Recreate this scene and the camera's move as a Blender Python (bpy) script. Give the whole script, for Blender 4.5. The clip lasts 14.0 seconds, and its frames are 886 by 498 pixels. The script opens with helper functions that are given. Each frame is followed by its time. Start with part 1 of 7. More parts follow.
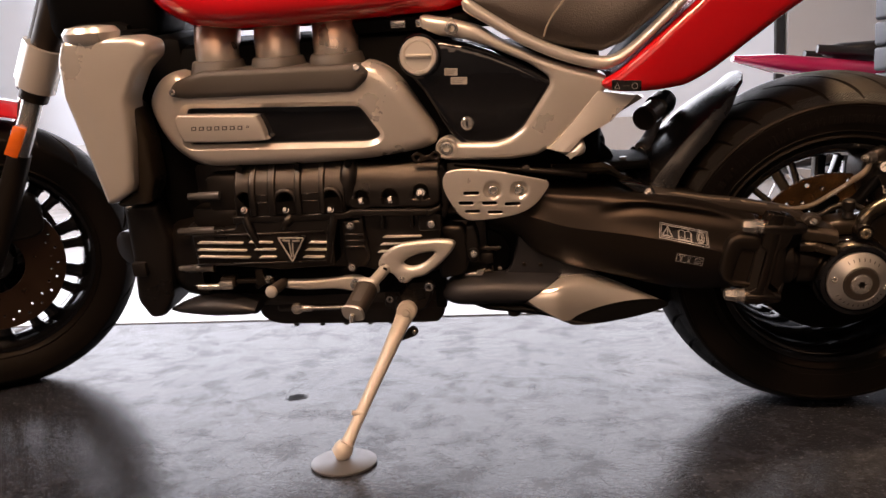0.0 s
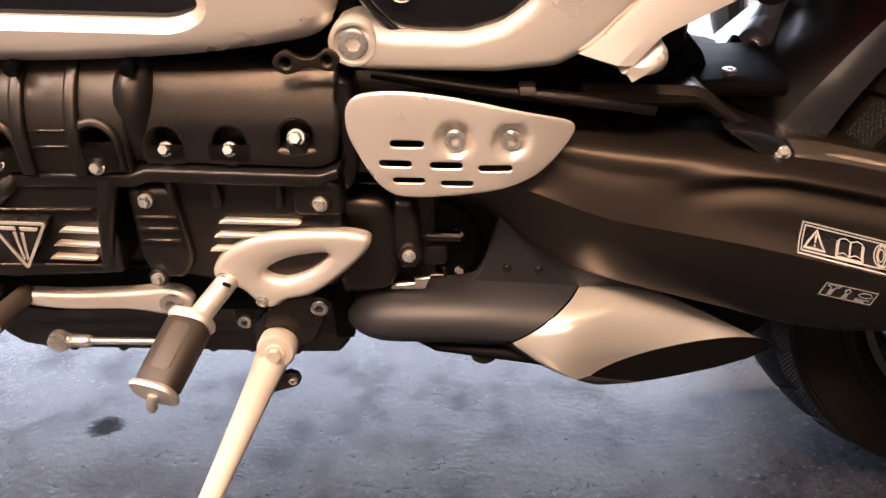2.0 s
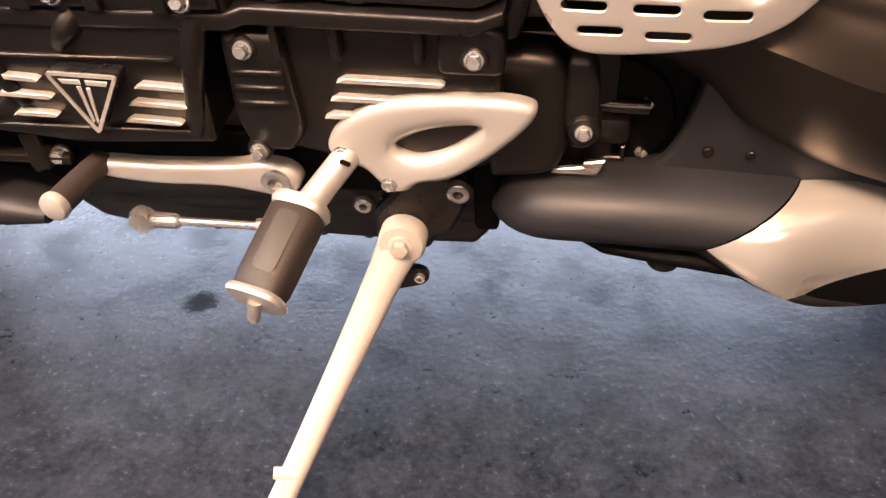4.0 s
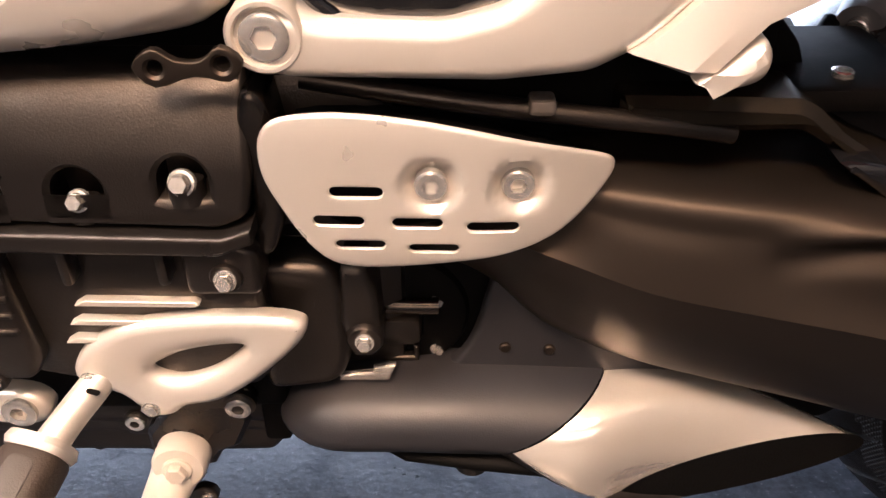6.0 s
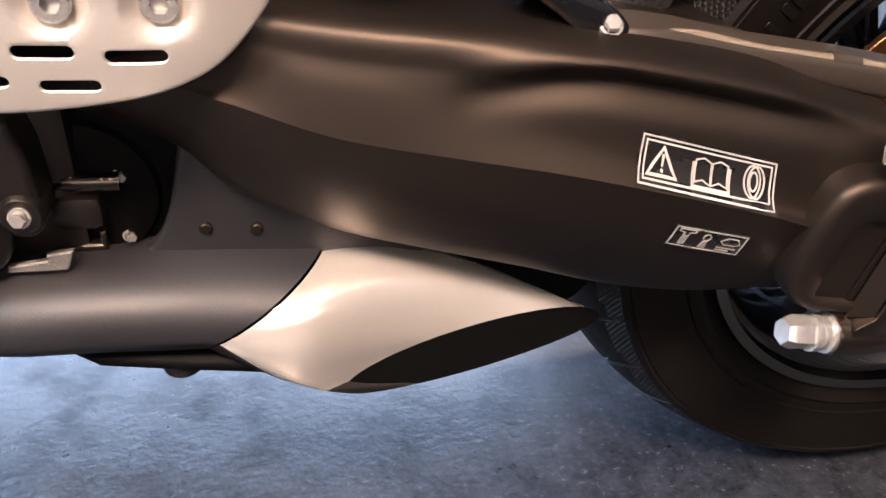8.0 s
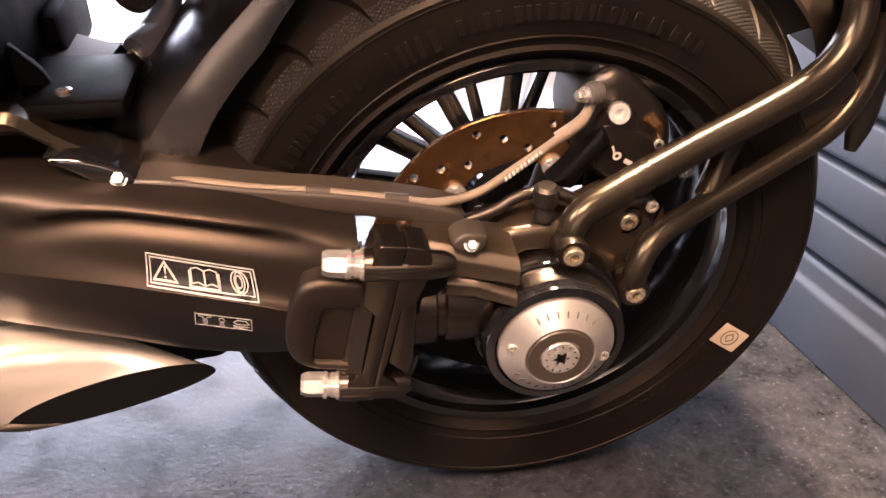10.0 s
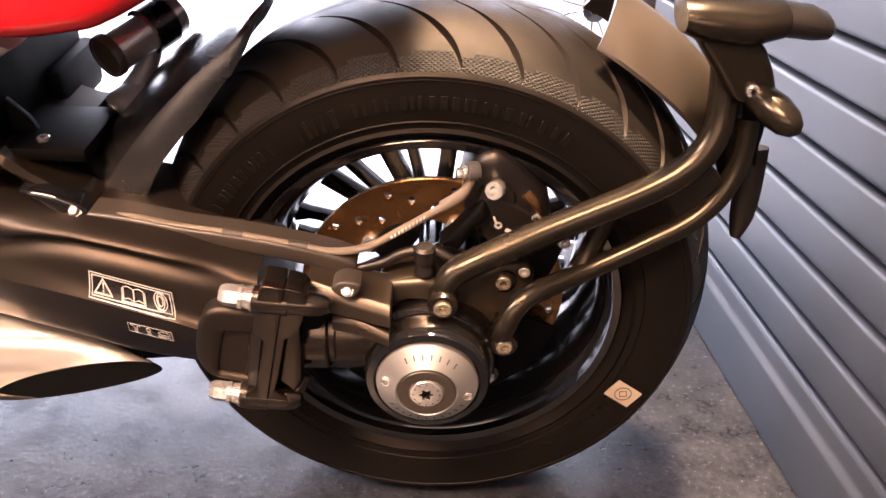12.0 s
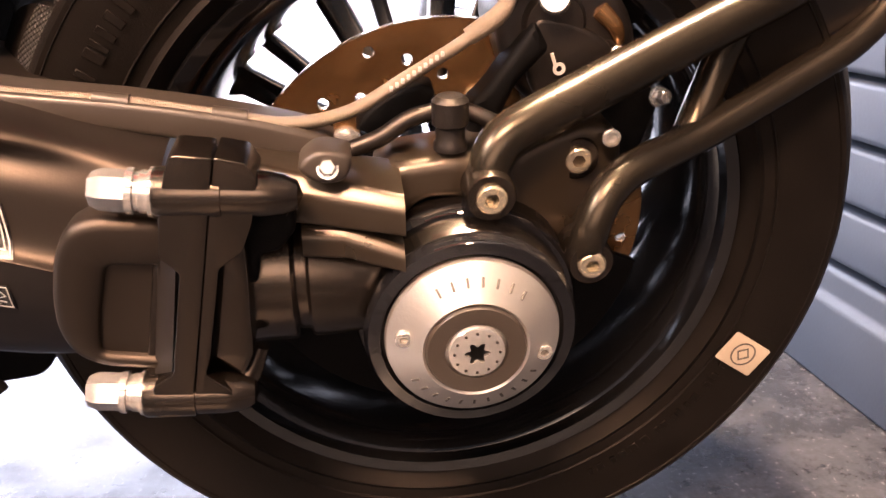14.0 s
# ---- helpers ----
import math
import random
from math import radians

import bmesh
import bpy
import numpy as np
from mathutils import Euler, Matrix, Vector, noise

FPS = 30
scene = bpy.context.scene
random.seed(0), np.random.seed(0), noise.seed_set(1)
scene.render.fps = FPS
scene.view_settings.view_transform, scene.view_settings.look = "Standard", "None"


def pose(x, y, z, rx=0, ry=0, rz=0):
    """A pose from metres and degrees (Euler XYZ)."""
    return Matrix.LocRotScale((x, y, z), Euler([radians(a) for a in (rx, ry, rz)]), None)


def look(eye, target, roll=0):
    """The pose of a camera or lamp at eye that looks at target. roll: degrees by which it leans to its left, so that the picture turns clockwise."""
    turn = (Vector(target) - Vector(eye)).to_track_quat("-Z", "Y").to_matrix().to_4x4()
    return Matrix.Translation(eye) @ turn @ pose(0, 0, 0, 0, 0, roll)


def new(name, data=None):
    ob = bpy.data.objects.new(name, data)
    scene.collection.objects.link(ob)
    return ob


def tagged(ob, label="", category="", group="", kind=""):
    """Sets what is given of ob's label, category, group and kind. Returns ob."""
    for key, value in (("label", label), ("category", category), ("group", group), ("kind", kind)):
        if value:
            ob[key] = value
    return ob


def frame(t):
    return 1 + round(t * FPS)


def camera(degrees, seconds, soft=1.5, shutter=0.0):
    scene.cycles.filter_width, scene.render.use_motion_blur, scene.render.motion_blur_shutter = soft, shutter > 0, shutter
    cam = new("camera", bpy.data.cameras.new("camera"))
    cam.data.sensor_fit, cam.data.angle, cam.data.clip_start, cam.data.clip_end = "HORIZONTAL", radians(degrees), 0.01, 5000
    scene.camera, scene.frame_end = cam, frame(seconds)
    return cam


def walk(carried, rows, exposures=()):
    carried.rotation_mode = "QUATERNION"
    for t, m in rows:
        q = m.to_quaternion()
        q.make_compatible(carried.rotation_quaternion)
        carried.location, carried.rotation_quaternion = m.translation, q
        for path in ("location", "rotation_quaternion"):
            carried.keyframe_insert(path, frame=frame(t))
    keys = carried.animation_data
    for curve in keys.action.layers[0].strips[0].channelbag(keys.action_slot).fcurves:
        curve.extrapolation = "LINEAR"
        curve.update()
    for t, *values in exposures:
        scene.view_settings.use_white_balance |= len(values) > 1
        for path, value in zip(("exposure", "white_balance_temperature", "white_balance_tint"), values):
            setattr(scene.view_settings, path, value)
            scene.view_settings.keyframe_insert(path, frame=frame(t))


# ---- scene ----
cam = camera(55.9, 14.0)
# seconds, eye, target, roll
PATH = [
    (0, (-0.544, -1.707, 0.626), (-0.781, 0.251, 0.296), -3.1),
    (0.5, (-0.591, -1.562, 0.719), (-0.669, 0.378, 0.239), -3.3),
    (1, (-0.586, -1.29, 0.749), (-0.651, 0.616, 0.144), -3.2),
    (1.5, (-0.598, -1.067, 0.736), (-0.64, 0.797, 0.011), -2.0),
    (2, (-0.616, -0.869, 0.674), (-0.682, 0.958, -0.136), -0.5),
    (2.5, (-0.645, -0.73, 0.639), (-0.823, 1.054, -0.247), 0.6),
    (2.7, (-0.656, -0.712, 0.636), (-0.885, 1.046, -0.29), 0.6),
    (4.8, (-0.693, -0.685, 0.612), (-0.933, 0.921, -0.555), -2.4),
    (5, (-0.681, -0.673, 0.618), (-0.87, 0.991, -0.475), -2.4),
    (5.5, (-0.638, -0.631, 0.646), (-0.716, 1.119, -0.32), -1.1),
    (6, (-0.624, -0.612, 0.646), (-0.62, 1.174, -0.253), -0.1),
    (6.5, (-0.606, -0.605, 0.634), (-0.554, 1.196, -0.235), 0.0),
    (7, (-0.559, -0.601, 0.599), (-0.379, 1.192, -0.269), 1.4),
    (7.5, (-0.536, -0.607, 0.566), (-0.229, 1.161, -0.318), 2.0),
    (8, (-0.526, -0.611, 0.556), (-0.177, 1.133, -0.36), 2.2),
    (8.5, (-0.496, -0.621, 0.565), (-0.1, 1.11, -0.354), 2.4),
    (8.8, (-0.433, -0.659, 0.578), (-0.058, 1.09, -0.316), 1.8),
    (9, (-0.383, -0.699, 0.589), (-0.03, 1.069, -0.277), 0.6),
    (9.2, (-0.346, -0.727, 0.613), (0.019, 1.033, -0.265), 0.2),
    (11.3, (0.011, -0.919, 0.784), (-0.006, 0.872, -0.106), 0.8),
    (11.5, (0.019, -0.926, 0.791), (-0.007, 0.869, -0.092), 1.4),
    (12, (0.02, -0.932, 0.791), (0.002, 0.872, -0.073), 1.5),
    (12.5, (-0.008, -0.875, 0.694), (0.016, 0.985, -0.04), -1.9),
    (13, (-0.054, -0.77, 0.552), (0.057, 1.136, -0.043), -2.5),
    (13.5, (-0.063, -0.692, 0.515), (0.071, 1.204, -0.107), -2.2),
    (14, (-0.063, -0.666, 0.507), (0.129, 1.214, -0.148), -1.7),
]
walk(cam, [(t, look(eye, target, roll)) for t, eye, target, roll in PATH], [(0, -1.3, 7000, 22), (0.5, -0.65, 6900, 22), (1.0, -0.3, 6800, 22), (1.5, -0.1, 6600, 21), (2.5, 0.25, 6000, 16), (5, 0.3, 6000, 17), (6.5, 0.25, 5600, 13), (7, 0.40, 5300, 10), (7.5, 0.57, 5150, 10), (8, 0.56, 5300, 13), (8.5, 0.6, 5450, 14), (9, 0.68, 6100, 19), (11.5, 0.78, 6600, 27), (12, 0.73, 6500, 26), (13, 0.82, 6500, 26), (14, 1.1, 6450, 25)])

# ---- world, sun and large lights ----
world = bpy.data.worlds.new("world")
scene.world = world
world.use_nodes = True
sky = world.node_tree.nodes.new("ShaderNodeTexSky")
sky.sky_type, sky.sun_disc = "NISHITA", False
sky.sun_elevation, sky.sun_rotation = radians(48), radians(300)
world.node_tree.links.new(sky.outputs[0], world.node_tree.nodes["Background"].inputs[0])
world.node_tree.nodes["Background"].inputs[1].default_value = 0.10


def area_lamp(name, eye, target, width, height, watts, colour):
    data = bpy.data.lights.new(name, "AREA")
    data.shape, data.size, data.size_y, data.energy, data.color = "RECTANGLE", width, height, watts, colour
    ob = new(name, data)
    ob.matrix_basis = look(eye, target)
    return ob


DAY = (0.80, 0.89, 1.0)
WARM = (1.0, 0.64, 0.38)
area_lamp("daylight_shopfront", (-5.6, 2.0, 1.75), (0, 1.8, 0.6), 4.2, 2.9, 360, DAY)
area_lamp("daylight_back_window", (-1.9, 4.28, 1.9), (-1.9, 0, 1.5), 6.2, 2.7, 450, DAY)
area_lamp("ceiling_panel_glow", (-0.9, -2.3, 3.33), (-0.8, -1.2, 0), 1.16, 1.16, 400, WARM)
area_lamp("ceiling_panel_glow", (-3.0, -1.7, 3.33), (-2.2, -1.0, 0), 1.16, 1.16, 330, (1.0, 0.80, 0.62))
area_lamp("daylight_front_window", (-0.8, -4.12, 1.75), (-0.8, 0, 0.7), 3.2, 1.5, 19, (1.0, 0.72, 0.50))
spot_lamp = area_lamp("ceiling_spot_glow", (0.22, 0.10, 3.33), (0.13, 0.04, 0), 0.30, 0.30, 9.5, (1.0, 0.72, 0.42))
spot_lamp.data.spread = radians(22)


# ---- materials ----
def mat(name, colour, rough=0.5, metal=0.0, var=0.12, scale=18.0, bump=0.05, grain=220.0, coat=0.0, rvar=0.12, spec=0.5, tint=None, stretch=(1, 1, 1), gloss_tint=(1, 1, 1)):
    """A surface with stains at one scale and grain at another."""
    m = bpy.data.materials.new(name)
    m.use_nodes = True
    nt = m.node_tree
    n, l = nt.nodes, nt.links
    b = n["Principled BSDF"]
    tc = n.new("ShaderNodeTexCoord")
    mp = n.new("ShaderNodeMapping")
    mp.inputs["Scale"].default_value = stretch
    l.new(tc.outputs["Object"], mp.inputs["Vector"])
    big = n.new("ShaderNodeTexNoise")
    big.inputs["Scale"].default_value, big.inputs["Detail"].default_value = scale, 5
    fine = n.new("ShaderNodeTexNoise")
    fine.inputs["Scale"].default_value, fine.inputs["Detail"].default_value = grain, 3
    l.new(mp.outputs[0], big.inputs["Vector"])
    l.new(mp.outputs[0], fine.inputs["Vector"])
    mix = n.new("ShaderNodeMix")
    mix.data_type = "RGBA"
    tint = tint or colour
    mix.inputs[6].default_value = [max(0, c * (1 - var)) for c in colour] + [1]
    mix.inputs[7].default_value = [min(1, c * (1 + var)) for c in tint] + [1]
    l.new(big.outputs["Fac"], mix.inputs[0])
    l.new(mix.outputs[2], b.inputs["Base Color"])
    rr = n.new("ShaderNodeMapRange")
    rr.inputs[3].default_value, rr.inputs[4].default_value = max(0.02, rough - rvar), min(1, rough + rvar)
    rr.inputs[1].default_value, rr.inputs[2].default_value = 0.25, 0.75
    l.new(big.outputs["Fac"], rr.inputs[0])
    l.new(rr.outputs[0], b.inputs["Roughness"])
    bp = n.new("ShaderNodeBump")
    bp.inputs["Strength"].default_value, bp.inputs["Distance"].default_value = bump, 0.002
    l.new(fine.outputs["Fac"], bp.inputs["Height"])
    l.new(bp.outputs[0], b.inputs["Normal"])
    b.inputs["Metallic"].default_value = metal
    b.inputs["Coat Weight"].default_value, b.inputs["Coat Roughness"].default_value = coat, 0.06
    b.inputs["Specular IOR Level"].default_value, b.inputs["Specular Tint"].default_value = spec, (*gloss_tint, 1)
    return m


SILVER = mat("silver_paint", (0.735, 0.690, 0.630), 0.30, 0.55, 0.05, 9, 0.03, 900, coat=0.25, rvar=0.05)
SILVER_EDGE = mat("cast_aluminium", (0.68, 0.64, 0.58), 0.40, 0.55, 0.10, 40, 0.10, 500)
BLACK_CASE = mat("black_powder_coat", (0.0075, 0.0066, 0.0062), 0.33, 0.0, 0.25, 14, 0.14, 900, rvar=0.08, spec=0.52, gloss_tint=(1.0, 0.88, 0.78))
BLACK_SATIN = mat("black_satin_paint", (0.0042, 0.0035, 0.0031), 0.47, 0.0, 0.15, 8, 0.03, 700, rvar=0.05, spec=0.60, gloss_tint=(1.0, 0.80, 0.64))
BLACK_SEMI = mat("black_semigloss_casting", (0.0022, 0.0018, 0.0016), 0.25, 0.0, 0.2, 14, 0.05, 700, rvar=0.05, spec=0.75, gloss_tint=(1.0, 0.88, 0.78))
# this brown holds the warm light that dark castings mirror
WARM_CAST = mat("warm_brown_casting", (0.050, 0.038, 0.026), 0.30, 0.60, 0.12, 16, 0.05, 800, rvar=0.05, spec=0.7)
RIM_BARREL = mat("rim_barrel_black", (0.0045, 0.0045, 0.005), 0.12, 0.0, 0.10, 10, 0.01, 400, coat=0.3, rvar=0.04, spec=0.6)
BLACK_DEEP = mat("black_plastic", (0.0020, 0.0019, 0.0019), 0.6, 0.0, 0.3, 20, 0.12, 600, spec=0.08)
BLACK_GLOSS = mat("gloss_black_paint", (0.006, 0.006, 0.007), 0.07, 0.0, 0.1, 6, 0.0, 300, coat=0.6, rvar=0.03)
GREY_PAD = mat("grey_moulded_plastic", (0.075, 0.067, 0.060), 0.52, 0.0, 0.12, 20, 0.12, 900)
DARK_METAL = mat("olive_black_tube", (0.0085, 0.0070, 0.0052), 0.24, 0.06, 0.10, 12, 0.03, 700, rvar=0.05, spec=0.45, gloss_tint=(1.0, 0.86, 0.68))
CHANNEL = mat("bronze_plastic", (0.042, 0.034, 0.027), 0.38, 0.1, 0.08, 16, 0.03, 800)
STEEL = mat("zinc_steel", (0.60, 0.58, 0.55), 0.22, 0.75, 0.04, 40, 0.02, 900, rvar=0.04)
BRUSHED = mat("brushed_steel", (0.95, 0.87, 0.76), 0.18, 0.72, 0.03, 9, 0.05, 400, rvar=0.03, stretch=(1, 1, 2.5), tint=(0.92, 0.86, 0.78))


def rolled_waves(m, scale, depth):
    """Shallow rolled waves in a sheet of metal, which bend what it mirrors."""
    n, l = m.node_tree.nodes, m.node_tree.links
    tc = n.new("ShaderNodeTexCoord")
    mp = n.new("ShaderNodeMapping")
    mp.inputs["Rotation"].default_value, mp.inputs["Scale"].default_value = (0, radians(35), 0), (1.0, 0.6, 2.2)
    wave = n.new("ShaderNodeTexNoise")
    wave.inputs["Scale"].default_value, wave.inputs["Detail"].default_value, wave.inputs["Distortion"].default_value = scale, 1.0, 0.6
    bp = n.new("ShaderNodeBump")
    bp.inputs["Strength"].default_value, bp.inputs["Distance"].default_value = 1.0, depth
    l.new(tc.outputs["Object"], mp.inputs["Vector"])
    l.new(mp.outputs[0], wave.inputs["Vector"])
    l.new(wave.outputs["Fac"], bp.inputs["Height"])
    l.new(n["Bump"].outputs[0], bp.inputs["Normal"])
    l.new(bp.outputs[0], n["Principled BSDF"].inputs["Normal"])


rolled_waves(BRUSHED, 7, 0.018)
HUB_STEEL = mat("turned_aluminium", (0.60, 0.575, 0.54), 0.33, 0.85, 0.05, 30, 0.10, 300, rvar=0.04)
RUBBER = mat("tyre_rubber", (0.0056, 0.0047, 0.0041), 0.47, 0.0, 0.35, 24, 0.16, 900, rvar=0.12, spec=0.16, gloss_tint=(1.0, 0.88, 0.78))
BLACK_MATT = mat("black_heat_paint", (0.018, 0.0180, 0.0208), 0.47, 0.0, 0.2, 14, 0.10, 900, rvar=0.05, spec=0.5)
HUGGER_BLACK = mat("black_hugger_plastic", (0.016, 0.0158, 0.0165), 0.25, 0.0, 0.2, 14, 0.05, 700, rvar=0.05, spec=0.8)
CAST_BLACK = mat("black_cast_flange", (0.0045, 0.0036, 0.0030), 0.24, 0.0, 0.2, 14, 0.06, 700, rvar=0.05, spec=1.0, gloss_tint=(1.0, 0.82, 0.66))
RUBBER_PEG = mat("peg_rubber", (0.045, 0.034, 0.027), 0.55, 0.0, 0.15, 40, 0.15, 700)
RIM_BLACK = mat("rim_gloss_black", (0.004, 0.004, 0.0045), 0.15, 0.0, 0.2, 12, 0.02, 400, coat=0.5, rvar=0.05)
RED = mat("red_paint", (0.62, 0.008, 0.012), 0.14, 0.0, 0.06, 4, 0.0, 300, coat=0.9, rvar=0.04)
LEATHER = mat("brown_black_leather", (0.030, 0.023, 0.019), 0.42, 0.0, 0.18, 40, 0.5, 420)
DISC = mat("brake_disc_steel", (0.26, 0.145, 0.062), 0.24, 0.85, 0.20, 22, 0.04, 500, tint=(0.24, 0.13, 0.055))
DISC_DARK = mat("front_disc_steel", (0.06, 0.035, 0.022), 0.35, 0.7, 0.25, 22, 0.08, 500)
HOSE = mat("braided_hose", (0.25, 0.205, 0.155), 0.42, 0.45, 0.15, 300, 0.7, 1100)
WHITE_PRINT = mat("white_print", (0.46, 0.445, 0.42), 0.5, 0.0, 0.10, 300, 0.02, 900)
STICKER_BLACK = mat("black_sticker", (0.012, 0.011, 0.011), 0.28, 0.0, 0.1, 60, 0.02, 600)
PAPER = mat("paper_label", (0.42, 0.36, 0.28), 0.6, 0.0, 0.08, 200, 0.05, 700)
ORANGE = mat("orange_reflector", (0.85, 0.16, 0.015), 0.18, 0.0, 0.08, 60, 0.05, 300, coat=0.5)
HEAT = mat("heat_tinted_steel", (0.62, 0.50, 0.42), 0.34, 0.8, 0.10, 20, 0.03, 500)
PIN_GREY = mat("grey_zinc_pin", (0.11, 0.105, 0.10), 0.34, 0.4, 0.10, 40, 0.03, 700)
PLATE_GREY = mat("grey_metal_plate", (0.16, 0.16, 0.165), 0.42, 0.4, 0.12, 30, 0.08, 500)
GOLD_BOLT = mat("yellow_zinc_steel", (0.72, 0.62, 0.46), 0.24, 0.85, 0.06, 40, 0.02, 900, rvar=0.04)
STAND_PAINT = mat("champagne_silver_paint", (0.62, 0.575, 0.51), 0.42, 0.12, 0.08, 30, 0.10, 700)


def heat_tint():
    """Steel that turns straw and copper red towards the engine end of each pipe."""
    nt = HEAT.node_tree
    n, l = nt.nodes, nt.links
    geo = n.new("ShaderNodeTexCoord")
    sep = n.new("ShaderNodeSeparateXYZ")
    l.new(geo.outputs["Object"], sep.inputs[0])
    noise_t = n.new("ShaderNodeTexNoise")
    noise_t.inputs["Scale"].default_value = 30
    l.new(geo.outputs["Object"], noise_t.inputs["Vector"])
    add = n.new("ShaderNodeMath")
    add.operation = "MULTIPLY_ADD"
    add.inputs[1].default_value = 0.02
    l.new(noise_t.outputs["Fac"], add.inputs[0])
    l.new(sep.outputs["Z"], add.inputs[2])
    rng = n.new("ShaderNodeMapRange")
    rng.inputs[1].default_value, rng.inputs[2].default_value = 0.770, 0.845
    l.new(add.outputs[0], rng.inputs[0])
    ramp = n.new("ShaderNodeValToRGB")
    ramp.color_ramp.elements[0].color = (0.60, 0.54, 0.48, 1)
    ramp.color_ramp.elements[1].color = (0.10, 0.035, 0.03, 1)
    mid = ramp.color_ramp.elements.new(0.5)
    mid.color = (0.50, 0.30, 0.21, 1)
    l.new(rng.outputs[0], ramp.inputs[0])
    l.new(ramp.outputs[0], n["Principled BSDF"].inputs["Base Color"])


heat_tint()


def floor_material():
    """Grey-blue sealed concrete, mottled, with a stippled coat and a few dark marks."""
    m = mat("sealed_concrete", (0.105, 0.115, 0.130), 0.26, 0.0, 0.0, 3, 0.0, 100, rvar=0.0)
    nt = m.node_tree
    n, l = nt.nodes, nt.links
    b = n["Principled BSDF"]
    tc = n.new("ShaderNodeTexCoord")
    def noise_node(scale, detail=6, rough=0.6):
        t = n.new("ShaderNodeTexNoise")
        t.inputs["Scale"].default_value, t.inputs["Detail"].default_value, t.inputs["Roughness"].default_value = scale, detail, rough
        l.new(tc.outputs["Object"], t.inputs["Vector"])
        return t
    cloud, blot, stip = noise_node(2.2), noise_node(24, 9, 0.72), noise_node(120, 4, 0.65)
    ramp = n.new("ShaderNodeValToRGB")
    ramp.color_ramp.elements[0].position, ramp.color_ramp.elements[0].color = 0.36, (0.006, 0.0066, 0.0085, 1)
    ramp.color_ramp.elements[1].position, ramp.color_ramp.elements[1].color = 0.64, (0.040, 0.043, 0.052, 1)
    mixf = n.new("ShaderNodeMath")
    mixf.operation = "MULTIPLY_ADD"
    mixf.inputs[1].default_value = 0.40
    l.new(cloud.outputs["Fac"], mixf.inputs[0])
    half = n.new("ShaderNodeMath")
    half.operation = "MULTIPLY"
    half.inputs[1].default_value = 0.60
    l.new(blot.outputs["Fac"], half.inputs[0])
    l.new(half.outputs[0], mixf.inputs[2])
    speck = n.new("ShaderNodeMath")
    speck.operation = "MULTIPLY_ADD"
    speck.inputs[1].default_value = 0.30
    l.new(stip.outputs["Fac"], speck.inputs[0])
    shiftd = n.new("ShaderNodeMath")
    shiftd.operation = "SUBTRACT"
    shiftd.inputs[1].default_value = 0.150
    l.new(mixf.outputs[0], shiftd.inputs[0])
    l.new(shiftd.outputs[0], speck.inputs[2])
    l.new(speck.outputs[0], ramp.inputs[0])
    # the dark chipped mark beside the stand
    dist = n.new("ShaderNodeVectorMath")
    dist.operation = "DISTANCE"
    dist.inputs[1].default_value = (-1.108, 0.052, 0.0)
    l.new(tc.outputs["Object"], dist.inputs[0])
    wob = n.new("ShaderNodeMath")
    wob.operation = "MULTIPLY_ADD"
    wob.inputs[1].default_value = -0.05
    l.new(stip.outputs["Fac"], wob.inputs[0])
    l.new(dist.outputs["Value"], wob.inputs[2])
    spot = n.new("ShaderNodeMapRange")
    spot.inputs[1].default_value, spot.inputs[2].default_value = -0.010, 0.002
    l.new(wob.outputs[0], spot.inputs[0])
    chips = n.new("ShaderNodeMapRange")
    chips.inputs[1].default_value, chips.inputs[2].default_value = 0.28, 0.31
    l.new(blot.outputs["Fac"], chips.inputs[0])
    both = n.new("ShaderNodeMath")
    both.operation = "MULTIPLY"
    l.new(spot.outputs[0], both.inputs[0])
    l.new(chips.outputs[0], both.inputs[1])
    mix = n.new("ShaderNodeMix")
    mix.data_type = "RGBA"
    mix.inputs[6].default_value = (0.003, 0.003, 0.004, 1)
    l.new(both.outputs[0], mix.inputs[0])
    l.new(ramp.outputs[0], mix.inputs[7])
    l.new(mix.outputs[2], b.inputs["Base Color"])
    rr = n.new("ShaderNodeMapRange")
    rr.inputs[1].default_value, rr.inputs[2].default_value, rr.inputs[3].default_value, rr.inputs[4].default_value = 0.36, 0.66, 0.19, 0.28
    l.new(stip.outputs["Fac"], rr.inputs[0])
    dull = n.new("ShaderNodeMix")
    l.new(both.outputs[0], dull.inputs[0])
    dull.inputs[2].default_value = 0.85
    l.new(rr.outputs[0], dull.inputs[3])
    l.new(dull.outputs[0], b.inputs["Roughness"])
    # clumps where the coat has worn through
    worn = n.new("ShaderNodeMath")
    worn.operation = "MULTIPLY_ADD"
    worn.inputs[1].default_value = 0.55
    l.new(blot.outputs["Fac"], worn.inputs[0])
    l.new(noise_node(11, 5, 0.6).outputs["Fac"], worn.inputs[2])
    clump = n.new("ShaderNodeMapRange")
    clump.inputs[1].default_value, clump.inputs[2].default_value = 0.74, 0.92
    clump.inputs[3].default_value, clump.inputs[4].default_value = 0.235, 0.10
    l.new(worn.outputs[0], clump.inputs[0])
    l.new(clump.outputs[0], b.inputs["Specular IOR Level"])
    lump = noise_node(34, 4, 0.6)
    heights = n.new("ShaderNodeMath")
    heights.operation = "MULTIPLY_ADD"
    heights.inputs[1].default_value = 0.8
    l.new(lump.outputs["Fac"], heights.inputs[0])
    l.new(stip.outputs["Fac"], heights.inputs[2])
    bp = n.new("ShaderNodeBump")
    bp.inputs["Strength"].default_value, bp.inputs["Distance"].default_value = 0.13, 0.003
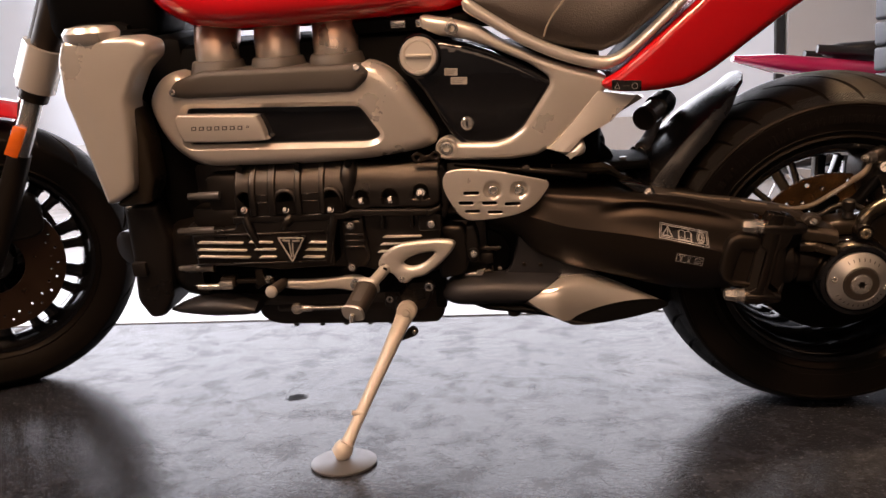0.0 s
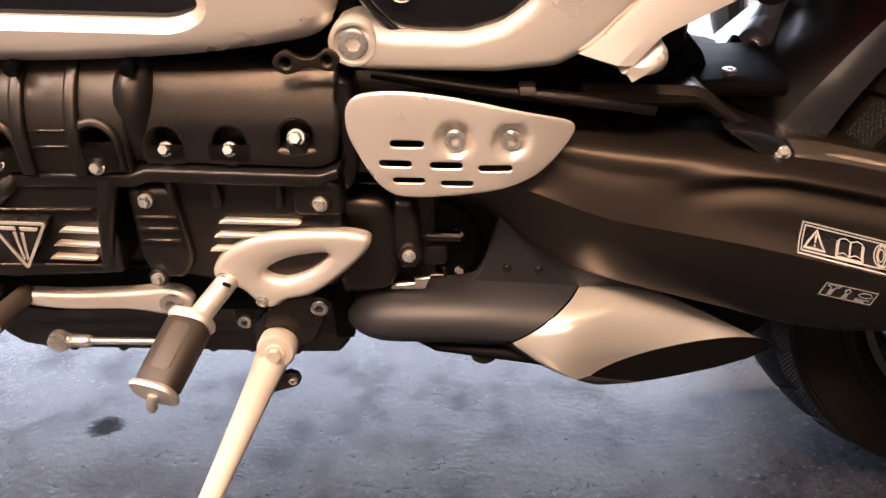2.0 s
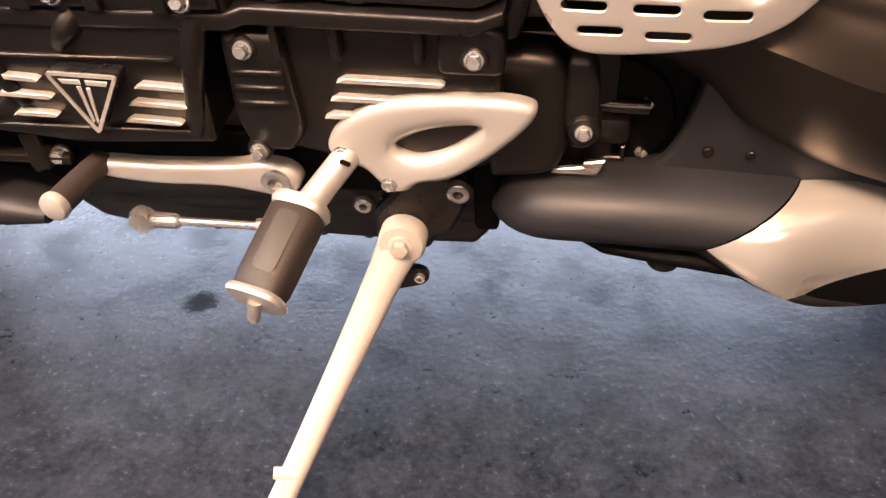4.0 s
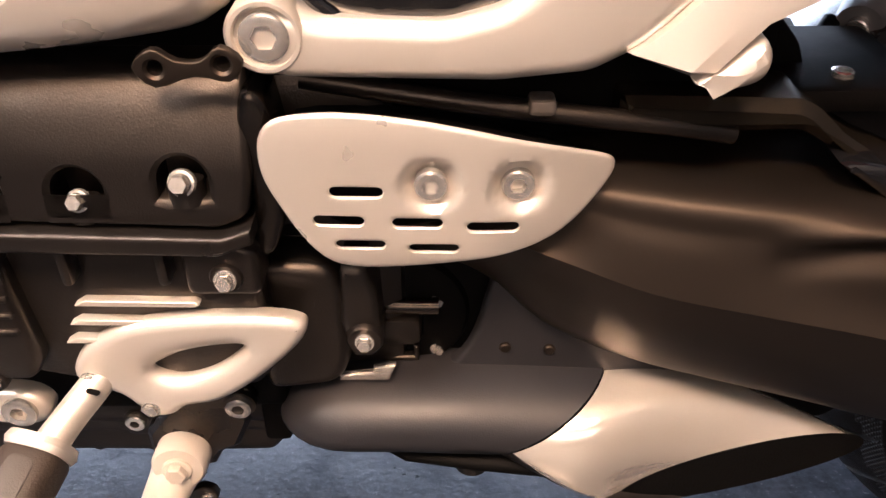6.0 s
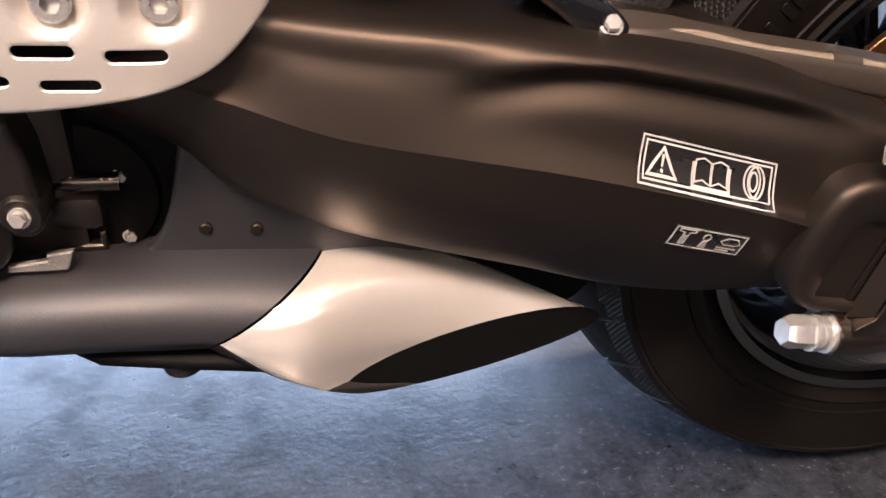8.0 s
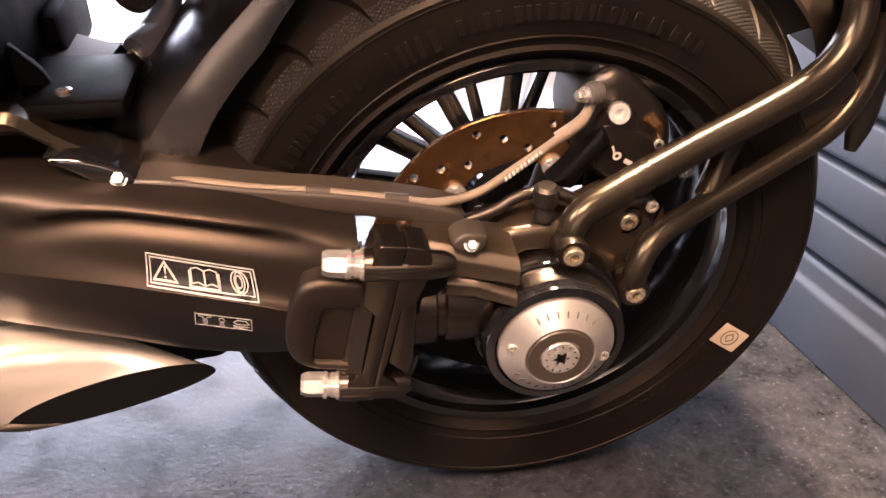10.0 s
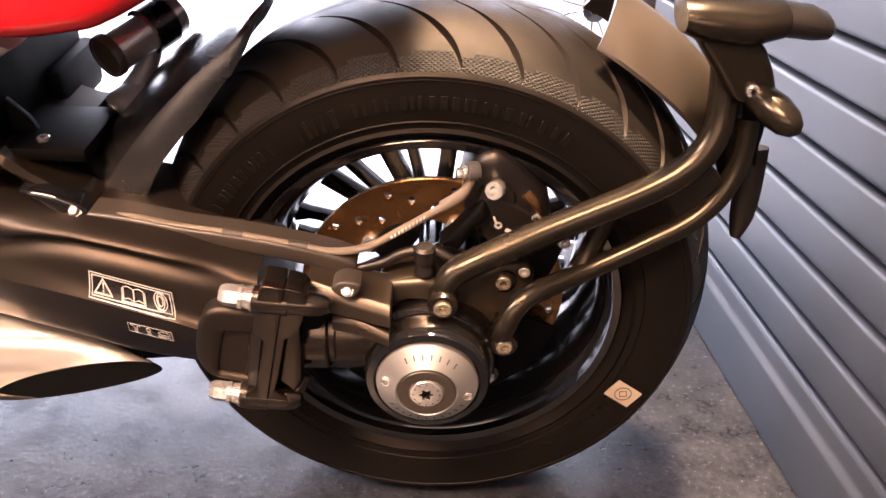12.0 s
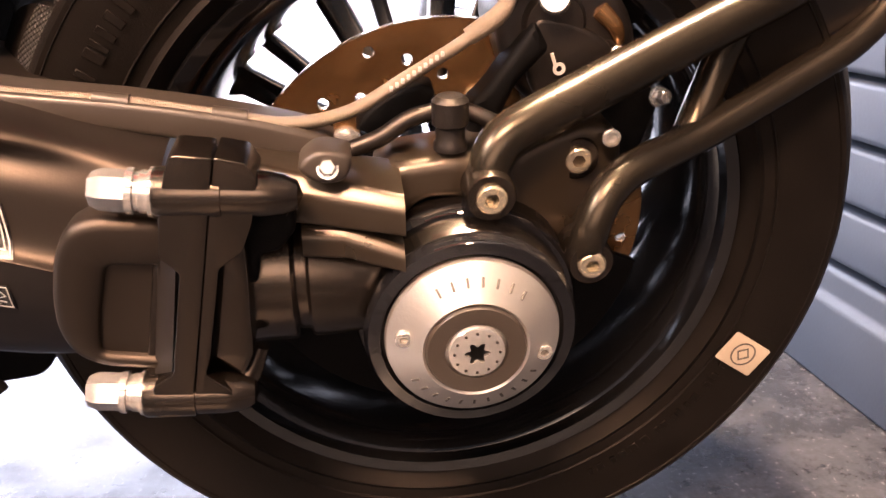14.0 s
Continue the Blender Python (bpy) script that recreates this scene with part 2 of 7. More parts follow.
    l.new(heights.outputs[0], bp.inputs["Height"])
    l.new(bp.outputs[0], b.inputs["Normal"])
    return m


CONCRETE = floor_material()
WHITE_TILE = mat("white_glazed_tile", (0.54, 0.53, 0.525), 0.16, 0.0, 0.03, 3, 0.02, 60)
WALL_WHITE = mat("white_wall_paint", (0.70, 0.69, 0.675), 0.7, 0.0, 0.03, 3, 0.05, 120)
WALL_DARK = mat("charcoal_wall_paint", (0.060, 0.058, 0.056), 0.7, 0.0, 0.06, 3, 0.05, 120)
CEILING_PAINT = mat("ceiling_paint", (0.10, 0.098, 0.095), 0.8, 0.0, 0.04, 3, 0.05, 120)
SLAT = mat("grey_slat_paint", (0.036, 0.042, 0.052), 0.42, 0.10, 0.12, 3, 0.06, 260, rvar=0.08, spec=0.25)
FRAME_DARK = mat("dark_window_frame", (0.03, 0.03, 0.03), 0.4, 0.3, 0.1, 10, 0.03, 300)
FAR_DARK = mat("parked_bike_black", (0.025, 0.025, 0.028), 0.4, 0.1, 0.2, 14, 0.1, 400)
FAR_GREY = mat("parked_bike_grey", (0.30, 0.33, 0.37), 0.25, 0.2, 0.08, 8, 0.02, 300, coat=0.5)
FAR_PINK = mat("parked_bike_crimson", (0.62, 0.03, 0.13), 0.2, 0.0, 0.08, 8, 0.02, 300, coat=0.6)
FAR_CHROME = mat("parked_bike_chrome", (0.78, 0.78, 0.78), 0.14, 1.0, 0.08, 40, 0.03, 300)


def emissive(name, colour, strength):
    m = bpy.data.materials.new(name)
    m.use_nodes = True
    b = m.node_tree.nodes["Principled BSDF"]
    b.inputs["Base Color"].default_value = (*colour, 1)
    b.inputs["Emission Color"].default_value, b.inputs["Emission Strength"].default_value = (*colour, 1), strength
    return m


PANEL_LIGHT = emissive("lit_diffuser", (1.0, 0.86, 0.68), 2.2)
OUTSIDE_WARM = emissive("warm_outdoors", (1.0, 0.78, 0.58), 0.5)
OUTSIDE = emissive("bright_outdoors", (0.84, 0.91, 1.0), 0.7)


# ---- building blocks ----
def catmull(pts, k, closed=True):
    """Points through the given ones, k to a stretch."""
    pts = [Vector(p) for p in pts]
    if k <= 1:
        return pts
    out, n = [], len(pts)
    for i in range(n if closed else n - 1):
        if closed:
            p = [pts[(i + j) % n] for j in (-1, 0, 1, 2)]
        else:
            p = [pts[max(0, min(n - 1, i + j))] for j in (-1, 0, 1, 2)]
        for s in range(k):
            u = s / k
            out.append(0.5 * (2 * p[1] + (p[2] - p[0]) * u + (2 * p[0] - 5 * p[1] + 4 * p[2] - p[3]) * u * u + (3 * p[1] - p[0] - 3 * p[2] + p[3]) * u ** 3))
    if not closed:
        out.append(pts[-1])
    return out


def corner_round(pts, r, k=4):
    """A polygon whose corners are rounded by about r."""
    pts, out, n = [Vector(p) for p in pts], [], len(pts)
    for i in range(n):
        a, b, c = pts[i - 1], pts[i], pts[(i + 1) % n]
        d1, d2 = (a - b), (c - b)
        m = min(r, d1.length * 0.45, d2.length * 0.45)
        p, q = b + d1.normalized() * m, b + d2.normalized() * m
        for s in range(k + 1):
            u = s / k
            out.append((1 - u) ** 2 * p + 2 * u * (1 - u) * b + u * u * q)
    return out


def ccw(pts):
    area = sum(a.x * b.y - b.x * a.y for a, b in zip(pts, pts[1:] + pts[:1]))
    return pts if area > 0 else pts[::-1]


def inset(pts, d):
    """A counter-clockwise outline moved inwards by d."""
    out, n = [], len(pts)
    for i in range(n):
        a, b, c = pts[i - 1], pts[i], pts[(i + 1) % n]
        e1, e2 = (b - a), (c - b)
        if e1.length < 1e-7 or e2.length < 1e-7:
            out.append(b.copy())
            continue
        e1, e2 = e1.normalized(), e2.normalized()
        n1, n2 = Vector((-e1.y, e1.x)), Vector((-e2.y, e2.x))
        m = n1 + n2
        m = m.normalized() if m.length > 1e-6 else n1
        out.append(b + m * d / max(0.6, m.dot(n1)))
    return out


def ring_verts(bm, pts):
    return [bm.verts.new(p) for p in pts]


def bridge(bm, a, b):
    n = len(a)
    for i in range(n):
        try:
            bm.faces.new((a[i], a[(i + 1) % n], b[(i + 1) % n], b[i]))
        except ValueError:
            pass


def loft(rings, cap=True, bm=None):
    """A skin over rings of equally many points."""
    bm = bm or bmesh.new()
    loops = [ring_verts(bm, r) for r in rings]
    for a, b in zip(loops, loops[1:]):
        bridge(bm, a, b)
    if cap:
        bm.faces.new(loops[0][::-1])
        bm.faces.new(loops[-1])
    return bm


def plate(pts, y0, y1, edge=0.003, holes=(), k=1, grid=0.0, bend=None, round_r=0.0, steps=3, hole_edge=0.0015):
    """An upright plate in x and z from y0 (outer face) to y1, its outer edge rounded, with openings through it."""
    pts = [Vector(p) for p in pts]
    if round_r:
        pts = corner_round(pts, round_r)
    pts = ccw(catmull(pts, k))
    bm = bmesh.new()
    lift = lambda ring, y: ring_verts(bm, [(p.x, y, p.y) for p in ring])  # noqa: E731
    back = lift(pts, y1)
    last = lift(pts, y0 + edge)
    bridge(bm, back, last)
    for s in range(1, steps + 1):
        a = s / steps * math.pi / 2
        nxt = lift(inset(pts, edge * (1 - math.cos(a))), y0 + edge * (1 - math.sin(a)))
        bridge(bm, last, nxt)
        last = nxt
    fronts, backs = list(last), list(back)
    for h in holes:
        h = ccw([Vector(p) for p in h])
        f, m, b = lift(inset(h, -hole_edge), y0), lift(h, y0 + hole_edge), lift(h, y1)
        bridge(bm, f, m)
        bridge(bm, m, b)
        fronts += f
        backs += b
    for some in (fronts, backs):
        group = set(some)
        edges = [e for e in bm.edges if e.verts[0] in group and e.verts[1] in group]
        bmesh.ops.triangle_fill(bm, use_beauty=True, edges=edges)
    if grid:
        for axis, lo, hi in ((0, min(p.x for p in pts), max(p.x for p in pts)), (2, min(p.y for p in pts), max(p.y for p in pts))):
            no = Vector((0, 0, 0))
            no[axis] = 1
            for i in range(1, int((hi - lo) / grid) + 1):
                co = Vector((0, 0, 0))
                co[axis] = lo + i * grid
                bmesh.ops.bisect_plane(bm, geom=bm.verts[:] + bm.edges[:] + bm.faces[:], plane_co=co, plane_no=no)
    if bend:
        for v in bm.verts:
            v.co.y += bend(v.co.x, v.co.z)
    return bm


def circle2(x, z, r, n=24, a0=0.0):
    return [(x + r * math.cos(a0 + math.tau * i / n), z + r * math.sin(a0 + math.tau * i / n)) for i in range(n)]


def slot2(x0, z0, x1, z1, h):
    """A slot with round ends."""
    d = Vector((x1 - x0, z1 - z0))
    a = math.atan2(d.y, d.x)
    r = h / 2
    out = []
    for i in range(9):
        t = a - math.pi / 2 + math.pi * i / 8
        out.append((x1 - r * math.cos(a) + r * math.cos(t), z1 - r * math.sin(a) + r * math.sin(t)))
    for i in range(9):
        t = a + math.pi / 2 + math.pi * i / 8
        out.append((x0 + r * math.cos(a) + r * math.cos(t), z0 + r * math.sin(a) + r * math.sin(t)))
    return out


def frame_of(d):
    d = Vector(d).normalized()
    u = d.cross(Vector((0, 0, 1)))
    u = d.cross(Vector((0, 1, 0))) if u.length < 1e-3 else u
    u.normalize()
    return d, u, d.cross(u)


def tube(path, r, n=12, k=4, bm=None, cap=True, flat=1.0):
    """A round bar along a smooth path; r is one radius or one for each point."""
    rs = r if isinstance(r, (list, tuple)) else [r] * len(path)
    pts = catmull([(*p, q) for p, q in zip([tuple(v) for v in path], rs)] and [Vector((*p, q)) for p, q in zip([tuple(v) for v in path], rs)], k, False)
    cos, rad = [Vector(p[:3]) for p in pts], [p[3] for p in pts]
    rings, u = [], None
    for i, c in enumerate(cos):
        d = (cos[min(i + 1, len(cos) - 1)] - cos[max(i - 1, 0)]).normalized()
        if u is None:
            _, u, _ = frame_of(d)
        u = (u - d * u.dot(d)).normalized()
        w = d.cross(u)
        rings.append([c + rad[i] * (math.cos(math.tau * j / n) * u * flat + math.sin(math.tau * j / n) * w) for j in range(n)])
    return loft(rings, cap, bm)


def lathe(profile, at=(0, 0, 0), axis=(0, -1, 0), n=32, bm=None, closed=False):
    """A turned body: profile of (radius, distance along the axis)."""
    bm = bm or bmesh.new()
    d, u, w = frame_of(axis)
    at = Vector(at)
    loops = []
    for r, h in profile:
        if r < 1e-6:
            loops.append([bm.verts.new(at + d * h)])
        else:
            loops.append([bm.verts.new(at + d * h + r * (math.cos(math.tau * j / n) * u + math.sin(math.tau * j / n) * w)) for j in range(n)])
    pairs = list(zip(loops, loops[1:])) + ([(loops[-1], loops[0])] if closed else [])
    for a, b in pairs:
        if len(a) == 1 and len(b) > 1:
            for j in range(n):
                bm.faces.new((a[0], b[j], b[(j + 1) % n]))
        elif len(b) == 1 and len(a) > 1:
            for j in range(n):
                bm.faces.new((a[j], b[0], a[(j + 1) % n]))
        else:
            bridge(bm, a, b)
    return bm


def rbox(lo, hi, bevel=0.004, bm=None, m=None, seg=2):
    """A block with rounded edges."""
    own = bmesh.new()
    size = [b - a for a, b in zip(lo, hi)]
    bmesh.ops.create_cube(own, size=1, matrix=Matrix.LocRotScale([(a + b) / 2 for a, b in zip(lo, hi)], None, size))
    if bevel:
        bmesh.ops.bevel(own, geom=own.edges[:], offset=min(bevel, min(size) * 0.45), segments=seg, profile=0.5, affect="EDGES")
    if m:
        bmesh.ops.transform(own, matrix=m, verts=own.verts)
    if bm is None:
        return own
    tmp = bpy.data.meshes.new("tmp")
    own.to_mesh(tmp)
    own.free()
    bm.from_mesh(tmp)
    bpy.data.meshes.remove(tmp)
    return bm


def merged(*parts):
    """Several pieces of one casting as one mesh."""
    bm = bmesh.new()
    for p in parts:
        tmp = bpy.data.meshes.new("tmp")
        p.to_mesh(tmp)
        p.free()
        bm.from_mesh(tmp)
        bpy.data.meshes.remove(tmp)
    return bm


def part(name, bm, material, parent=None, label="", sharp=38, materials=(), at=None):
    bmesh.ops.recalc_face_normals(bm, faces=bm.faces)
    me = bpy.data.meshes.new(name)
    bm.to_mesh(me)
    bm.free()
    me.polygons.foreach_set("use_smooth", [True] * len(me.polygons))
    me.set_sharp_from_angle(angle=radians(sharp))
    for m in (material, *materials):
        me.materials.append(m)
    ob = new(name, me)
    offset = Vector(at or (0, 0, 0))
    if parent and parent.parent and parent.parent.parent:
        offset += parent.location
        parent = parent.parent
    if parent:
        ob.parent = parent
    ob.location = offset
    if label:
        ob["label"] = label
    return ob


def hex_profile_bolt(at, axis, r, h=0.006, socket=False):
    """A flanged hex bolt head, or a socket cap head with its hexagon recess."""
    if socket:
        bm = lathe([(0, 0), (r, 0), (r, h * 0.85), (r * 0.88, h), (r * 0.58, h)], at, axis, 24)
        d, u, w = frame_of(axis)
        at = Vector(at)
        top = [v for v in bm.verts if abs((v.co - at).dot(d) - h) < 1e-6 and (v.co - at - d * h).length < r * 0.6]
        hexr = lambda a: r * 0.52 * math.cos(math.pi / 6) / math.cos((a % (math.pi / 3)) - math.pi / 6)  # noqa: E731
        angs = [math.tau * j / 24 for j in range(24)]
        a1 = [bm.verts.new(at + d * h + hexr(a) * (math.cos(a) * u + math.sin(a) * w)) for a in angs]
        a2 = [bm.verts.new(at - d * h * 0.35 + hexr(a) * (math.cos(a) * u + math.sin(a) * w)) for a in angs]
        bridge(bm, top, a1)
        bridge(bm, a1, a2)
        bm.faces.new(a2)
        return bm
    bm = lathe([(0, 0), (r, 0), (r, h * 0.22), (r * 0.93, h * 0.32), (r * 0.72, h * 0.34)], at, axis, 24)
    d, u, w = frame_of(axis)
    at = Vector(at)
    low = [at + d * h * 0.3 + r * 0.72 * (math.cos(math.tau * j / 6) * u + math.sin(math.tau * j / 6) * w) for j in range(6)]
    mid = [p + d * h * 0.58 for p in low]
    top = [p + d * h * 0.7 - (p - at - d * h * 0.3) * 0.14 for p in low]
    return loft([low, mid, top], True, bm)


def bolt(at, r, parent, axis=(0, -1, 0), h=0.007, socket=False, material=None):
    return part("bolt", hex_profile_bolt(at, axis, r, h, socket), material or STEEL, parent)


def outline_strip(pts, w, y, t=0.0004):
    """A printed line of width w round an outline."""
    pts = ccw([Vector(p) for p in pts])
    bm = bmesh.new()
    rings = []
    for off, yy in ((0, y), (0, y - t), (w, y - t), (w, y)):
        rings.append(ring_verts(bm, [(p.x, yy, p.y) for p in inset(pts, off)]))
    for a, b in zip(rings, rings[1:] + rings[:1]):
        bridge(bm, a, b)
    return bm


# ---- the showroom ----
def slab(name, lo, hi, material, label, category, bevel=0.0):
    return tagged(part(name, rbox(lo, hi, bevel), material), label, category, kind="structure")


slab("floor", (-6.2, -4.2, -0.12), (1.6, 0.76, 0.0), CONCRETE, "grey-blue sealed concrete floor with stippled gloss coat", "floor")
slab("floor_rear", (-6.2, 0.764, -0.12), (3.8, 4.7, 0.003), WHITE_TILE, "glossy white floor area behind the grey concrete", "floor")
slab("wall_north", (-6.2, 4.5, 3.3), (3.8, 4.7, 3.4), WALL_WHITE, "white painted wall above the wide back window", "wall")
slab("wall_north_low", (-6.2, 4.5, 0.003), (3.8, 4.7, 0.50), WALL_WHITE, "white painted wall below the wide back window", "wall")
slab("wall_north_side", (1.2, 4.5, 0.50), (3.8, 4.7, 3.3), WALL_WHITE, "white painted wall beside the back window", "wall")
slab("wall_north_corner", (-6.2, 4.5, 0.50), (-5.0, 4.7, 3.3), WALL_WHITE, "white painted wall beside the back window", "wall")
slab("wall_west_front", (-6.2, -4.2, 0.0), (-6.0, -0.2, 3.4), WALL_DARK, "charcoal painted side wall of the showroom", "wall")
slab("wall_west_back", (-6.2, 4.2, 0.003), (-6.0, 4.5, 3.4), WALL_WHITE, "white painted side wall of the showroom", "wall")
slab("wall_west_top", (-6.2, -0.2, 3.3), (-6.0, 4.2, 3.4), WALL_WHITE, "white lintel over the open shopfront", "wall")
slab("wall_east_front", (1.6, -4.4, 0.0), (1.7, 0.98, 3.4), WALL_WHITE, "white painted wall behind the slat wall", "wall")
slab("wall_return", (1.6, 0.98, 0.003), (3.8, 1.08, 3.4), WALL_WHITE, "white painted return wall behind the slats", "wall")
slab("wall_east_back", (3.6, 1.08, 0.003), (3.8, 4.5, 3.4), WALL_WHITE, "white painted end wall of the showroom", "wall")
slab("wall_south", (-6.2, -4.4, 2.5), (1.6, -4.2, 3.4), WALL_DARK, "charcoal painted wall above the front window", "wall")
slab("wall_south_low", (-6.2, -4.4, 0.0), (1.6, -4.2, 1.0), WALL_DARK, "charcoal painted wall below the front window", "wall")
slab("wall_south_side", (-6.2, -4.4, 1.0), (-2.4, -4.2, 2.5), WALL_DARK, "charcoal painted wall beside the front window", "wall")
slab("wall_south_corner", (0.8, -4.4, 1.0), (1.6, -4.2, 2.5), WALL_DARK, "charcoal painted wall beside the front window", "wall")
slab("backdrop_south", (-2.7, -4.75, 0.7), (1.1, -4.7, 2.8), OUTSIDE_WARM, "bright warm daylight outside the front window", "backdrop")
slab("ceiling", (-6.2, -4.4, 3.4), (3.8, 4.7, 3.52), CEILING_PAINT, "dark grey flat painted ceiling", "ceiling")
slab("backdrop", (-5.4, 5.1, 0.0), (1.6, 5.15, 3.6), OUTSIDE, "bright daylight outside the back window", "backdrop")
slab("backdrop_west", (-6.75, -0.6, 0.0), (-6.7, 4.6, 3.6), OUTSIDE, "bright daylight outside the open shopfront", "backdrop")

window = tagged(new("window_1"), "wide dark-framed window in the white wall", "window", kind="structure")
for x in (-4.96, -3.42, -1.88, -0.34, 1.16):
    part("window_frame", rbox((x - 0.03, 4.53, 0.50), (x + 0.03, 4.60, 3.3), 0.004), FRAME_DARK, window)

front_window = tagged(new("window_2"), "dark-framed window in the charcoal wall", "window", kind="structure")
for x in (-2.37, -0.8, 0.77):
    part("window_frame", rbox((x - 0.03, -4.33, 1.0), (x + 0.03, -4.26, 2.5), 0.004), FRAME_DARK, front_window)

# horizontal-slat side wall, standing slightly skew to the motorcycle
SKEW = pose(0.493, 0.27, 0, 0, 0, 3.2)
wall_slats = tagged(new("wall_east"), "blue-grey painted wall of horizontal slats", "wall", kind="structure")
wall_slats.matrix_basis = SKEW
part("backing", rbox((0.035, -4.5, 0.0), (0.2, 0.70, 3.4), 0.0), SLAT, wall_slats)
base = corner_round([(0.036, 0.0), (0.036, 0.145), (0.004, 0.145), (0.0, 0.138), (0.0, 0.112), (-0.006, 0.100), (-0.006, 0.0)], 0.004, 3)
bm = loft([[Vector((p.x, y, p.y)) for p in base] for y in (-4.4, 0.695)])
part("baseboard", bm, SLAT, wall_slats, "blue-grey bottom board of the slat wall")
sec = corner_round([(0.036, 0.002), (0.036, 0.0705), (0.006, 0.0705), (0.0, 0.066), (0.0, 0.008), (0.006, 0.002)], 0.004, 3)
slat_bm = loft([[Vector((p.x, y, p.y)) for p in sec] for y in (-4.4, 0.695)])
first = part("slat", slat_bm, SLAT, wall_slats)
first.location = (0, 0, 0.149)
for i in range(1, 44):
    ob = new("slat", first.data)
    ob.parent, ob.location = wall_slats, (0, 0, 0.149 + 0.0739 * i)

# ceiling panels behind the path
for x, y, w, h in ((-0.9, -2.3, 1.2, 1.2), (-3.0, -1.7, 1.2, 1.2), (0.22, 0.10, 0.36, 0.36)):
    lamp = tagged(new("ceiling_light"), "square warm-white ceiling light panel in a pale frame", "ceiling light", "ceiling lights")
    lamp.location = (x, y, 3.4)
    frame_bm = plate([(-w / 2, -h / 2), (w / 2, -h / 2), (w / 2, h / 2), (-w / 2, h / 2)], 0.0, 0.03, 0.004, holes=[[(-w / 2 + 0.03, -h / 2 + 0.03), (w / 2 - 0.03, -h / 2 + 0.03), (w / 2 - 0.03, h / 2 - 0.03), (-w / 2 + 0.03, h / 2 - 0.03)]])
    bmesh.ops.transform(frame_bm, matrix=pose(0, 0, -0.035, 90, 0, 0), verts=frame_bm.verts)
    part("frame", frame_bm, WALL_WHITE, lamp)
    part("diffuser", rbox((-w / 2 + 0.032, -h / 2 + 0.032, -0.02), (w / 2 - 0.032, h / 2 - 0.032, -0.002), 0.002), PANEL_LIGHT, lamp)


# ---- the red motorcycle ----
LEAN = 8.72
YC = 0.06            # middle plane
ZA = 0.325           # rear axle height
moto = tagged(new("motorcycle"), "red and silver motorcycle leaning on its side stand", "motorcycle")
moto.matrix_basis = pose(0, 0, 0, LEAN, 0, 0)
UNLEAN = pose(0, 0, 0, LEAN, 0, 0).inverted()


# -- wheels --
def tyre_mesh(R, half, lip, lip_y, lugs, width_tread, seg=720):
    """A tyre round y with its tread grooves cut in. Faces of the knurled shoulder take the second material."""
    prof = [(lip - 0.004, -lip_y + 0.012), (lip + 0.004, -lip_y), (lip + 0.012, -lip_y - 0.007), (lip + 0.016, -lip_y - 0.012), (lip + 0.020, -lip_y - 0.010), (lip + (R - lip) * 0.36, -half * 0.985), (lip + (R - lip) * 0.55, -half), (lip + (R - lip) * 0.62, -half * 0.995), (lip + (R - lip) * 0.645, -half * 0.999), (lip + (R - lip) * 0.68, -half * 0.975)]
    edge = len(prof) - 1
    shoulder_r = prof[-1][0]
    for i in range(1, 48):
        u = -1 + i / 24
        prof.append((shoulder_r + (R - shoulder_r) * (1 - abs(u) ** 2.25), u * half * 0.965))
    prof += [(r, -y) for r, y in prof[edge::-1]]
    run = [0.0]
    for p, q in zip(prof, prof[1:]):
        run.append(run[-1] + math.hypot(q[0] - p[0], q[1] - p[1]))
    bm = bmesh.new()
    uv = bm.loops.layers.uv.new("round")
    cut_n, land_n = 6, 12
    per = cut_n + land_n
    seg = lugs * per
    grid = []
    for k, (r, y) in enumerate(prof):
        q = abs(y / half)
        tread = edge < k < len(prof) - 1 - edge and 0.12 < q < 0.93
        f = min(1, max(0, (q - 0.12) / 0.81))
        w = 0.05 + 0.10 * math.sin(math.pi * f ** 1.5)
        turn = (0.5 if y > 0 else 0.0) * min(1, q / 0.05) + 1.70 * (1 - (1 - min(q, 0.97)) ** 1.9)
        row = []
        for j in range(seg):
            lug_i, c = divmod(j, per)
            ph = w * c / cut_n if c <= cut_n else w + (1 - w) * (c - cut_n) / land_n
            a = math.tau * (lug_i + ph - turn) / lugs
            deep = 0.0070 * math.sqrt(f * (1 - f) * 4) if tread and 0 < c < cut_n else 0.0
            if c in (1, cut_n - 1):
                deep *= 0.75
            row.append((bm.verts.new(((r - deep) * math.cos(a), y, (r - deep) * math.sin(a))), a * R, c))
        grid.append(row)
    for k in range(len(prof) - 1):
        s = abs((prof[k][1] + prof[k + 1][1]) / 2 / half)
        for j in range(seg):
            n_ = (j + 1) % seg
            wrap = math.tau * R if n_ == 0 else 0.0
            four = (grid[k][j], grid[k + 1][j], grid[k + 1][n_], grid[k][n_])
            face = bm.faces.new([v[0] for v in four])
            for lp, v, extra in zip(face.loops, four, (0, 0, wrap, wrap)):
                lp[uv].uv = (v[1] + extra, run[k] if v in (grid[k][j], grid[k][n_]) else run[k + 1])
            bay = (j % per) / per
            if prof[k][0] > shoulder_r - 0.003 and 0.875 - 0.085 * math.sin(math.pi * bay) < s < 0.985 and (s > 0.93 or j % per >= cut_n):
                face.material_index = 1
    return bm


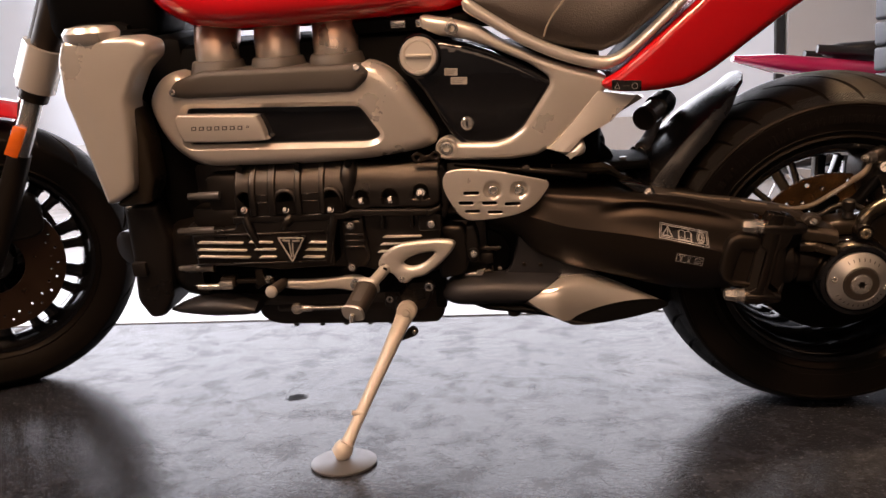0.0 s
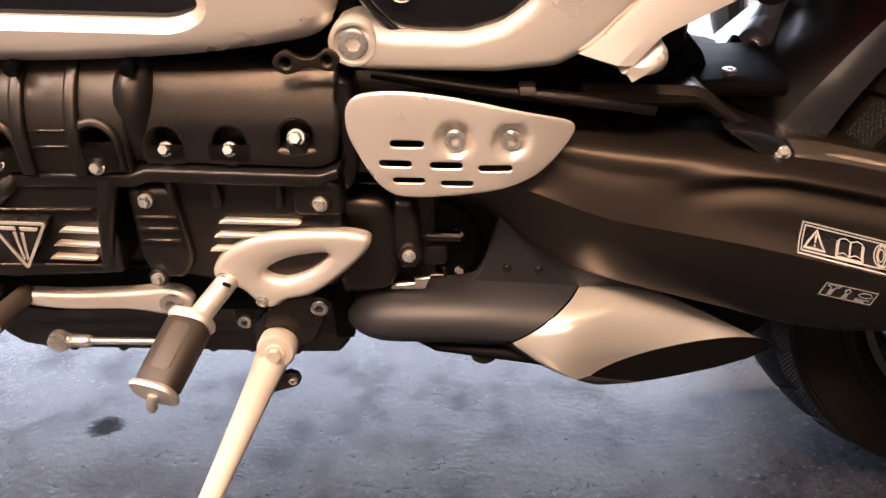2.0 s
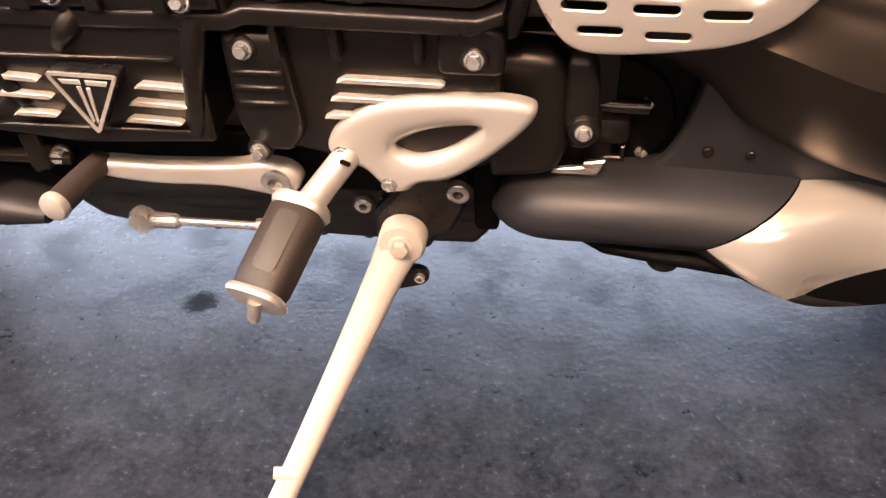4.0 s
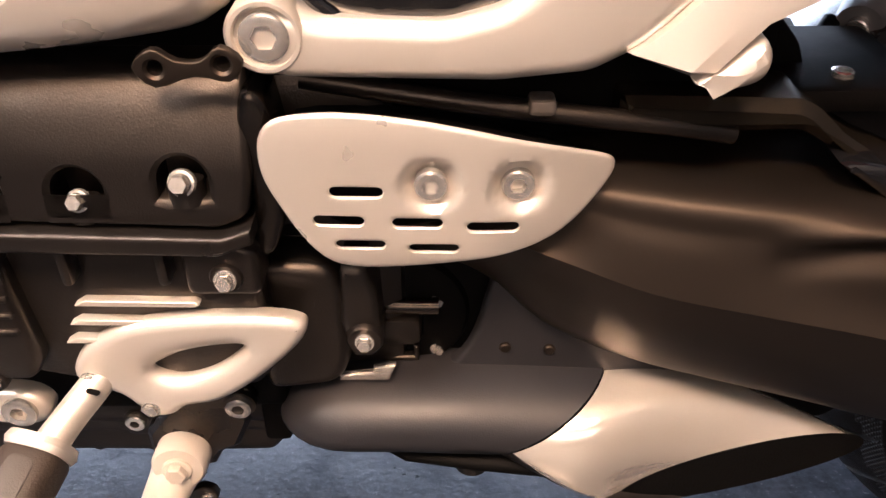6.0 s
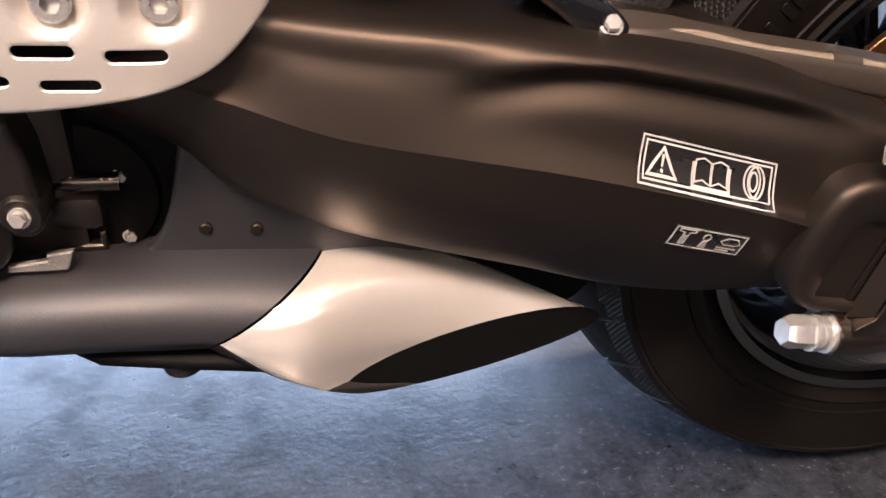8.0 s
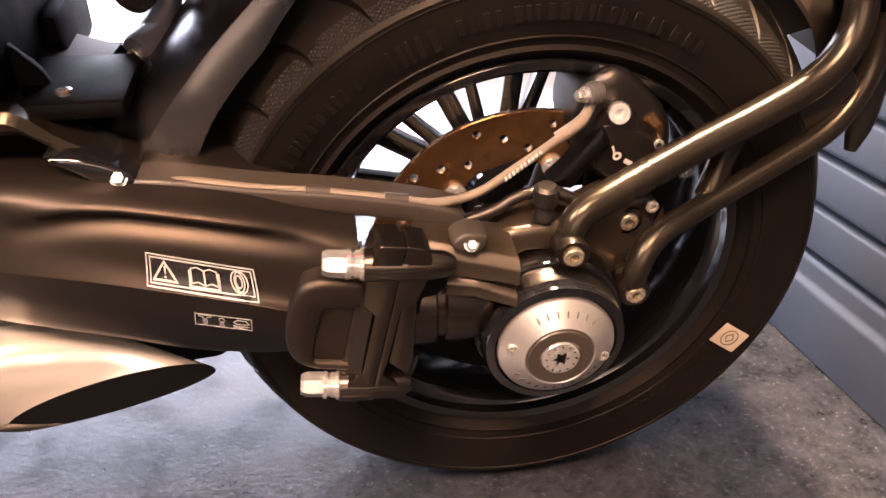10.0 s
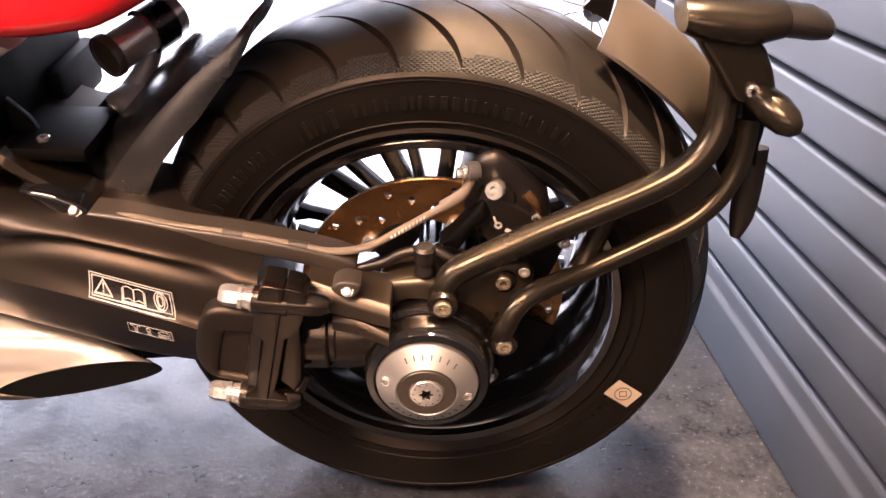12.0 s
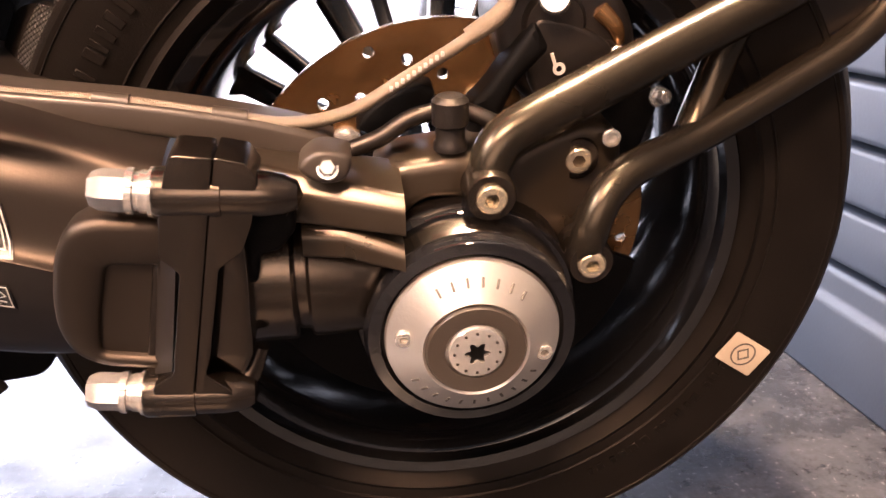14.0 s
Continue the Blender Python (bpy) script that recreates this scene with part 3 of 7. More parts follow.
def knurl_material():
    """Rubber with a raised diamond pattern along the shoulder."""
    m = mat("knurled_rubber", (0.0068, 0.0057, 0.0050), 0.5, 0.0, 0.15, 24, 0.0, 900, spec=0.32)
    nt = m.node_tree
    n, l = nt.nodes, nt.links
    tc = n.new("ShaderNodeTexCoord")
    waves = []
    for k in (1, -1):
        mp = n.new("ShaderNodeMapping")
        mp.inputs["Rotation"].default_value = (0, 0, radians(52 * k))
        w = n.new("ShaderNodeTexWave")
        w.inputs["Scale"].default_value = 82
        l.new(tc.outputs["UV"], mp.inputs["Vector"])
        l.new(mp.outputs[0], w.inputs["Vector"])
        waves.append(w)
    add = n.new("ShaderNodeMath")
    add.operation = "MINIMUM"
    l.new(waves[0].outputs["Fac"], add.inputs[0])
    l.new(waves[1].outputs["Fac"], add.inputs[1])
    bp = n.new("ShaderNodeBump")
    bp.inputs["Strength"].default_value, bp.inputs["Distance"].default_value = 0.9, 0.0016
    l.new(add.outputs[0], bp.inputs["Height"])
    l.new(bp.outputs[0], n["Principled BSDF"].inputs["Normal"])
    return m


KNURL = knurl_material()


def moved(bm, m):
    bmesh.ops.transform(bm, matrix=m, verts=bm.verts)
    return bm


REAR = pose(0, YC, ZA)
rear_wheel = part("rear_wheel", moved(lathe([(0.03, -0.10), (0.052, -0.10), (0.052, 0.06), (0.046, 0.09), (0.03, 0.09)], (0, 0, 0), (0, 1, 0), 40, closed=True), REAR), RIM_BLACK, moto, "wide rear wheel with black multi-spoke rim")
part("tyre", moved(tyre_mesh(0.331, 0.121, 0.212, 0.104, 31, 0.1), REAR), RUBBER, rear_wheel, "wide black rear tyre with curved tread grooves", materials=(KNURL,))
rim_prof = [(0.2165, -0.104), (0.2175, -0.108), (0.2155, -0.110), (0.207, -0.108), (0.205, -0.098), (0.198, -0.092), (0.192, -0.075), (0.181, -0.045), (0.179, 0.0), (0.181, 0.045), (0.192, 0.075), (0.200, 0.098), (0.2155, 0.110), (0.2175, 0.106), (0.214, 0.100), (0.205, 0.07), (0.19, 0.03), (0.19, -0.03), (0.205, -0.09)]
part("rim", moved(lathe(rim_prof, (0, 0, 0), (0, 1, 0), 96, closed=True), REAR), RIM_BARREL, rear_wheel, "glossy black rim barrel")


def spoke(a, w0, w1, r0=0.045, r1=0.186, y0=0.055, y1=0.085, t=0.012):
    pts = []
    for r, w, y in ((r0, w0, y0), ((r0 + r1) / 2, (w0 + w1) * 0.47, (y0 + y1) / 2), (r1 - 0.018, w1, y1), (r1, w1 * 1.7, y1)):
        ring = corner_round([(-w / 2, -t), (w / 2, -t), (w / 2, t), (-w / 2, t)], 0.003, 2)
        pts.append([Vector((q.x, y + q.y, r)) for q in ring])
    return moved(loft(pts), pose(0, 0, 0, 0, a, 0))


for i in range(10):
    part("spoke", moved(spoke(36 * i + 7, 0.021, 0.024), REAR), RIM_BLACK, rear_wheel)
    part("spoke", moved(spoke(36 * i + 21, 0.014, 0.014), REAR), RIM_BLACK, rear_wheel)

# tyre label on the sidewall
label_at = Vector((0.2335, 0, 0.2145 - ZA))
ang = math.degrees(math.atan2(label_at.z, label_at.x))
tag_bm = plate([(-0.019, -0.0138), (0.019, -0.0138), (0.019, 0.0138), (-0.019, 0.0138)], -0.0006, 0.0, 0.0002, round_r=0.002)
TAG = REAR @ pose(0.2335, -0.1210, 0.2145 - ZA, 0, -ang - 90 + 100, 0)
tyre_label = part("tyre_label", moved(tag_bm, TAG), PAPER, rear_wheel, "small tan paper label on the sidewall")
part("label_print", moved(outline_strip(circle2(0, 0, 0.0105, 24), 0.0012, -0.0006), TAG), GREY_PAD, tyre_label)
part("label_print", moved(outline_strip([(-0.0065, 0), (0, -0.0065), (0.0065, 0), (0, 0.0065)], 0.0011, -0.0006), TAG), GREY_PAD, tyre_label)

part("bead_line", moved(lathe([(0.2390, -0.1165), (0.2402, -0.1180), (0.2414, -0.1165), (0.2402, -0.1150)], (0, 0, 0), (0, 1, 0), 120, closed=True), REAR), RUBBER, rear_wheel)
part("shoulder_line", moved(lathe([(0.2840, -0.1195), (0.2852, -0.1216), (0.2864, -0.1195), (0.2852, -0.1180)], (0, 0, 0), (0, 1, 0), 140, closed=True), REAR), RUBBER, rear_wheel)
# raised marks on the sidewall, unreadable lettering as plain bars
rng = random.Random(5)
for a0, a1, rr, hh in ((60, 108, 0.262, 0.014), (112, 122, 0.260, 0.020), (-62, -28, 0.250, 0.007), (128, 150, 0.262, 0.013)):
    a = a0
    while a < a1:
        da = rng.uniform(1.4, 2.8)
        bar = rbox((-rr * radians(da) * 0.30, -0.0007, -hh / 2), (rr * radians(da) * 0.30, 0.0007, hh / 2), 0.0004, seg=1)
        part("sidewall_mark", moved(bar, REAR @ pose(0, 0, 0, 0, 90 - a, 0) @ pose(0, -0.1204, rr)), RUBBER, rear_wheel)
        a += da * rng.uniform(1.0, 1.3)

# rear brake disc
holes = []
for i in range(12):
    for r, o in ((0.115, 0), (0.128, 11), (0.141, 21)):
        a = radians(30 * i + o)
        holes.append(circle2(r * math.cos(a), r * math.sin(a), 0.0040, 12))
disc_outer = circle2(0, 0, 0.1535, 160)
inner = []
for i in range(120):
    a = math.tau * i / 120
    inner.append(((0.100 - 0.007 * max(0, math.sin(a * 6)) ** 2) * math.cos(a), (0.100 - 0.007 * max(0, math.sin(a * 6)) ** 2) * math.sin(a)))
disc_bm = plate(disc_outer, -0.0030, 0.0030, 0.0008, holes=holes + [inner], steps=1, hole_edge=0.0004)
disc = part("brake_disc", moved(disc_bm, pose(0, -0.013, ZA)), DISC, moto, "bronze-tinted drilled brake disc", sharp=30)
carrier = []
for i in range(6):
    arm = rbox((-0.011, -0.004, 0.03), (0.011, 0.006, 0.100), 0.003)
    carrier.append(moved(arm, pose(0, 0, 0, 0, 60 * i + 15, 0)))
carrier.append(lathe([(0.02, -0.006), (0.05, -0.006), (0.05, 0.010), (0.02, 0.010)], (0, 0, 0), (0, 1, 0), 32, closed=True))
part("disc_carrier", moved(merged(*carrier), pose(0, -0.008, ZA)), BLACK_CASE, disc, "black disc carrier")
teeth = []
for i in range(96):
    a = math.tau * i / 96
    r = 0.078 if i % 2 else 0.0745
    teeth.append((r * math.cos(a), r * math.sin(a)))
part("sensor_ring", moved(plate(teeth, -0.0012, 0.0012, 0.0002, holes=[circle2(0, 0, 0.058, 48)], steps=1), pose(0, -0.026, ZA)), BLACK_CASE, disc, "toothed black sensor ring")
for i in range(6):
    a = radians(60 * i + 15)
    part("rivet", moved(lathe([(0, 0), (0.011, 0), (0.011, 0.006), (0.008, 0.008), (0, 0.008)], (0.098 * math.cos(a), -0.016, ZA + 0.098 * math.sin(a)), (0, -1, 0), 16), pose(0, 0, 0)), STEEL, disc)

# added black half plate, stands in for the shade over the lower disc
shade_pts = [(0.150 * math.cos(radians(a)), 0.150 * math.sin(radians(a))) for a in range(182, 352, 5)] + [(0.07, 0.0), (0.0, 0.04), (-0.07, 0.02)]
part("shade_plate", moved(plate(shade_pts, -0.003, 0.003, 0.001), pose(0, -0.032, ZA)), BLACK_DEEP, moto, "added black plate in place of shade on the lower disc")

# final drive housing on the near side
drive = part("final_drive", merged(
    lathe([(0.030, 0.0), (0.074, 0.0), (0.078, 0.02), (0.076, 0.055), (0.071, 0.085), (0.066, 0.108), (0.062, 0.124), (0.058, 0.128), (0.0, 0.128)], (0, -0.03, ZA - 0.0045), (0, -1, 0), 64),
), BLACK_SEMI, moto, "black final drive housing")
part("neck", loft([[Vector((x, -0.105 + ry * math.cos(a), zc + rz * math.sin(a))) for a in [math.tau * j / 40 for j in range(40)]] for x, ry, zc, rz in ((-0.165, 0.052, 0.347, 0.049), (-0.106, 0.049, 0.345, 0.046), (-0.104, 0.047, 0.345, 0.044), (-0.1035, 0.042, 0.345, 0.040), (-0.0975, 0.042, 0.344, 0.040), (-0.097, 0.046, 0.344, 0.043), (-0.095, 0.0475, 0.344, 0.0445), (-0.070, 0.045, 0.342, 0.042), (-0.045, 0.040, 0.339, 0.039), (-0.02, 0.036, 0.336, 0.036))]), CAST_BLACK, drive, "black stepped neck of the final drive", sharp=35)
part("seal_ring", lathe([(0.056, 0.122), (0.064, 0.122), (0.0655, 0.128), (0.063, 0.134), (0.056, 0.135)], (0, -0.03, ZA - 0.0045), (0, -1, 0), 64, closed=True), BLACK_GLOSS, drive)
part("seal_ring", lathe([(0.066, 0.096), (0.071, 0.096), (0.0715, 0.101), (0.069, 0.106), (0.064, 0.106)], (0, -0.03, ZA - 0.0045), (0, -1, 0), 64, closed=True), BLACK_GLOSS, drive)
hub = part("hub_cover", lathe([(0.030, 0.128), (0.052, 0.128), (0.0535, 0.133), (0.0525, 0.137), (0.032, 0.1500), (0.030, 0.1485)], (0, -0.03, ZA), (0, -1, 0), 72, closed=True), HUB_STEEL, drive, "brushed silver ring round the axle", at=(0, 0, -0.0045))
part("hub_ring", lathe([(0.016, 0.13), (0.0305, 0.13), (0.0305, 0.1490), (0.029, 0.1512), (0.019, 0.1512), (0.0175, 0.149)], (0, -0.03, ZA), (0, -1, 0), 56, closed=True), CHANNEL, hub, "dark bronze ring")
axle_bm = lathe([(0, 0.12), (0.0182, 0.12), (0.0182, 0.150), (0.0165, 0.1525), (0.0085, 0.1535)], (0, -0.03, ZA), (0, -1, 0), 48)
star = [(0.0062 + 0.0016 * math.cos(6 * math.tau * j / 48), math.tau * j / 48) for j in range(48)]
u_, w_ = frame_of((0, -1, 0))[1:]
rim_v = [v for v in axle_bm.verts if abs(v.co.y + 0.03 + 0.1535) < 1e-5]
s1 = [axle_bm.verts.new(Vector((0, -0.1835, ZA)) + r * (math.cos(a) * u_ + math.sin(a) * w_)) for r, a in star]
s2 = [axle_bm.verts.new(Vector((0, -0.172, ZA)) + r * (math.cos(a) * u_ + math.sin(a) * w_)) for r, a in star]
bridge(axle_bm, rim_v, s1)
bridge(axle_bm, s1, s2)
axle_bm.faces.new(s2)
part("axle_bolt", axle_bm, STEEL, hub, "bright axle bolt with a star recess")
# a black star near the mouth puts the recess's shade into colour
part("recess", plate([(r * 1.0 * math.cos(a), ZA + r * 1.0 * math.sin(a)) for r, a in star], -0.1818, -0.173, 0.0002, steps=1), BLACK_DEEP, hub, "black star insert for the shade in the recess")
for i in range(12):
    a = radians(30 * i)
    part("dimple", lathe([(0, 0), (0.0009, 0), (0.0009, 0.0005), (0, 0.0006)], (0.0135 * math.cos(a), -0.1828, ZA + 0.0135 * math.sin(a)), (0, -1, 0), 8), BLACK_CASE, hub)
# engraved maker's words round the ring, as plain marks
for a0, a1, count in ((120, 48, 7), (212, 328, 11)):
    for i in range(count):
        a = a0 + (a1 - a0) * i / (count - 1)
        bar = rbox((-0.0008, -0.0003, -0.0031), (0.0008, 0.0003, 0.0031), 0.0002, seg=1)
        part("engraved_stroke", moved(bar, pose(0, -0.1736, ZA) @ pose(0, 0, 0, 0, 90 - a, 0) @ pose(0, 0, 0.0425, -32, 0, 0)), GREY_PAD, hub)
for a in (170, -12):
    at = (0.0430 * math.cos(radians(a)), -0.1715, ZA + 0.0430 * math.sin(radians(a)))
    part("bolt", hex_profile_bolt(at, (0, -1, 0), 0.0052, 0.004, True), STEEL, hub)

# ridges and joints of the housing
def beam(a, b, h0, h1, y1):
    """A tapering rib with a flat top between two points."""
    (xa, ya, za), (xb, yb, zb) = a, b
    rings = []
    for (x, y, z), h in (((xa, ya, za), h0), ((xb, yb, zb), h1)):
        rings.append([Vector((x, p.x, p.y)) for p in corner_round([(y, z - h), (y, z + h * 0.30), (y + h * 0.62, z + h), (y1, z + h), (y1, z - h)], 0.0025, 3)])
    return loft(rings)


# ribs and web are brown, warm reflections put into their colour
part("rib", beam((-0.122, -0.143, 0.4120), (-0.038, -0.163, 0.4005), 0.0150, 0.0115, -0.10), WARM_CAST, drive, "top rib with a bevelled edge, brown for warm light", sharp=40)
part("rib", beam((-0.097, -0.150, 0.3830), (-0.072, -0.156, 0.3830), 0.0095, 0.0092, -0.10), WARM_CAST, drive, sharp=40)
part("rib", beam((-0.072, -0.156, 0.3830), (-0.039, -0.165, 0.3740), 0.0092, 0.0074, -0.10), WARM_CAST, drive, sharp=40)
WEB = [(-0.053, 0.392), (-0.048, 0.411), (-0.022, 0.4165), (0.0, 0.418), (0.022, 0.413), (0.045, 0.419), (0.075, 0.426), (0.101, 0.421), (0.109, 0.400), (0.102, 0.370), (0.095, 0.345), (0.079, 0.324), (0.060, 0.335), (0.045, 0.360), (0.02, 0.384), (-0.02, 0.390), (-0.040, 0.378)]
part("mount_web", plate(WEB, -0.119, -0.070, 0.009, k=3, grid=0.012, bend=lambda x, z: 0.26 * max(0.0, x - 0.0), steps=4), WARM_CAST, drive, "cast mounting web, brown for the warm light on it", sharp=60)
part("breather", merged(lathe([(0, 0), (0.0105, 0), (0.0105, 0.004), (0.009, 0.006), (0.009, 0.014), (0.0112, 0.016), (0.0112, 0.030), (0.008, 0.033), (0, 0.033)], (-0.006, -0.108, 0.420), (0, 0.0, 1), 28)), BLACK_CASE, drive, "small black breather cap")
for x, y, z, r in ((0.014, -0.140, 0.400, 0.0098), (0.076, -0.099, 0.405, 0.0092), (0.079, -0.135, 0.349, 0.0095)):
    part("boss", lathe([(0, -0.03), (r * 1.6, -0.03), (r * 1.6, -0.002), (r * 1.45, 0.0015), (r * 1.0, 0.0015), (r * 0.95, -0.001), (0, -0.001)], (x, y, z), (0, -1, 0), 24), CAST_BLACK, drive)
    bolt((x, y + 0.001, z), r * 0.92, drive, h=0.006, socket=True, material=GOLD_BOLT)
bolt((0.062, -0.118, 0.292), 0.0105, drive, h=0.006, socket=True)
part("boss", lathe([(0, -0.04), (0.015, -0.04), (0.015, 0.0), (0, 0.0)], (0.062, -0.118, 0.292), (0, -1, 0), 24), BLACK_SEMI, drive)
bolt((0.097, -0.098, 0.418), 0.0060, drive, h=0.003, socket=True)

# flange between swingarm and final drive
flange = part("flange", plate([(-0.1570, 0.450), (-0.1365, 0.447), (-0.1705, 0.284), (-0.1930, 0.284), (-0.1930, 0.310), (-0.1785, 0.378), (-0.1700, 0.414), (-0.1620, 0.440)], -0.1690, -0.145, 0.002, round_r=0.003), CAST_BLACK, moto, "black bolted flange of the swingarm", sharp=28)
part("flange_face", plate([(-0.1545, 0.452), (-0.1345, 0.4495), (-0.1675, 0.291), (-0.1880, 0.291), (-0.1860, 0.313), (-0.1735, 0.3215), (-0.1605, 0.385), (-0.1700, 0.396), (-0.1650, 0.424), (-0.1590, 0.444)], -0.1820, -0.16, 0.0010, round_r=0.002), CAST_BLACK, flange, sharp=28)
chamfer_rings = [[Vector((x, y, z)) for x, y, z in ring] for ring in (
    ((-0.1625, -0.1795, 0.3865), (-0.1715, -0.1700, 0.397), (-0.1600, -0.160, 0.390)),
    ((-0.1745, -0.1795, 0.3210), (-0.1870, -0.1700, 0.314), (-0.1700, -0.160, 0.318)))]
part("chamfer", loft(chamfer_rings), BLACK_SATIN, flange, sharp=20)
part("flange_half", plate([(-0.1342, 0.4495), (-0.1190, 0.4455), (-0.1140, 0.436), (-0.1195, 0.412), (-0.1262, 0.3955), (-0.1400, 0.3858), (-0.1520, 0.330), (-0.1560, 0.318), (-0.1435, 0.306), (-0.1400, 0.293), (-0.1672, 0.291)], -0.1810, -0.150, 0.0010, round_r=0.002), CAST_BLACK, flange, sharp=28)
part("flange_step", plate([(-0.1255, 0.3965), (-0.1400, 0.3868), (-0.1520, 0.325), (-0.1360, 0.310), (-0.1290, 0.325), (-0.1262, 0.366)], -0.1745, -0.09, 0.003, round_r=0.002), CAST_BLACK, flange, sharp=30)
for z, x, reach in ((0.4275, -0.168, 1.0), (0.3010, -0.194, 0.86)):
    part("boss", lathe([(0, 0), (0.0135, 0), (0.0142, 0.002), (0.0140, 0.034 * reach), (0.0130, 0.0345 * reach), (0.0128, 0.054 * reach), (0.0112, 0.066 * reach), (0.0075, 0.073 * reach), (0, 0.076 * reach)], (x, -0.170, z), (1, 0.0, -0.07), 32), CAST_BLACK, flange)
    stud = part("stud", lathe([(0, 0.0), (0.0135, 0.0), (0.0135, 0.0022), (0.0115, 0.0024), (0.0115, 0.007), (0.0105, 0.0075), (0.0105, 0.0095), (0.0125, 0.010), (0.0125, 0.0135), (0.0085, 0.014), (0.0, 0.014)], (x, -0.169, z), (-1, 0, 0.12), 28), STEEL, flange, "bright steel flange nut")
    d, u, w = frame_of((-1, 0, 0.12))
    c = Vector((x, -0.169, z))
    hexa = [[c + d * h + rr * (math.cos(math.tau * j / 6) * u + math.sin(math.tau * j / 6) * w) for j in range(6)] for h, rr in ((0.013, 0.0112), (0.027, 0.0112), (0.0325, 0.0088))]
    part("nut", loft(hexa), STEEL, stud)
# dark web under the upper boss and the prop behind the lower one
part("web", plate([(-0.1230, 0.416), (-0.0990, 0.411), (-0.0985, 0.398), (-0.1080, 0.386), (-0.1200, 0.384), (-0.1225, 0.366), (-0.1290, 0.366), (-0.1275, 0.398)], -0.1650, -0.12, 0.004, round_r=0.003), BLACK_DEEP, flange)
part("prop", tube([(-0.1440, -0.166, 0.297), (-0.1335, -0.162, 0.306), (-0.1270, -0.158, 0.320)], [0.0085, 0.0070, 0.0055], 14), CAST_BLACK, flange)

# swingarm: sections by x with top, ridge and underside heights
def along(table, a):
    """A value read off a table of (place, value)."""
    for (a0, v0), (a1, v1) in zip(table, table[1:]):
        if a <= a1:
            return v0 + (v1 - v0) * max(0.0, (a - a0) / (a1 - a0))
    return table[-1][1]


EDGE_Z = [(-0.45, 0.458), (-0.420, 0.461), (-0.384, 0.4665), (-0.353, 0.4665), (-0.302, 0.459), (-0.2085, 0.441), (-0.15, 0.430)]
BAND = [(-0.66, 0.002), (-0.565, 0.003), (-0.52, 0.020), (-0.48, 0.022), (-0.44, 0.018), (-0.38, 0.014), (-0.30, 0.008), (-0.22, 0.004)]


def arm_section(x, top, ridge, low, out, inner=0.03):
    drop, band = top - ridge, along(BAND, x)
    upper = [(inner, top - 0.01), (-0.03, top), (out * 0.66, top - 0.01 * drop), (out * 0.86, top - 0.10 * drop), (out * 0.905, top - 0.36 * drop), (out * 0.945, ridge + band + 0.006), (out, ridge + 0.002)]
    lower = [(out * 0.985, ridge - 0.006), (out * 0.90, ridge * 0.58 + low * 0.42), (out * 0.70, low + 0.014), (out * 0.34, low + 0.002), (-0.01, low), (inner, low + 0.02)]
    # a swelling below the shoulder that overhangs a hollow
    fade = math.sin(math.pi * min(1.0, max(0.0, (x + 0.440) / 0.250))) ** 0.7
    edge_z = along(EDGE_Z, x)
    ring = []
    for p in catmull(upper, 12, False) + catmull(lower, 5, False):
        swell = fade * (0.0068 * math.exp(-((p.y - edge_z - 0.006) / 0.007) ** 2) - 0.0085 * math.exp(-((p.y - edge_z + 0.008) / 0.0085) ** 2))
        ring.append(Vector((x, p.x - (swell if p.x < -0.06 else 0.0), p.y)))
    return ring


secs = [(-0.66, 0.488, 0.442, 0.400, -0.070), (-0.60, 0.492, 0.446, 0.385, -0.092), (-0.555, 0.491, 0.440, 0.352, -0.112), (-0.50, 0.488, 0.426, 0.330, -0.127), (-0.44, 0.486, 0.4185, 0.316, -0.138), (-0.38, 0.483, 0.411, 0.303, -0.147), (-0.32, 0.476, 0.400, 0.288, -0.154), (-0.26, 0.464, 0.387, 0.281, -0.160), (-0.215, 0.448, 0.374, 0.283, -0.163), (-0.170, 0.435, 0.365, 0.285, -0.164)]
secs = [tuple(v) for v in catmull(secs, 8, False)]
arm = part("swingarm", loft([arm_section(*s) for s in secs]), BLACK_SATIN, moto, "satin black single-sided swingarm", sharp=24)
pad_out = [(-0.164, 0.412), (-0.204, 0.415), (-0.219, 0.409), (-0.228, 0.392), (-0.234, 0.366), (-0.235, 0.346), (-0.229, 0.329), (-0.214, 0.320), (-0.170, 0.313)]
pad_win = corner_round([(-0.201, 0.387), (-0.172, 0.385), (-0.180, 0.325), (-0.2145, 0.331), (-0.211, 0.352)], 0.005)
sleeve = part("sleeve", plate(pad_out, -0.1715, -0.13, 0.007, holes=[pad_win], round_r=0.012, steps=4, hole_edge=0.0025), BLACK_SATIN, arm, "raised black pad with a shallow pocket", sharp=50)
part("pocket", plate([(-0.204, 0.392), (-0.168, 0.390), (-0.174, 0.320), (-0.219, 0.325), (-0.216, 0.352)], -0.1665, -0.14, 0.001, steps=1), BLACK_SATIN, arm)


def arm_y(x, z):
    """The outer face of the swingarm at x and z."""
    for a, b in zip(secs, secs[1:]):
        if a[0] <= x <= b[0]:
            f = (x - a[0]) / (b[0] - a[0])
            top, ridge, low, out = [a[i] + f * (b[i] - a[i]) for i in range(1, 5)]
            ring = arm_section(x, top, ridge, low, out)
            best = None
            for p, q in zip(ring, ring[1:] + ring[:1]):
                if (p.z - z) * (q.z - z) <= 0 and abs(p.z - q.z) > 1e-9:
                    y = p.y + (z - p.z) / (q.z - p.z) * (q.y - p.y)
                    best = y if best is None else min(best, y)
            return best
    return -0.15


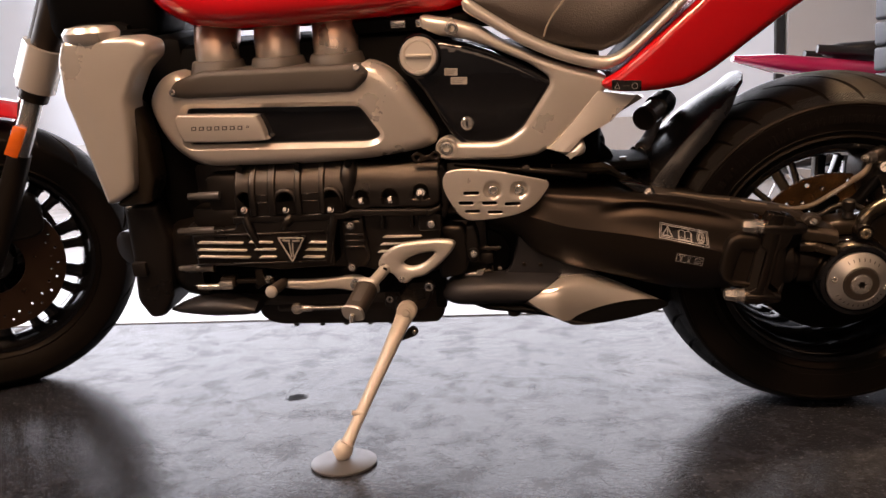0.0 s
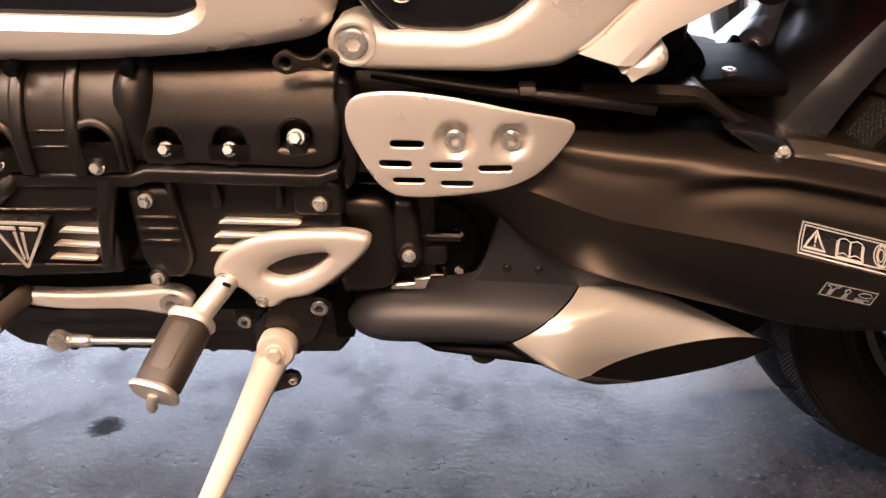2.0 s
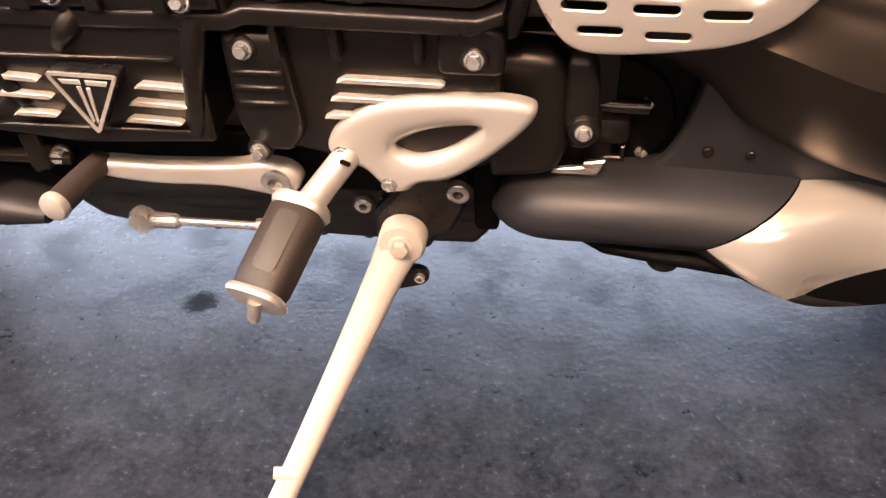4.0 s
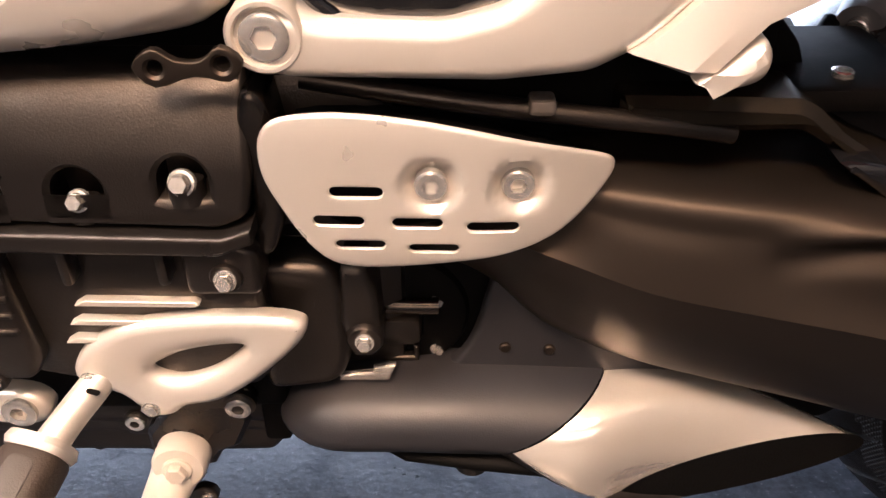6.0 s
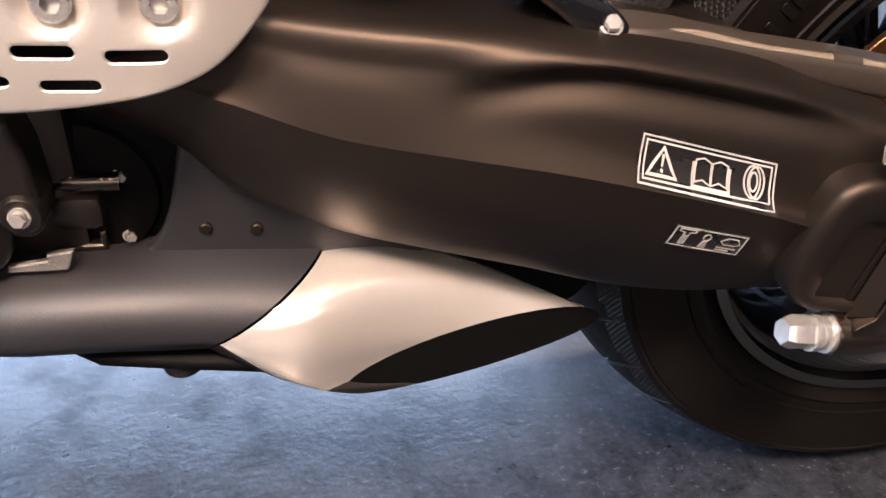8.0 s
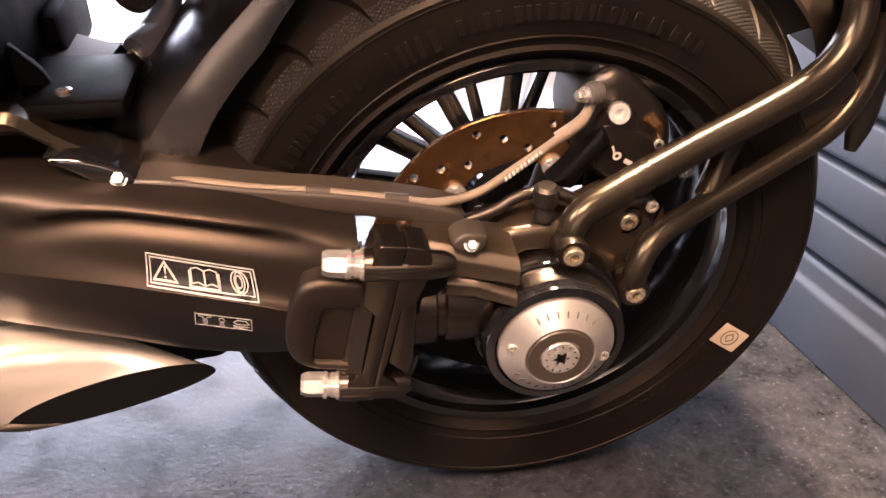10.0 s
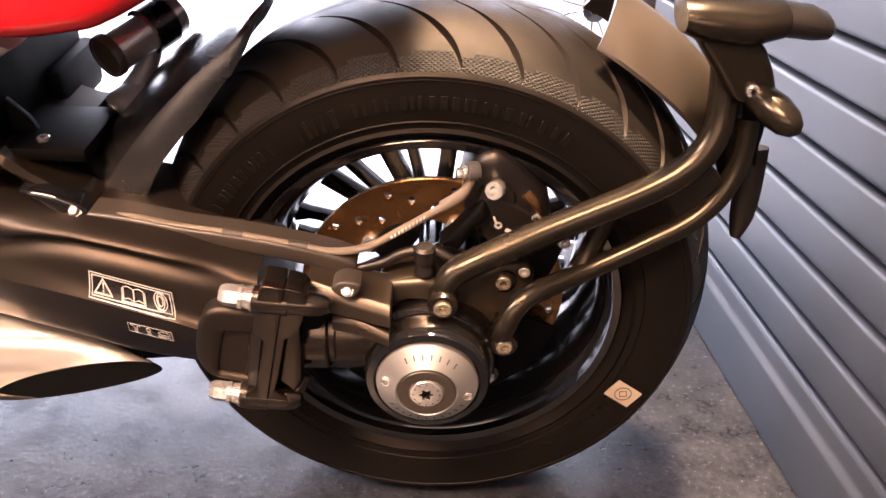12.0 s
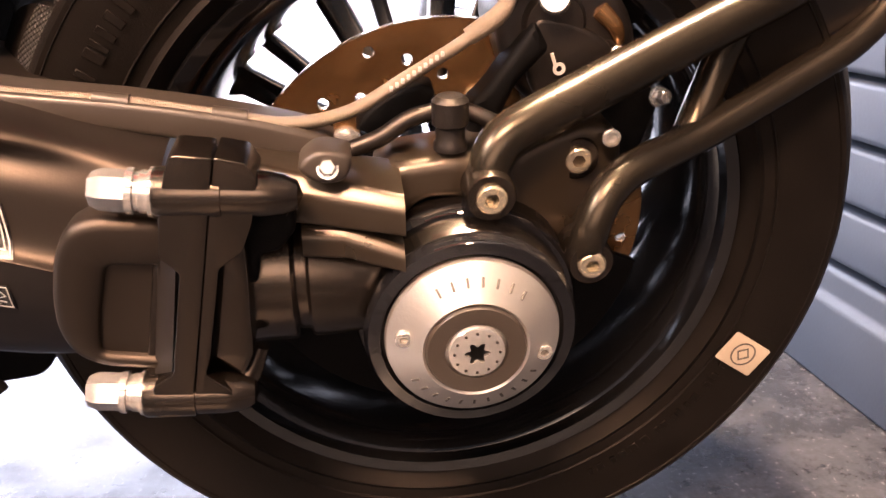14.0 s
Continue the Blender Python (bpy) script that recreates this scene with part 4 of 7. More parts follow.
def decal(corners, lift_by, name, material, parent, label=""):
    """A thin sheet that follows the swingarm."""
    bm = bmesh.new()
    n, k = 10, 5
    c = [Vector(p) for p in corners]
    g = []
    for i in range(n + 1):
        row = []
        for j in range(k + 1):
            u, v = i / n, j / k
            p = (1 - u) * (1 - v) * c[0] + u * (1 - v) * c[1] + u * v * c[2] + (1 - u) * v * c[3]
            row.append(bm.verts.new((p.x, arm_y(p.x, p.y) - lift_by, p.y)))
        g.append(row)
    for i in range(n):
        for j in range(k):
            bm.faces.new((g[i][j], g[i + 1][j], g[i + 1][j + 1], g[i][j + 1]))
    ex = bmesh.ops.extrude_face_region(bm, geom=bm.faces[:])
    for v in [e for e in ex["geom"] if isinstance(e, bmesh.types.BMVert)]:
        v.co.y -= 0.0003
    return part(name, bm, material, parent, label)


def on_label(base, pts_list, w, parent, name="pictogram", lift_by=0.0012, closed=True):
    """White printed lines on a label, in its own unit square."""
    c = [Vector(p) for p in base]
    def at(u, v):
        p = (1 - u) * (1 - v) * c[0] + u * (1 - v) * c[1] + u * v * c[2] + (1 - u) * v * c[3]
        return Vector((p.x, p.y))
    bms = []
    for pts in pts_list:
        outline = [at(*p) for p in pts]
        if closed:
            dense = []
            for a, b in zip(outline, outline[1:] + outline[:1]):
                m = max(1, int((b - a).length / 0.006))
                dense += [a.lerp(b, i / m) for i in range(m)]
            b2 = outline_strip(dense, w, 0.0)
        else:
            b2 = plate(outline, -0.0004, 0.0, 0.0001, steps=1)
        for v in b2.verts:
            v.co.y += arm_y(v.co.x, v.co.z) - lift_by
        bms.append(b2)
    return part(name, merged(*bms), WHITE_PRINT, parent)


def circ_uv(u, v, r, asp, n=20, tilt=0.0):
    return [(u + r * math.cos(math.tau * i / n) / asp * (1 - 0.3 * tilt), v + r * math.sin(math.tau * i / n)) for i in range(n)]


L1 = [(-0.337, 0.436), (-0.254, 0.417), (-0.2515, 0.388), (-0.339, 0.408)]
warn = decal(L1, 0.0006, "warning_label", STICKER_BLACK, arm, "black warning label with white pictograms")
on_label(L1, [[(0.01, 0.03), (0.99, 0.03), (0.99, 0.97), (0.01, 0.97)], [(0.04, 0.12), (0.96, 0.12), (0.96, 0.88), (0.04, 0.88)]], 0.0009, warn, "border")
on_label(L1, [[(0.17, 0.18), (0.285, 0.80), (0.06, 0.80)]], 0.0016, warn)
on_label(L1, [[(0.163, 0.36), (0.183, 0.36), (0.178, 0.60), (0.168, 0.60)], [(0.165, 0.65), (0.181, 0.65), (0.181, 0.71), (0.165, 0.71)]], 0.001, warn, closed=False)
on_label(L1, [[(0.40, 0.30), (0.46, 0.24), (0.52, 0.32), (0.52, 0.78), (0.46, 0.70), (0.40, 0.76)], [(0.52, 0.32), (0.58, 0.24), (0.64, 0.30), (0.64, 0.76), (0.58, 0.70), (0.52, 0.78)], [(0.38, 0.36), (0.40, 0.36), (0.40, 0.80), (0.64, 0.80), (0.64, 0.36), (0.66, 0.36), (0.66, 0.85), (0.38, 0.85)]], 0.0007, warn)
on_label(L1, [circ_uv(0.82, 0.5, 0.34, 3.6, 20, 1.0), circ_uv(0.83, 0.5, 0.21, 4.2, 20, 1.0), circ_uv(0.85, 0.5, 0.34, 3.6, 20, 1.0)], 0.0010, warn)
L2 = [(-0.307, 0.379), (-0.260, 0.370), (-0.2615, 0.3515), (-0.3095, 0.361)]
warn2 = decal(L2, 0.0006, "instruction_label", STICKER_BLACK, arm, "small black label with white pictograms")
on_label(L2, [[(0.02, 0.05), (0.98, 0.05), (0.98, 0.95), (0.02, 0.95)]], 0.0007, warn2, "border")
on_label(L2, [[(0.08, 0.12), (0.30, 0.12), (0.30, 0.26), (0.23, 0.30), (0.23, 0.84), (0.15, 0.84), (0.15, 0.30), (0.08, 0.26)], circ_uv(0.47, 0.36, 0.16, 3.0, 14), [(0.66, 0.42), (0.74, 0.22), (0.88, 0.22), (0.94, 0.46), (0.86, 0.56), (0.72, 0.56)]], 0.0006, warn2)
on_label(L2, [[(0.17, 0.40), (0.21, 0.40), (0.21, 0.80), (0.17, 0.80)], [(0.44, 0.52), (0.50, 0.52), (0.52, 0.86), (0.42, 0.86)], [(0.66, 0.68), (0.92, 0.68), (0.92, 0.74), (0.66, 0.74)], [(0.66, 0.80), (0.84, 0.80), (0.84, 0.86), (0.66, 0.86)]], 0.001, warn2, closed=False)

# brake hose and its channel along the swingarm
part("hose_channel", plate([(-0.338, 0.474), (-0.30, 0.470), (-0.25, 0.460), (-0.193, 0.452), (-0.134, 0.441), (-0.090, 0.430), (-0.072, 0.420), (-0.080, 0.408), (-0.118, 0.417), (-0.165, 0.428), (-0.209, 0.437), (-0.25, 0.444), (-0.31, 0.459), (-0.338, 0.465)], -0.112, -0.080, 0.004, k=2), CHANNEL, moto, "bronze plastic hose channel", at=(-0.004, 0.003, 0.006))
hose = part("brake_hose", tube([(-0.338, -0.100, 0.472), (-0.30, -0.102, 0.473), (-0.25, -0.102, 0.463), (-0.193, -0.102, 0.4555), (-0.134, -0.102, 0.4440), (-0.10, -0.102, 0.4385), (-0.065, -0.098, 0.443), (-0.030, -0.088, 0.459), (0.010, -0.074, 0.478), (0.030, -0.069, 0.492)], 0.0041, 12, 6), HOSE, moto, "tan braided brake hose")
for x, y, z in ((-0.200, -0.102, 0.4565), (-0.135, -0.102, 0.4442)):
    part("clip", lathe([(0.0043, -0.010), (0.0056, -0.010), (0.0056, 0.010), (0.0043, 0.010)], (x, y, z), (1, 0, -0.17), 16, closed=True), CHANNEL, hose)
part("fitting", tube([(0.010, -0.072, 0.478), (0.0285, -0.070, 0.490), (0.036, -0.068, 0.500), (0.0395, -0.067, 0.511)], [0.0058, 0.0060, 0.0048, 0.0046], 12), HOSE, hose)
for i in range(10):
    x = -0.040 + 0.0036 * i
    z = 0.4555 + 0.0018 * i
    part("printed_mark", rbox((x - 0.0010, -0.1005 + 0.0015 * i, z - 0.0013), (x + 0.0010, -0.0968 + 0.0015 * i, z + 0.0013), 0.0002, seg=1), WHITE_PRINT, hose)
banjo = part("hose_bracket", plate([(-0.096, 0.419), (-0.088, 0.427), (-0.079, 0.428), (-0.067, 0.424), (-0.070, 0.412), (-0.079, 0.409), (-0.088, 0.411)], -0.134, -0.110, 0.003, k=3), CHANNEL, moto, "bronze hose bracket with bright bolt", at=(0.001, -0.022, 0.0117))
bolt((-0.080, -0.133, 0.418), 0.0066, banjo, (0, -0.85, 0.5), 0.006)
part("sensor_cable", tube([(-0.09, -0.10, 0.412), (-0.05, -0.10, 0.425), (-0.028, -0.098, 0.437), (0.0, -0.096, 0.440), (0.022, -0.10, 0.432), (0.034, -0.092, 0.425)], 0.0055, 10, 5), BLACK_CASE, drive, "black corrugated cable sleeve")
part("sensor_bracket", plate([(-0.062, 0.425), (-0.045, 0.444), (-0.020, 0.452), (-0.012, 0.446), (-0.022, 0.432), (-0.04, 0.42)], -0.082, -0.06, 0.003, k=2), BLACK_DEEP, drive)

# rear caliper
cal = part("rear_caliper", plate([(0.036, 0.452), (0.030, 0.485), (0.040, 0.520), (0.064, 0.535), (0.092, 0.515), (0.118, 0.485), (0.124, 0.452), (0.108, 0.428), (0.078, 0.418), (0.052, 0.430)], -0.060, 0.022, 0.014, k=3), BLACK_CASE, moto, "black rear brake caliper")
part("piston_cover", lathe([(0, -0.03), (0.021, -0.03), (0.021, 0.0), (0.018, 0.005), (0, 0.006)], (0.066, -0.060, 0.482), (0, -1, 0), 28), BLACK_CASE, cal)
part("piston_cover", lathe([(0, -0.03), (0.018, -0.03), (0.018, 0.0), (0.015, 0.004), (0, 0.005)], (0.1, -0.060, 0.452), (0, -1, 0), 28), BLACK_CASE, cal)
part("mark", moved(outline_strip(circle2(0, 0, 0.0042, 16), 0.0022, -0.0006), pose(0.0690, -0.0670, 0.4545)), WHITE_PRINT, cal, "pale maker's mark on the caliper")
part("mark", moved(rbox((-0.0011, -0.0006, -0.005), (0.0011, 0.0006, 0.005), 0.0003, seg=1), pose(0.0655, -0.0672, 0.4600, 0, -20, 0)), WHITE_PRINT, cal)
part("mark", moved(rbox((-0.0045, -0.0006, -0.0022), (0.0045, 0.0006, 0.0022), 0.0003, seg=1), pose(0.0810, -0.0660, 0.4465, 0, 30, 0)), WHITE_PRINT, cal)
part("arm", plate([(0.006, 0.430), (0.030, 0.424), (0.042, 0.448), (0.062, 0.468), (0.052, 0.486), (0.034, 0.462), (0.022, 0.446)], -0.074, -0.05, 0.006, round_r=0.005, steps=3), BLACK_DEEP, cal, "black caliper arm")
part("banjo_ring", lathe([(0.0055, -0.006), (0.0095, -0.006), (0.0105, 0.0), (0.0095, 0.006), (0.0055, 0.006)], (0.0400, -0.066, 0.5165), (-1, -0.35, 0.05), 24, closed=True), PIN_GREY, cal, "grey banjo fitting")
bolt((0.0330, -0.068, 0.5165), 0.0072, cal, (-1, -0.35, 0.05), 0.010)
bolt((0.0650, -0.066, 0.4975), 0.0100, cal, (-0.25, -0.9, 0.3), 0.014, socket=True)
bolt((0.1080, -0.062, 0.4615), 0.0056, cal, (0, -1, 0), 0.004, socket=True)
part("pad_spring", tube([(0.096, -0.056, 0.488), (0.106, -0.060, 0.478), (0.110, -0.058, 0.468)], [0.007, 0.0055, 0.0040], 10), DISC, cal, "bronze pad spring")
part("body_ridge", plate([(0.050, 0.482), (0.068, 0.486), (0.100, 0.470), (0.112, 0.450), (0.098, 0.432), (0.066, 0.430), (0.050, 0.446)], -0.0662, -0.05, 0.004, k=3), BLACK_CASE, cal)
part("carrier_plate", plate([(0.052, 0.436), (0.100, 0.432), (0.132, 0.442), (0.146, 0.425), (0.136, 0.395), (0.121, 0.350), (0.112, 0.320), (0.070, 0.318), (0.050, 0.36)], -0.050, -0.036, 0.003, round_r=0.008), BLACK_DEEP, cal, "black caliper carrier plate")
bolt((0.140, -0.058, 0.430), 0.0072, cal, (0.3, -0.9, 0.2), 0.010)

# number-plate carrier tubes
carrier_ob = part("plate_carrier", tube([(0.013, -0.126, 0.398), (0.016, -0.122, 0.413), (0.025, -0.116, 0.426), (0.045, -0.110, 0.436), (0.080, -0.100, 0.449), (0.130, -0.087, 0.468), (0.212, -0.073, 0.502), (0.255, -0.064, 0.528), (0.276, -0.054, 0.557), (0.280, -0.044, 0.590), (0.276, -0.036, 0.635)], [0.0120, 0.0132, 0.0145, 0.0148, 0.0150, 0.0150, 0.0150, 0.0150, 0.0150, 0.0145, 0.014], 16, 5), DARK_METAL, moto, "bronze-black tubular number plate carrier")
part("lower_tube", tube([(0.077, -0.128, 0.353), (0.080, -0.128, 0.370), (0.090, -0.121, 0.389), (0.110, -0.110, 0.401), (0.159, -0.087, 0.411), (0.222, -0.074, 0.440), (0.270, -0.064, 0.466), (0.298, -0.053, 0.495), (0.311, -0.043, 0.530), (0.312, -0.036, 0.57)], [0.0118, 0.0118, 0.0118, 0.0118, 0.0115, 0.0115, 0.0115, 0.0115, 0.0115, 0.0115], 14, 5), DARK_METAL, carrier_ob)
part("cross_tube", tube([(0.157, -0.080, 0.412), (0.166, -0.072, 0.430), (0.178, -0.066, 0.462), (0.186, -0.070, 0.490)], 0.012, 14), DARK_METAL, carrier_ob)
part("cross_plate", plate([(0.235, 0.455), (0.272, 0.478), (0.294, 0.510), (0.278, 0.528), (0.250, 0.512), (0.228, 0.475)], -0.060, -0.052, 0.002, round_r=0.008), BLACK_CASE, carrier_ob)
fender_rings = []
for i in range(15):
    a = radians(62 - 2.3 * i)
    r = 0.384 + 0.008 * i / 14
    left = -0.004 - 0.014 * math.sin(math.pi * min(1, i / 10)) + (0.03 * ((i - 10) / 4) if i > 10 else 0)
    half_w = YC - left
    ring = []
    for j in range(13):
        s = -1 + j / 6
        ring.append(Vector(((r - 0.046 * s * s) * math.cos(a), YC + half_w * s, ZA + (r - 0.046 * s * s) * math.sin(a))))
    for j in range(12, -1, -1):
        s = -1 + j / 6
        ring.append(Vector(((r + 0.004 - 0.046 * s * s) * math.cos(a), YC + half_w * s, ZA + (r + 0.004 - 0.046 * s * s) * math.sin(a))))
    fender_rings.append(ring)
part("mudguard", loft(fender_rings), CHANNEL, carrier_ob, "bronze-brown plastic rear mudguard blade")
tail = part("plate_bracket", merged(
    loft([[Vector((x, YC - 0.10 + w * math.cos(a), z + h * math.sin(a))) for a in [math.tau * j / 24 for j in range(24)]] for x, z, w, h in ((0.225, 0.675, 0.030, 0.016), (0.245, 0.672, 0.036, 0.022), (0.285, 0.668, 0.036, 0.022), (0.315, 0.672, 0.030, 0.017), (0.318, 0.672, 0.028, 0.016))]),
    plate([(0.240, 0.662), (0.292, 0.662), (0.322, 0.612), (0.312, 0.598), (0.286, 0.596), (0.262, 0.625)], -0.066, -0.010, 0.010, k=3)), DARK_METAL, carrier_ob, "bronze-painted tail bracket")
part("tail_cap", loft([[Vector((x, YC - 0.10 + w * math.cos(a), z + h * math.sin(a))) for a in [math.tau * j / 24 for j in range(24)]] for x, z, w, h in ((0.319, 0.672, 0.027, 0.0155), (0.345, 0.669, 0.027, 0.015), (0.358, 0.667, 0.023, 0.012), (0.364, 0.666, 0.014, 0.007))]), BLACK_CASE, carrier_ob, "black rounded end cap")
bolt((0.297, -0.067, 0.612), 0.0062, carrier_ob, (0, -1, 0), 0.005, socket=True)
ind_axis = Vector((0.034, -0.052, -0.020))
ind0 = Vector((0.300, -0.052, 0.608))
ind_d, ind_u, ind_w = frame_of(ind_axis)
part("indicator", loft([[ind0 + ind_d * h + ru * math.cos(a) * ind_u + rw * math.sin(a) * ind_w for a in [math.tau * j / 20 for j in range(20)]] for h, ru, rw in ((-0.004, 0.008, 0.008), (0.006, 0.010, 0.009), (0.012, 0.015, 0.014), (0.034, 0.018, 0.0165), (0.052, 0.015, 0.014), (0.062, 0.009, 0.009), (0.066, 0.003, 0.003))]), DARK_METAL, carrier_ob, "bronze bullet-shaped rear indicator")
for x, z, w in ((0.318, 0.566, 0.012), (0.305, 0.522, 0.015)):
    part("rubber_stop", tube([(x - 0.008, -0.03, z + 0.03), (x, -0.032, z), (x + 0.004, -0.034, z - 0.03)], [w * 0.7, w, w * 0.6], 12), BLACK_DEEP, carrier_ob)
part("plate_holder", moved(rbox((-0.004, -0.03, -0.085), (0.004, 0.19, 0.085), 0.003), pose(0.322, 0, 0.56, 0, -14, 0)), BLACK_DEEP, carrier_ob, "black number plate holder")
part("plate_spike", tube([(0.330, -0.02, 0.530), (0.334, -0.022, 0.49), (0.335, -0.022, 0.45), (0.334, -0.022, 0.420)], [0.016, 0.014, 0.013, 0.006], 12, flat=0.55), BLACK_CASE, carrier_ob)

# front hugger over the swingarm
LIP_R = [(115.5, 0.365), (119.7, 0.356), (122.4, 0.346), (126.3, 0.339), (136, 0.338), (147.5, 0.343), (165, 0.343)]
LIP_Y = [(115.5, 0.035), (117, 0.004), (126, -0.024), (136, -0.040), (147, -0.056), (165, -0.067)]
CROWN_R = [(115.5, 0.367), (121, 0.364), (126, 0.367), (134, 0.373), (140, 0.377), (146, 0.382), (150, 0.393), (156, 0.412), (165, 0.434)]


def hugger_ring(i, n):
    a = 115.5 + 48.5 * i / n
    lr, ly, cr = along(LIP_R, a), along(LIP_Y, a), along(CROWN_R, a)
    half_w = YC - ly
    outer = [(lr, -1.0), (lr + (cr - lr) * 0.30 + 0.001, -0.95), (lr + (cr - lr) * 0.62, -0.74), (lr + (cr - lr) * 0.88, -0.40), (cr, 0.0)]
    outer = outer + [(r, -s) for r, s in outer[-2::-1]]
    fold = min(0.020, 0.002 + 0.0016 * i)
    inner = [(lr - fold, 0.985), (lr - fold, 0.94), (lr + (cr - lr) * 0.5 - 0.006, 0.70), (cr - 0.007, 0.0)]
    inner = inner + [(r, -s) for r, s in inner[-2::-1]]
    c, s_ = math.cos(radians(a)), math.sin(radians(a))
    return [Vector((r * c, YC + half_w * s, ZA + r * s_)) for r, s in outer + inner]


hugger = part("hugger", loft([hugger_ring(i, 26) for i in range(27)]), HUGGER_BLACK, moto, "black front hugger over the rear tyre", sharp=35, at=(-0.006, -0.001, 0.009))
part("bracket", plate([(-0.520, 0.527), (-0.421, 0.525), (-0.410, 0.520), (-0.391, 0.503), (-0.370, 0.490), (-0.350, 0.482), (-0.334, 0.474), (-0.331, 0.462), (-0.339, 0.456), (-0.355, 0.462), (-0.375, 0.480), (-0.393, 0.493), (-0.416, 0.506), (-0.520, 0.505)], -0.094, -0.050, 0.0065, round_r=0.004, steps=1), DARK_METAL, hugger, "black bracket arm", sharp=25)
part("shelf", rbox((-0.50, -0.074, 0.508), (-0.338, 0.03, 0.5235), 0.005), BLACK_DEEP, hugger)
bolt((-0.386, -0.055, 0.5235), 0.0065, hugger, (0, 0, 1), 0.004, True)
part("inner_panel", plate([(-0.53, 0.552), (-0.47, 0.540), (-0.420, 0.520), (-0.380, 0.506), (-0.350, 0.500), (-0.335, 0.492), (-0.372, 0.455), (-0.53, 0.450)], 0.02, 0.10, 0.010, k=2), BLACK_SATIN, hugger, "black inner panel")
# added sheet, blocks the pale floor between hugger lip and tyre
part("gap_sheet", plate([(-0.425, 0.355), (-0.345, 0.380), (-0.337, 0.430), (-0.330, 0.470), (-0.360, 0.500), (-0.425, 0.505)], 0.10, 0.112, 0.003, round_r=0.008), BLACK_DEEP, hugger, "added black sheet closing the gap ahead of the tyre")
part("lug", plate([(-0.398, 0.494), (-0.372, 0.492), (-0.349, 0.484), (-0.335, 0.473), (-0.333, 0.464), (-0.342, 0.459), (-0.356, 0.463), (-0.376, 0.478)], -0.108, -0.080, 0.005, k=3, steps=4), BLACK_GLOSS, hugger, "glossy black bracket lug", sharp=60)
bolt((-0.346, -0.1060, 0.4725), 0.0072, hugger, (0, -0.75, 0.66), 0.006)

# -- exhaust --
def ell(x, yc, zc, ry, rz, n=36, tilt=0.0, shear=0.0, p=2.4):
    out = []
    for j in range(n):
        a = math.tau * j / n
        cx, sx = math.cos(a), math.sin(a)
        y = ry * math.copysign(abs(cx) ** (2 / p), cx)
        z = rz * math.copysign(abs(sx) ** (2 / p), sx)
        out.append(Vector((x + shear * z + tilt * y, yc + y, zc + z)))
    return out


def silencer_ring(x, zc, ry, rz, shear=0.0, tilt=0.0):
    return ell(x, -0.072, zc, ry, rz, 40, tilt=tilt, shear=shear, p=2.15)


nose = [silencer_ring(-0.742 + 0.052 * (1 - math.cos(radians(a))), 0.284 + 0.010 * math.sin(radians(a)), 0.0485 * math.sin(radians(a)), 0.0295 * math.sin(radians(a))) for a in (4, 12, 22, 34, 47, 60, 75, 90)]
muffler = part("silencer", loft(nose + [silencer_ring(-0.64, 0.2945, 0.0495, 0.030, 0.4), silencer_ring(-0.60, 0.2930, 0.0495, 0.0295, 1.0, 0.16), silencer_ring(-0.550, 0.2905, 0.049, 0.0285, 1.45, 0.32)]), BLACK_MATT, moto, "matt black lower silencer", sharp=60)
JOINT = silencer_ring(-0.547, 0.2898, 0.0482, 0.0272, 1.45, 0.32)
MOUTH = []
for j in range(40):
    c_, s_ = math.cos(math.tau * j / 40), math.sin(math.tau * j / 40)
    rise = Vector((0.0, 0.004, 0.0225)) if s_ > 0 else Vector((0.0, 0.006, 0.0100))
    MOUTH.append(Vector((-0.4045, -0.1030, 0.2440)) + Vector((0.094, 0.017, 0.0100)) * c_ + rise * s_)
flow = []
for f in [i / 22 for i in range(23)]:
    ring = []
    for j, (p, q) in enumerate(zip(JOINT, MOUTH)):
        c_, s_ = math.cos(math.tau * j / 40), math.sin(math.tau * j / 40)
        swell = Vector((0.0, -0.011 * max(0.0, -c_), 0.020 * max(0.0, s_) ** 0.8))
        ring.append(p.lerp(q, f) + swell * math.sin(math.pi * f))
    flow.append(ring)
outlet_bm = loft(flow, cap=False)
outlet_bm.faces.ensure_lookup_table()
# underside and back faces are black, their shade put into the colour
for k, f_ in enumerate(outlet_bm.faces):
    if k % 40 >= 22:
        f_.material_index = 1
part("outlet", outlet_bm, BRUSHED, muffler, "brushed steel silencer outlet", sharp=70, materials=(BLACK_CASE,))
mc = sum(MOUTH, Vector()) / 40
jc = sum(JOINT, Vector()) / 40
inside = [MOUTH, [mc + (p - mc) * 0.955 + Vector((0, 0.0005, 0)) for p in MOUTH], [mc + (p - mc) * 0.93 + Vector((-0.006, 0.010, 0)) for p in MOUTH]]
for f in (0.35, 0.7, 1.0):
    inside.append([jc + (p - jc) * 0.80 if f == 1.0 else (mc + (q - mc) * 0.9 + Vector((-0.006, 0.012, 0))).lerp(jc + (p - jc) * 0.80, f) for p, q in zip(JOINT, MOUTH)])
part("outlet_inner", loft(inside), BLACK_DEEP, muffler, "black inner wall of the outlet mouth")
for q in (0.004, -0.006):
    part("baffle", tube([(-0.47, -0.095, 0.252 + q), (-0.41, -0.085, 0.253 + q), (-0.34, -0.066, 0.252 + q)], 0.0028, 8), BLACK_CASE, muffler)
